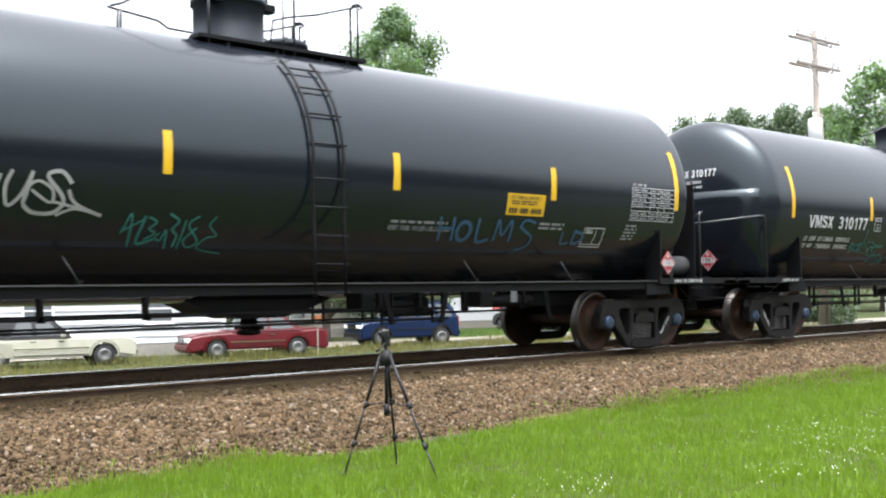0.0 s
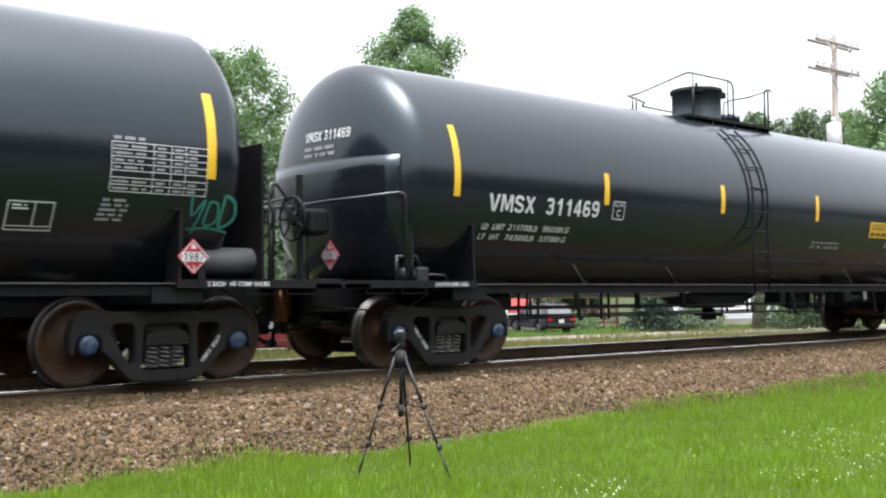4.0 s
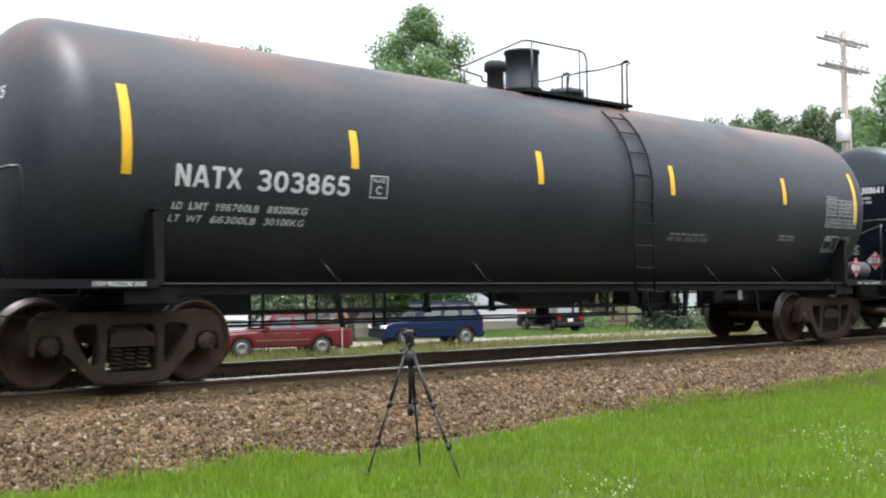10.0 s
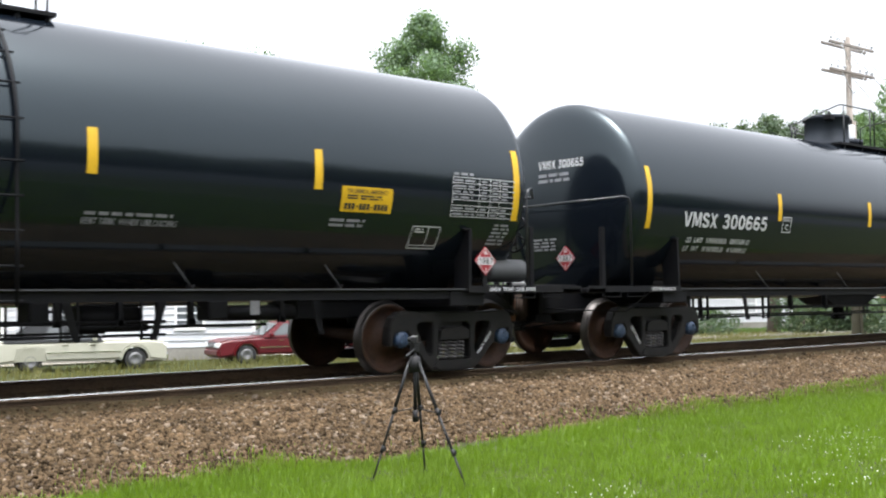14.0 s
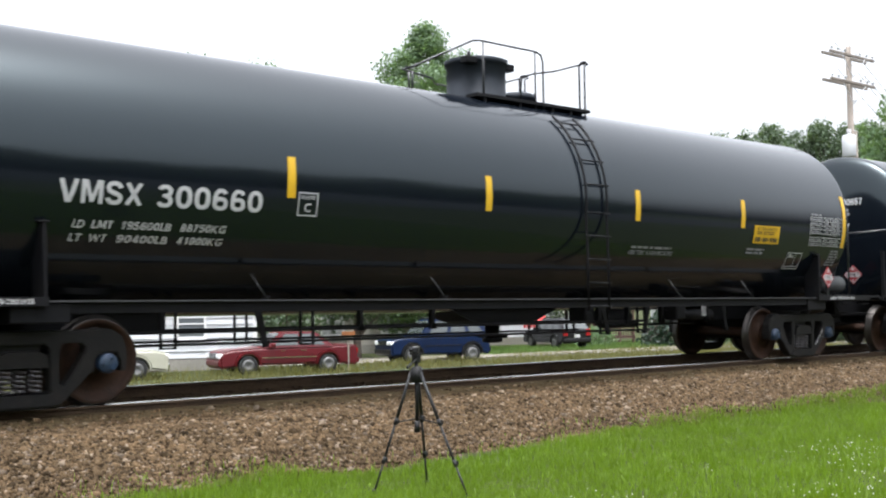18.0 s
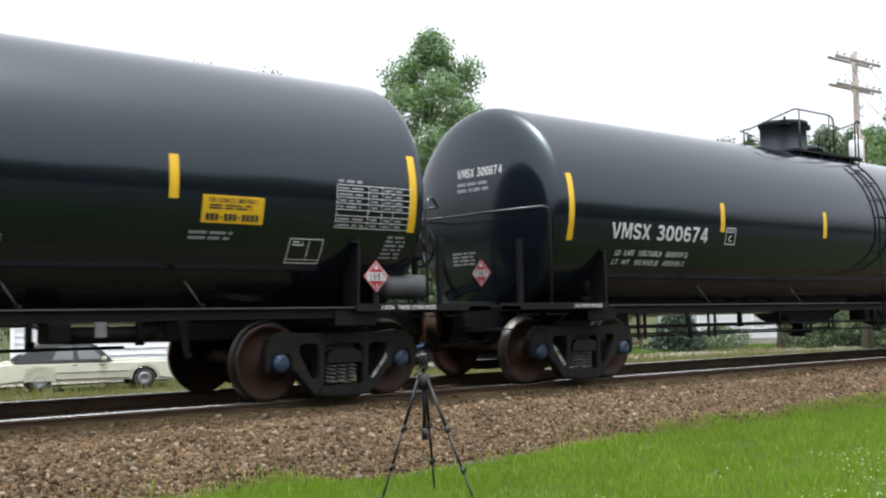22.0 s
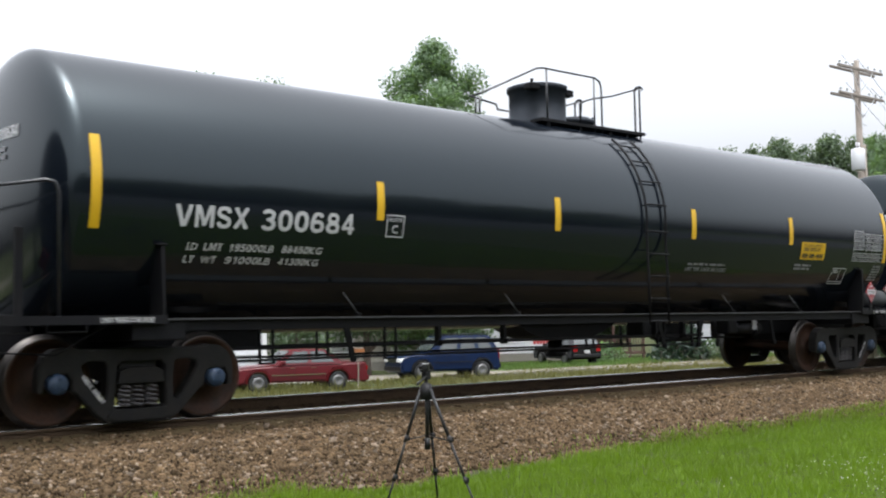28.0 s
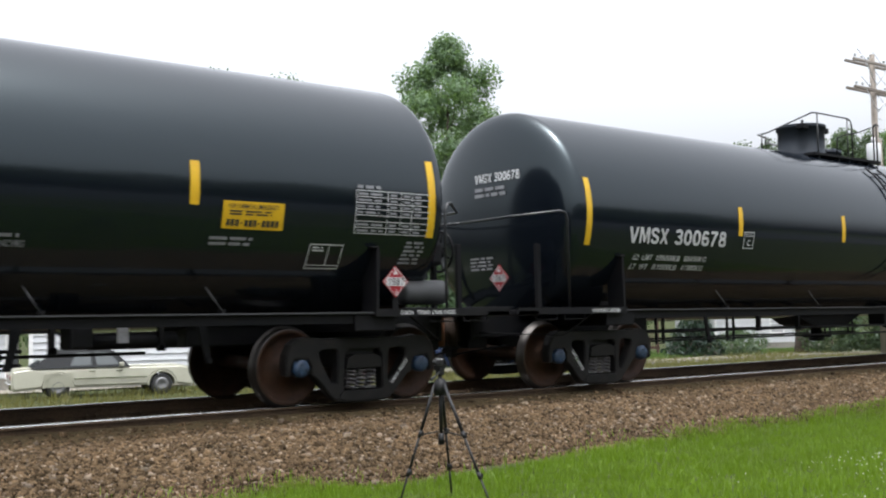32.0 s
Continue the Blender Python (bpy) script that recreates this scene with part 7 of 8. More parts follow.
def make_house(name, label, origin, turn, w, depth, eave, ridge, wall, windows, gable_front=True, board=0.2, vent=False):
    """A small house whose front faces -y in its own frame; ridge runs back from the front when gable_front."""
    h = thing(name, label, "house", pose(*origin, 0, 0, turn))
    bm = bmesh.new()
    if gable_front:
        outline = [(-w / 2, 0), (w / 2, 0), (w / 2, eave), (0, ridge), (-w / 2, eave)]
        prism(bm, outline, 0.0, depth)
    else:
        box(bm, -w / 2, w / 2, 0, depth, 0, eave)
        a = [bm.verts.new(p) for p in ((-w / 2, 0, eave), (-w / 2, depth, eave), (-w / 2, depth / 2, ridge))]
        b = [bm.verts.new(p) for p in ((w / 2, 0, eave), (w / 2, depth, eave), (w / 2, depth / 2, ridge))]
        bm.faces.new(a)
        bm.faces.new(b)
    part("wall", bm, M[wall], h)
    holder = h.children[0]
    if gable_front:
        cut = lambda z: (-w / 2, w / 2) if z < eave else (-w / 2 * (ridge - z) / (ridge - eave), w / 2 * (ridge - z) / (ridge - eave))
        clapboards(holder, 0, 0, 0.45, ridge - 0.1, 0.0, M[wall], board, cut)
    else:
        clapboards(holder, -w / 2, w / 2, 0.45, eave, 0.0, M[wall], board)
    bm = bmesh.new()
    box(bm, -w / 2 - 0.01, w / 2 + 0.01, -0.03, depth, -0.3, 0.44)
    part("foundation", bm, M["concrete"], h)
    bm = bmesh.new()
    o = 0.3
    if gable_front:
        sl = (ridge - eave) / (w / 2)
        for s in (-1, 1):
            prism(bm, [(0, ridge + 0.06), (s * (w / 2 + o), eave - o * sl + 0.06), (s * (w / 2 + o), eave - o * sl + 0.18), (0, ridge + 0.18)], -o, depth + o)
    else:
        sl = (ridge - eave) / (depth / 2)
        for s in (0, 1):
            y_e = -o if s == 0 else depth + o
            v = [bm.verts.new(p) for p in ((-w / 2 - o, y_e, eave - o * sl + 0.05), (w / 2 + o, y_e, eave - o * sl + 0.05), (w / 2 + o, depth / 2, ridge + 0.05), (-w / 2 - o, depth / 2, ridge + 0.05))]
            f = bm.faces.new(v)
            r = bmesh.ops.extrude_face_region(bm, geom=[f])
            for e in r["geom"]:
                if isinstance(e, bmesh.types.BMVert):
                    e.co.z += 0.12
        bmesh.ops.recalc_face_normals(bm, faces=bm.faces[:])
    part("roof", bm, M["roof"], h, "grey asphalt shingle roof")
    bm = bmesh.new()
    for s in (-1, 1):
        box(bm, s * w / 2 - 0.07, s * w / 2 + 0.07, -0.05, 0.08, 0.42, eave)
        if gable_front:
            prism(bm, [(0, ridge - 0.12), (s * (w / 2 + o), eave - o * sl - 0.12), (s * (w / 2 + o), eave - o * sl + 0.058), (0, ridge + 0.058)], -o, -o + 0.04)
    part("trim", bm, M["trim"], h, "white corner boards")
    for x, z, ww, hh in windows:
        make_window(h, x, z, ww, hh, 0.0, True, not vent)
    if vent:
        bm = bmesh.new()
        prism(bm, [(-0.13, ridge - 0.58), (0.13, ridge - 0.58), (0.13, ridge - 0.4), (0.07, ridge - 0.31), (-0.07, ridge - 0.31), (-0.13, ridge - 0.4)], -0.06, -0.02)
        part("gable_vent", bm, M["window"], h, "dark louvred gable vent")
    return h


make_house("white_house", "white clapboard house with a gable and a grey roof", (17.99, 25.96, FAR_Z), -22, 8.6, 9.0, 3.15, 6.1, "siding",
               [(-0.2, 4.14, 0.6, 1.26), (0.54, 4.14, 0.6, 1.26), (-2.1, 1.2, 0.9, 1.0), (2.0, 1.2, 0.9, 1.0)], True, 0.24, True)
make_house("white_garage", "low white clapboard side building", (9.0, 30.0, FAR_Z), -22, 9.5, 7.0, 2.6, 4.6, "siding", [(-1.6, 1.3, 0.8, 0.8), (2.0, 1.3, 0.8, 0.8)], False, 0.24)
make_house("beige_house", "beige clapboard house behind the parked cars", (31.8, 33.5, FAR_Z), -20, 9.5, 8.0, 2.8, 5.0, "beige", [(-1.4, 1.0, 1.0, 1.3), (0.0, 1.0, 1.0, 1.3), (3.0, 1.1, 0.9, 1.1)], False)
make_house("white_shop", "low white building with a red awning", (47.5, 37.2, FAR_Z), -24, 11, 8.0, 3.0, 4.6, "siding", [(2.5, 1.1, 0.9, 1.2)], False)
make_house("white_cottage", "white clapboard cottage behind a large tree", (61.8, 31.0, FAR_Z), -30, 7.0, 7.0, 2.7, 4.6, "siding", [(0.6, 1.1, 0.8, 1.1)], True)

def make_awning():
    a = thing("red_awning", "red cloth awning on the front of the white building", "awning", pose(46.7, 34.9, FAR_Z + 1.35, 0, 0, -24))
    bm = bmesh.new()
    for k in range(8):
        x = -0.75 + k * 0.19
        v = [bm.verts.new(p) for p in ((x, 0, 0.75), (x + 0.19, 0, 0.75), (x + 0.19, -0.75, -0.1), (x, -0.75, -0.1), (x + 0.02, -0.76, -0.34), (x + 0.17, -0.76, -0.34))]
        bm.faces.new((v[0], v[3], v[2], v[1]))
        bm.faces.new((v[3], v[4], v[5], v[2]))
    part("cloth", bm, M["red_cloth"], a)
    bm = bmesh.new()
    for x in (-0.75, 0.77):
        tube(bm, (x, 0, 0.0), (x, -0.74, -0.1), 0.015, 6)
    part("bracket", bm, M["grey_metal"], a)


make_awning()


def make_porch():
    p = thing("wooden_porch", "brown wooden porch with a lattice railing", "porch", pose(49.0, 31.6, FAR_Z, 0, 0, -22))
    bm = bmesh.new()
    box(bm, -2.2, 2.2, 0, 1.8, 0.35, 0.5)
    part("deck", bm, M["brown_wood"], p)
    for x in (-2.1, -1.0, 0.2, 1.2, 2.1):
        bm = bmesh.new()
        box(bm, x - 0.06, x + 0.06, 0, 0.12, 0.0, 2.5 if x in (-2.1, 0.2, 2.1) else 1.4)
        part("post", bm, M["brown_wood"], p)
    proto = None
    for k in range(26):
        x = -2.05 + k * 0.16
        if proto is None:
            bm = bmesh.new()
            box(bm, -0.025, 0.025, 0.03, 0.07, 0.5, 1.35)
            proto = part("baluster", bm, M["brown_wood"], p)
            proto.matrix_basis = pose(x, 0, 0)
        else:
            share("baluster", proto.data, p, pose(x, 0, 0))
    bm = bmesh.new()
    box(bm, -2.15, 2.15, 0, 0.1, 1.35, 1.42)
    box(bm, -2.3, 2.3, -0.2, 1.9, 2.5, 2.6)
    part("rail", bm, M["brown_wood"], p)


make_porch()


# ---------------------------------------------------------------- road
def make_road():
    bm = bmesh.new()
    pts = [(-60, 27.0), (-20, 27.0), (22, 25.4), (31, 22.6), (44, 21.3), (60, 20.2), (120, 17.0), (120, 20.5), (64, 23.6), (57, 25.2), (46, 25.6), (38, 26.0), (32, 27.5), (20, 31.5), (-60, 33)]
    vs = [bm.verts.new((x, y, FAR_Z + 0.045)) for x, y in pts]
    f = bm.faces.new(vs)
    bmesh.ops.triangulate(bm, faces=[f])
    YARD_THINGS.append(tagged(link_bm("road", bm, M["gravel"]), "pale gravel road beyond the track", "road", kind="structure"))
    # broken concrete kerb slabs along its near edge
    kerb = thing("kerb", "pale broken concrete kerb along the road", "kerb", kind="structure")
    rng = random.Random(2)
    for k in range(26):
        a = Vector((30 + k * 1.25, 22.8 - 0.098 * (k * 1.25) + 0.0004 * (k * 1.25) ** 2, FAR_Z))
        b2 = bmesh.new()
        box(b2, -0.6, 0.6, -0.1, 0.1, -0.1, 0.14 + rng.uniform(-0.03, 0.02), bevel=0.02)
        s = part("kerb_slab", b2, M["concrete"], kerb)
        s.matrix_basis = pose(a.x, a.y, a.z, 0, rng.uniform(-1, 1), -5 + rng.uniform(-2, 2))


make_road()


# ---------------------------------------------------------------- parked vehicles
def wheel_part(parent, x, y, r, w, cover):
    s = -1 if y < 0 else 1
    bm = bmesh.new()
    lathe(bm, [(-w / 2, r * 0.62), (-w / 2, r * 0.93), (-w / 2 + 0.03, r), (w / 2 - 0.03, r), (w / 2, r * 0.93), (w / 2, r * 0.62)], (x, y - s * w / 2, r), (0, 1, 0), 28)
    t = part("wheel", bm, M["tyre"], parent, "black tyre")
    bm = bmesh.new()
    lathe(bm, [(0, 0), (0.0, r * 0.2), (-0.02 * 1, r * 0.3), (-0.035, r * 0.5), (-0.01, r * 0.63), (0.03, r * 0.65)], (x, y - 0.0 * s, r), (0, -s, 0), 24)
    part("hubcap", bm, M[cover], t, "silver wheel cover")


def make_vehicle(name, label, m, length, width, height, wb, front_oh, wr, sill, belt, hood, deck, roof_pts, paint, roof_paint, trunk=True, cover="hubcap", plate_bars=True, stripe=None, rails=False):
    """A car that faces -x in its own frame, its front bumper at x = 0; roof_pts are the glasshouse's four corners in x."""
    car = thing(name, label, "car", m, "parked cars")
    fx, rx = front_oh, front_oh + wb
    low = sill
    ar = wr + 0.07
    def arc(cx):
        return [(cx - math.cos(math.pi * k / 8) * ar, max(low, wr + math.sin(math.pi * k / 8) * ar - 0.0)) for k in range(9)]
    a, b, c, d = roof_pts
    outline = [(0.02, low + 0.08), (0.10, low)] + arc(fx) + arc(rx) + [(length - 0.1, low), (length - 0.02, low + 0.1)]
    if trunk:
        upper = [(length, deck - 0.16), (length - 0.06, deck - 0.03), (length - 0.2, deck), (d + 0.02, belt + 0.02), (a, belt), (0.42, hood), (0.1, hood - 0.07), (0.0, hood - 0.2)]
    else:
        upper = [(length, belt - 0.1), (length - 0.03, belt), (d, belt + 0.01), (a, belt), (0.35, hood), (0.08, hood - 0.08), (0.0, hood - 0.25)]
    bm = bmesh.new()
    prism(bm, outline + upper, -width / 2, width / 2)
    # tumblehome and plan taper
    for v in bm.verts:
        v.co.y *= 1 - 0.07 * (v.co.z - low) / (belt - low)
    bmesh.ops.bevel(bm, geom=[e for e in bm.edges if abs(e.verts[0].co.y - e.verts[1].co.y) < 0.12 and e.calc_face_angle(0) > 0.9], offset=0.07, segments=3, affect="EDGES")
    part("body", bm, M[paint], car, smooth=False)
    # glasshouse
    bm = bmesh.new()
    wt, wb2 = width / 2 * 0.74, width / 2 * 0.93
    q = {}
    for s in (-1, 1):
        for key, x, z, y in (("a", a, belt - 0.02, wb2), ("b", b, height, wt), ("c", c, height, wt), ("d", d, belt - 0.02, wb2)):
            q[key, s] = bm.verts.new((x, s * y, z))
    fs = [bm.faces.new([q[k, s] for s in (-1, 1) for k in (ks if s < 0 else ks[::-1])]) for ks in (("a", "b"), ("b", "c"), ("c", "d"))]
    for s in (-1, 1):
        bm.faces.new([q[k, s] for k in ("a", "b", "c", "d")])
    bmesh.ops.recalc_face_normals(bm, faces=bm.faces[:])
    bmesh.ops.bevel(bm, geom=bm.edges[:], offset=0.05, segments=2, affect="EDGES")
    part("roof", bm, M[roof_paint], car)
    # windows: side panes, windscreen, rear screen
    def pane(nm, pts, label):
        b3 = bmesh.new()
        b3.faces.new([b3.verts.new(p) for p in pts])
        part(nm, b3, M["car_glass"], car, label)
    def side_pt(x, k, s, off=0.012):
        y = wb2 + (wt - wb2) * k + off
        return (x, s * y, belt - 0.02 + (height - belt + 0.02) * k)
    def on_front(k):
        return a + (b - a) * k
    def on_back(k):
        return d + (c - d) * k
    cuts = [0.06, 0.5, 0.94] if name != "coupe" else [0.04, 0.36, 0.66]
    if not trunk:
        cuts = [0.05, 0.38, 0.68, 0.95]
    for s in (-1, 1):
        for i in range(len(cuts) - 1):
            p = []
            for kk, u in ((0.14, cuts[i]), (0.86, cuts[i]), (0.86, cuts[i + 1]), (0.14, cuts[i + 1])):
                x0, x1 = on_front(kk) + 0.06, on_back(kk) - 0.06
                g = 0.03
                uu = u + (g if u == cuts[i] else -g)
                p.append(side_pt(x0 + (x1 - x0) * uu, kk, s))
            pane("side_window", p, "dark side window")
    for (x0, x1), nm in (((a, b), "windscreen"), ((d, c), "rear_window")):
        n_off = -0.012 if nm == "windscreen" else 0.012
        pts = []
        for kk, s in ((0.1, -1), (0.1, 1), (0.9, 1), (0.9, -1)):
            y = (wb2 + (wt - wb2) * kk) * 0.86
            pts.append((x0 + (x1 - x0) * kk + n_off * 1.5, s * y, belt - 0.02 + (height - belt + 0.02) * kk + 0.012))
        pane(nm, pts, "tinted glass")
    # bumpers, lamps, mirrors, trim line
    for x, nm in ((-0.04, "front_bumper"), (length - 0.04, "rear_bumper")):
        bm = bmesh.new()
        box(bm, x, x + 0.1, -width / 2 * 0.9, width / 2 * 0.9, low + 0.08, low + 0.26, bevel=0.03)
        part(nm, bm, M["chrome"] if name == "coupe" else (M[paint] if trunk else M["plastic"]), car)
    for s in (-1, 1):
        bm = bmesh.new()
        y = s * width / 2 * 0.68
        box(bm, -0.02, 0.16, y - 0.2, y + 0.2, hood - 0.27, hood - 0.12, bevel=0.02)
        part("headlight", bm, M["lamp_lens"], car, "clear headlamp")
        bm = bmesh.new()
        y = s * width / 2 * 0.74
        z = deck - 0.3 if trunk else belt - 0.3
        box(bm, length - 0.12, length + 0.012, y - 0.13, y + 0.13, z, z + (0.16 if trunk else 0.36), bevel=0.015)
        part("tail_light", bm, M["tail_lens"], car, "red tail lamp")
        bm = bmesh.new()
        y = s * (width / 2 * 0.98)
        box(bm, a + 0.22, a + 0.36, min(y, y + s * 0.16), max(y, y + s * 0.16), belt + 0.0, belt + 0.13, bevel=0.03)
        part("mirror", bm, M[paint], car)
        bm = bmesh.new()
        y = s * (width / 2 - 0.004)
        box(bm, fx + ar + 0.05, rx - ar - 0.05, min(y, y + s * 0.018), max(y, y + s * 0.018), (low + belt) / 2 - 0.02, (low + belt) / 2 + 0.015)
        part("side_moulding", bm, M["chrome"] if trunk else M["plastic"], car)
        for dx in (0.42, 0.68):
            bm = bmesh.new()
            x = fx + wb * dx
            box(bm, x - 0.09, x + 0.09, min(y, y + s * 0.035), max(y, y + s * 0.035), belt - 0.14, belt - 0.11)
            part("door_handle", bm, M["chrome"] if trunk else M["plastic"], car)
        if rails:
            bm = bmesh.new()
            tube(bm, (b + 0.1, s * wt * 0.85, height + 0.05), (c - 0.2, s * wt * 0.85, height + 0.05), 0.018, 8)
            for x in (b + 0.15, c - 0.25):
                tube(bm, (x, s * wt * 0.85, height - 0.02), (x, s * wt * 0.85, height + 0.05), 0.018, 8)
            part("roof_rail", bm, M["plastic"], car)
    bm = bmesh.new()
    box(bm, -0.015, 0.02, -width * 0.26, width * 0.26, hood - 0.28, hood - 0.1)
    for k in range(4):
        box(bm, -0.03, -0.012, -width * 0.26, width * 0.26, hood - 0.27 + k * 0.045, hood - 0.255 + k * 0.045, 1)
    part("grille", bm, [M["plastic"], M["chrome"]], car)
    bm = bmesh.new()
    x = length + 0.014
    box(bm, x, x + 0.01, -0.16, 0.16, low + 0.3, low + 0.46)
    part("number_plate", bm, M["white_mark"], car, "blank pale plate")
    for x in (fx, rx):
        for s in (-1, 1):
            bm = bmesh.new()
            n = 12
            ya, yb = s * (width / 2 - 0.06), s * (width / 2 + 0.012)
            rings = [[bm.verts.new((x - math.cos(math.pi * k / n) * q, yy, wr + math.sin(math.pi * k / n) * q)) for k in range(n + 1)] for q, yy in ((ar - 0.01, ya), (ar - 0.01, yb), (ar + 0.045, yb), (ar + 0.05, ya))]
            for ra, rb in zip(rings, rings[1:]):
                for k in range(n):
                    bm.faces.new((ra[k], ra[k + 1], rb[k + 1], rb[k]))
            bmesh.ops.recalc_face_normals(bm, faces=bm.faces[:])
            part("wheel_arch", bm, M[paint] if trunk else M["plastic"], car)
            if name == "coupe" and x == rx:
                # skirt over the upper half of the rear wheel
                bm = bmesh.new()
                y = s * (width / 2 - 0.01)
                box(bm, x - ar, x + ar, min(y, y + s * 0.012), max(y, y + s * 0.012), wr + 0.02, wr + ar + 0.02)
                part("wheel_skirt", bm, M[paint], car)
            wheel_part(car, x, s * (width / 2 - 0.03), wr, 0.2, cover)
    return car


def vehicle_pose(x, y, heading, mid):
    """Heading: the way the nose points, degrees from +x; the wheelbase's middle stands at x, y."""
    a = heading + 180
    return pose(x, y, FAR_Z - 0.02, 0, 0, a) @ Matrix.Translation((-mid, 0, 0))


make_vehicle("sedan", "dark red four-door sedan parked in the grass", vehicle_pose(21.2, 21.35, 180 - 15, 2.36), 4.85, 1.86, 1.42, 2.8, 0.96, 0.33, 0.24, 0.92, 0.86, 0.96,
             (1.5, 2.2, 3.35, 4.0), "car_red", "car_red")
make_vehicle("sport_utility", "dark blue compact sport utility parked by the road", vehicle_pose(29.5, 23.2, 180 - 15, 2.15), 4.34, 1.82, 1.74, 2.62, 0.9, 0.36, 0.32, 1.08, 1.02, 1.08,
             (1.25, 1.85, 3.95, 4.36), "car_blue", "car_blue", trunk=False, rails=True)
make_vehicle("coupe", "long cream coupe with a black vinyl roof, parked in weeds", vehicle_pose(14.6, 22.65, -15, 2.6), 5.45, 2.0, 1.47, 3.1, 1.0, 0.34, 0.26, 0.94, 0.94, 0.92,
             (1.95, 2.5, 4.1, 4.9), "car_cream", "vinyl")
make_vehicle("estate_car", "black sport utility parked nose to the houses", vehicle_pose(43.85, 30.1, 72, 2.3), 4.5, 1.78, 1.6, 2.7, 0.92, 0.35, 0.32, 1.0, 0.96, 1.0,
             (1.3, 1.9, 4.0, 4.45), "car_black", "car_black", trunk=False, rails=True)


# ---------------------------------------------------------------- pole, signs, gate, wires
def make_pole():
    p = thing("utility_pole", "weathered wooden utility pole with two cross-arms and a transformer", "utility pole", pose(36.7, 8.75, FAR_Z - 0.1))
    H = 11.2
    bm = bmesh.new()
    tube(bm, (0, 0, 0), (0, 0, H), 0.15, 14, 0, 0.095)
    part("shaft", bm, M["pole"], p)
    for z in (H - 0.35, H - 1.3):
        bm = bmesh.new()
        for dy in (-0.15, 0.15):
            box(bm, -1.45, 1.45, dy - 0.04, dy + 0.04, z - 0.045, z + 0.045, bevel=0.01)
        arm = part("cross_arm", bm, M["pole"], p)
        for x in (-1.35, -0.95, -0.5, 0.5, 0.95, 1.35):
            bm = bmesh.new()
            tube(bm, (x, -0.16, z + 0.06), (x, -0.16, z + 0.14), 0.012, 6)
            lathe(bm, [(0.1, 0.03), (0.12, 0.05), (0.16, 0.045), (0.2, 0.03), (0.21, 0)], (x, -0.16, z), (0, 0, 1), 10)
            part("insulator", bm, M["grey_metal"], arm)
        for s in (-1, 1):
            bm = bmesh.new()
            tube(bm, (s * 0.75, -0.2, z - 0.05), (0, -0.15, z - 0.75), 0.014, 6)
            part("arm_brace", bm, M["grey_metal"], p)
    bm = bmesh.new()
    lathe(bm, [(0, 0), (0, 0.22), (0.02, 0.23), (0.72, 0.23), (0.75, 0.2), (0.78, 0.05), (0.78, 0)], (-0.5, -0.2, H - 3.95), (0, 0, 1), 20)
    for dx in (-0.08, 0.08):
        tube(bm, (-0.5 + dx, -0.2, H - 3.2), (-0.5 + dx, -0.2, H - 2.98), 0.03, 8)
    part("transformer", bm, M["siding"], p, "pale grey cylindrical transformer")
    bm = bmesh.new()
    tube(bm, (0.05, -0.2, 0.3), (0.05, -0.15, H - 3.0), 0.05, 8)
    part("riser_pipe", bm, M["pole"], p)
    bm = bmesh.new()
    for k in range(4):
        tube(bm, (0, -0.1, H - 1.9 - 0.35 * k), (0.28, -0.12, H - 1.95 - 0.35 * k), 0.014, 6)
    part("step_bolt", bm, M["grey_metal"], p)


make_pole()


def make_gate():
    g = thing("crossing_gate", "lowered crossing gate with red and white bands", "crossing gate", pose(41.5, 8.6, FAR_Z, 0, 0, 0))
    bm = bmesh.new()
    tube(bm, (0, 0, 0), (0, 0, 2.6), 0.07, 12)
    box(bm, -0.25, 0.25, -0.2, 0.2, 0.9, 1.7, bevel=0.03)
    part("mast", bm, M["grey_metal"], g)
    proto = {}
    for k in range(9):
        mat = "gate_red" if k % 2 == 0 else "trim"
        m = pose(-0.3 - 0.42 * k, 0.12 * k, 2.03)
        if mat not in proto:
            bm = bmesh.new()
            box(bm, -0.42, 0.0, -0.02, 0.02, -0.09, 0.09)
            proto[mat] = part("arm_band", bm, M[mat], g, "red band" if mat == "gate_red" else "white band")
            proto[mat].matrix_basis = m
        else:
            share("arm_band", proto[mat].data, g, m, "red band" if mat == "gate_red" else "white band")


make_gate()


def make_post_sign():
    s = thing("post_sign", "small faded orange board on a thin post", "sign", pose(23.0, 19.9, FAR_Z, 0, 0, -38))
    bm = bmesh.new()
    box(bm, -0.025, 0.025, -0.02, 0.02, 0, 1.35)
    part("post", bm, M["pole"], s)
    bm = bmesh.new()
    box(bm, -0.23, 0.23, -0.045, -0.025, 1.2, 1.37, bevel=0.005)
    part("board", bm, M["orange"], s)


make_post_sign()


def make_wires():
    for i, (z, dy) in enumerate(((10.1, -1.0), (10.1, 0.0), (9.15, -0.8), (9.15, 0.9))):
        bm = bmesh.new()
        a, b = Vector((36.7 + dy, 8.7, z)), Vector((95 + dy * 3, 30, z + 1.5))
        pts = []
        for k in range(13):
            t = k / 12
            p = a.lerp(b, t)
            p.z -= 4 * 1.1 * t * (1 - t)
            pts.append(p)
        pipe(bm, pts, 0.009, 5)
        YARD_THINGS.append(tagged(link_bm("overhead_wire", bm, M["wire"]), "thin dark overhead wire from the pole", "wire", "overhead wires"))


make_wires()


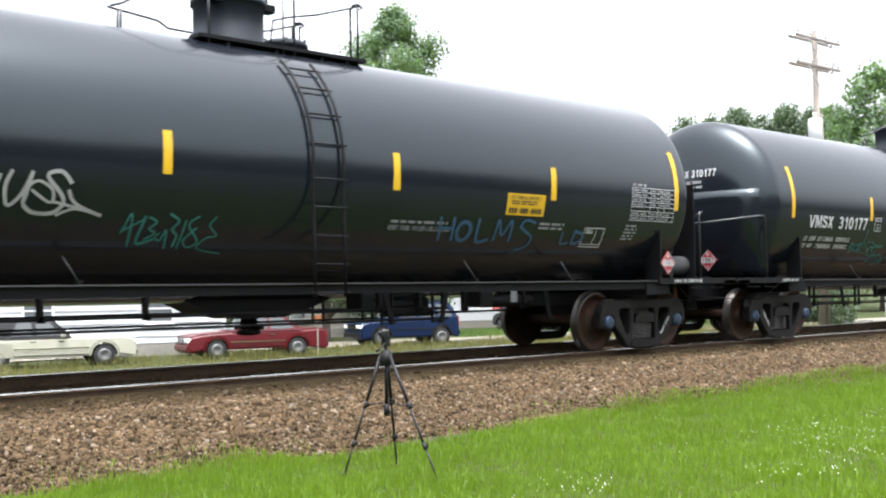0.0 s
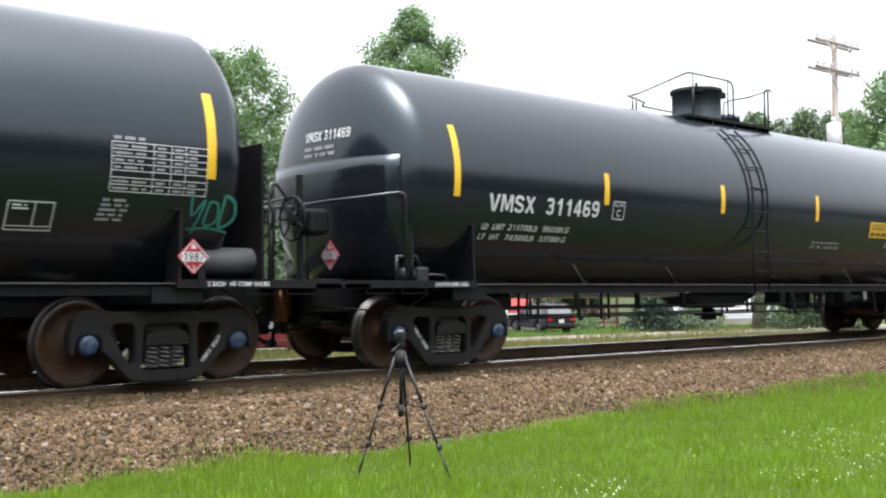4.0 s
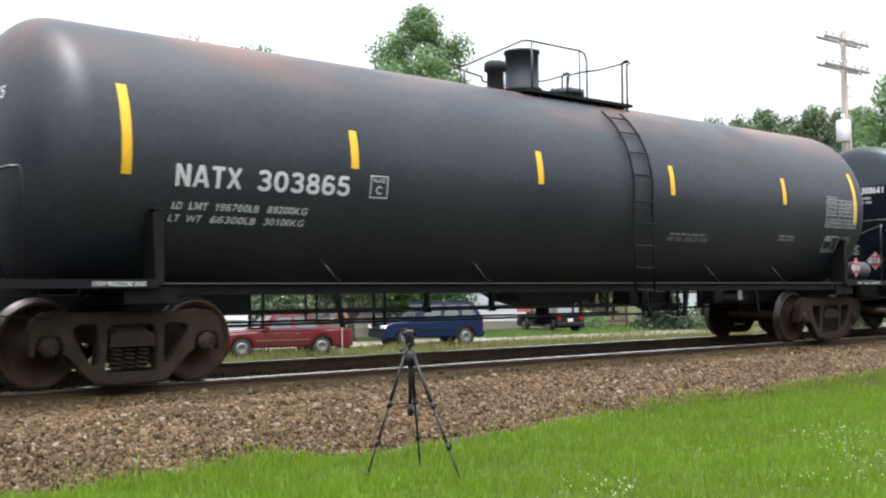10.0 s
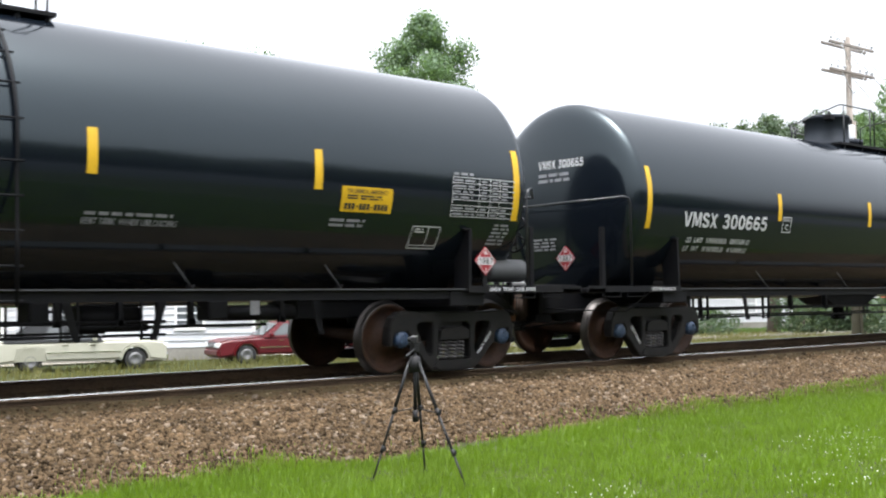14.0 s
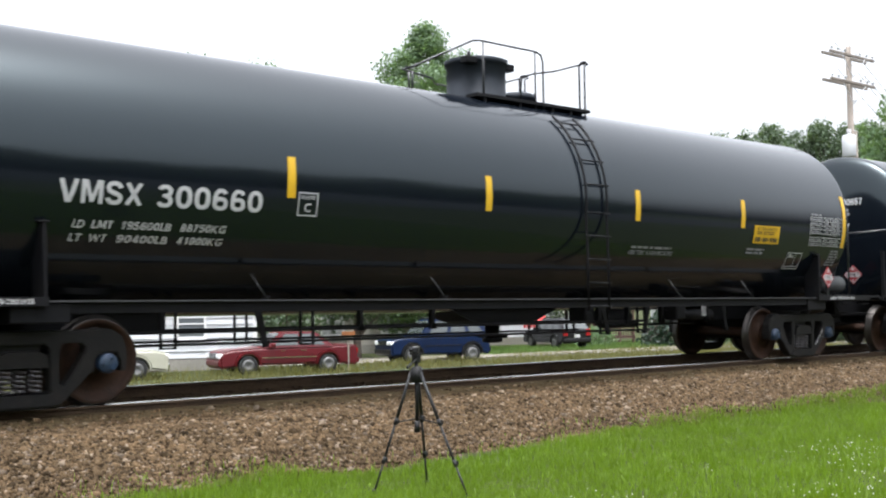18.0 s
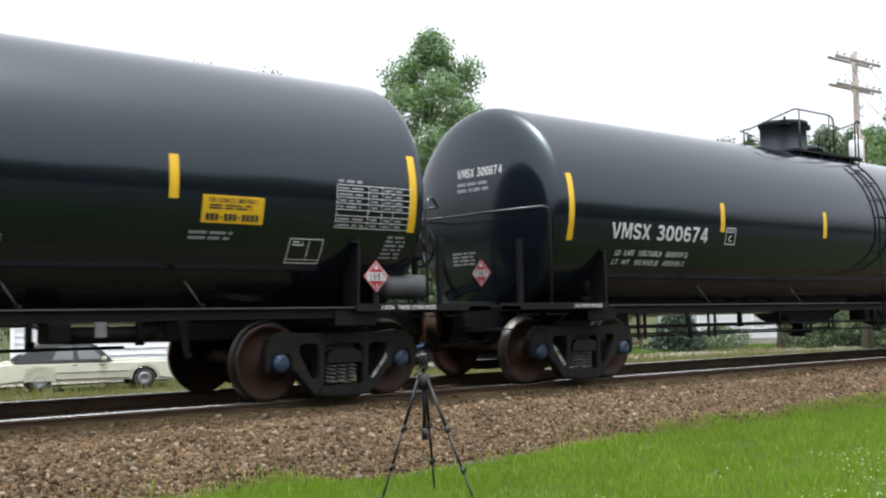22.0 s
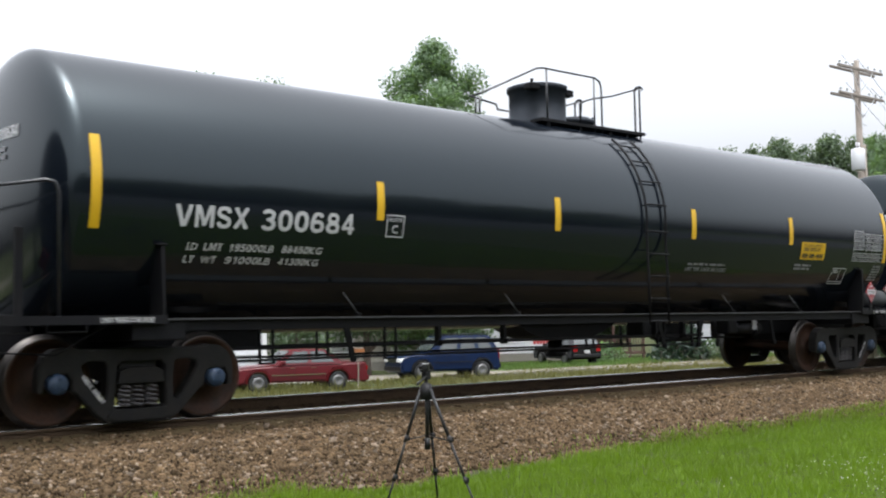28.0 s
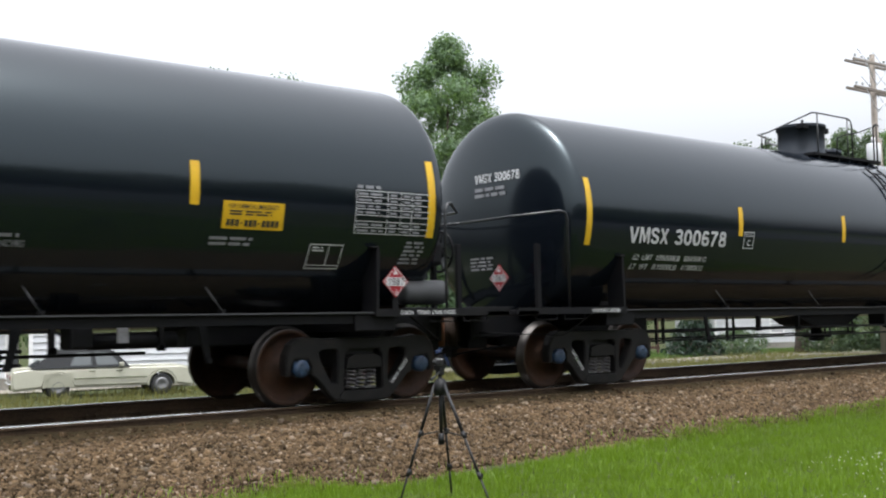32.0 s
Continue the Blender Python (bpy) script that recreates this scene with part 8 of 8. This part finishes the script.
def make_weeds(name, label, mat, seed, n, xs, ys, low, high):
    """Blades of taller grass over a stretch of the yard, in patches."""
    rng = np.random.default_rng(seed)
    x = xs[0] + (xs[1] - xs[0]) * rng.random(n)
    y = ys[0] + (ys[1] - ys[0]) * rng.random(n)
    t = np.array([noise.noise((a * 0.5, b * 0.5, 4)) for a, b in zip(x, y)])
    keep = t > -0.25
    x, y, t = x[keep], y[keep], t[keep]
    n = len(x)
    h = rng.uniform(low, high, n) * (1 + 0.5 * t)
    w = rng.uniform(0.008, 0.02, n)
    a = rng.uniform(0, 6.28, n)
    z = np.array([ground_height(b) for b in y])
    dx, dy = np.cos(a) * w, np.sin(a) * w
    lx, ly = rng.normal(0, 0.25, n) * h, rng.normal(0, 0.25, n) * h
    V = np.stack([np.stack([x - dx, y - dy, z], 1), np.stack([x + dx, y + dy, z], 1), np.stack([x + lx, y + ly, z + h], 1)], 1)
    tagged(sheet(name, V.reshape(-1, 3), np.arange(3 * n).reshape(-1, 3), M[mat]), label, "grass", kind="stuff")


make_weeds("weeds", "dry weeds and grass beyond the track", "weed", 12, 20000, (8, 54), (15.0, 22.7), 0.12, 0.36)
make_weeds("green_weeds", "bright green uncut grass beyond the gravel road", "green_weed", 13, 26000, (36, 62), (25.0, 31.5), 0.08, 0.24)
# the yard and the tripod lie turned by a small angle against the track
YARD = Matrix.Translation(EYE) @ Matrix.Rotation(radians(-1.3), 4, "Z") @ Matrix.Translation(-Vector(EYE))
for ob in YARD_THINGS:
    ob.matrix_basis = YARD @ ob.matrix_basis
# unseen asphalt strip behind the camera, added to grey the tanks' lower reflections
bm = bmesh.new()
box(bm, -300, 300, -40, -15, NEAR_Z - 0.1, NEAR_Z + 0.06)
tagged(link_bm("street", bm, M["asphalt"]), "unseen grey asphalt strip added behind the lawn", "street", kind="structure")
# unseen trees behind the camera, added to set the dark line the tanks mirror
for i in range(17):
    make_tree("hedge_tree", "unseen leafy tree added behind the camera for the tank reflections", -72 + i * 8.5 + (i % 3), -46 - 2.5 * math.sin(i * 1.3), 12.2 + 0.9 * math.sin(i * 2.1), 12.5, 90 + i, 3000, 0.75, "leaf_dark", 0.3, 0.08, group="tree row behind the street")


# ---------------------------------------------------------------- what moves
def motions():
    """The whole train rolls along the near track, its wheels turning with it."""
    marks = [k for k in range(33)]
    steps = [k / 15 for k in range(32 * 15 + 1)]
    for k, style, mark, number, label, car in TRAIN:
        off = PITCH * k + SLACK[k]
        walk(car, [(t, pose(train_x(t) + off, 0, 0)) for t in marks])
        for w in [c for c in car.children if c.name.startswith("wheelset")]:
            x = w.matrix_basis.translation.x
            walk(w, [(t, CANT_M @ pose(x, 0, WHEEL_R, 0, math.degrees(train_x(t) / WHEEL_R), 0)) for t in steps])


motions()
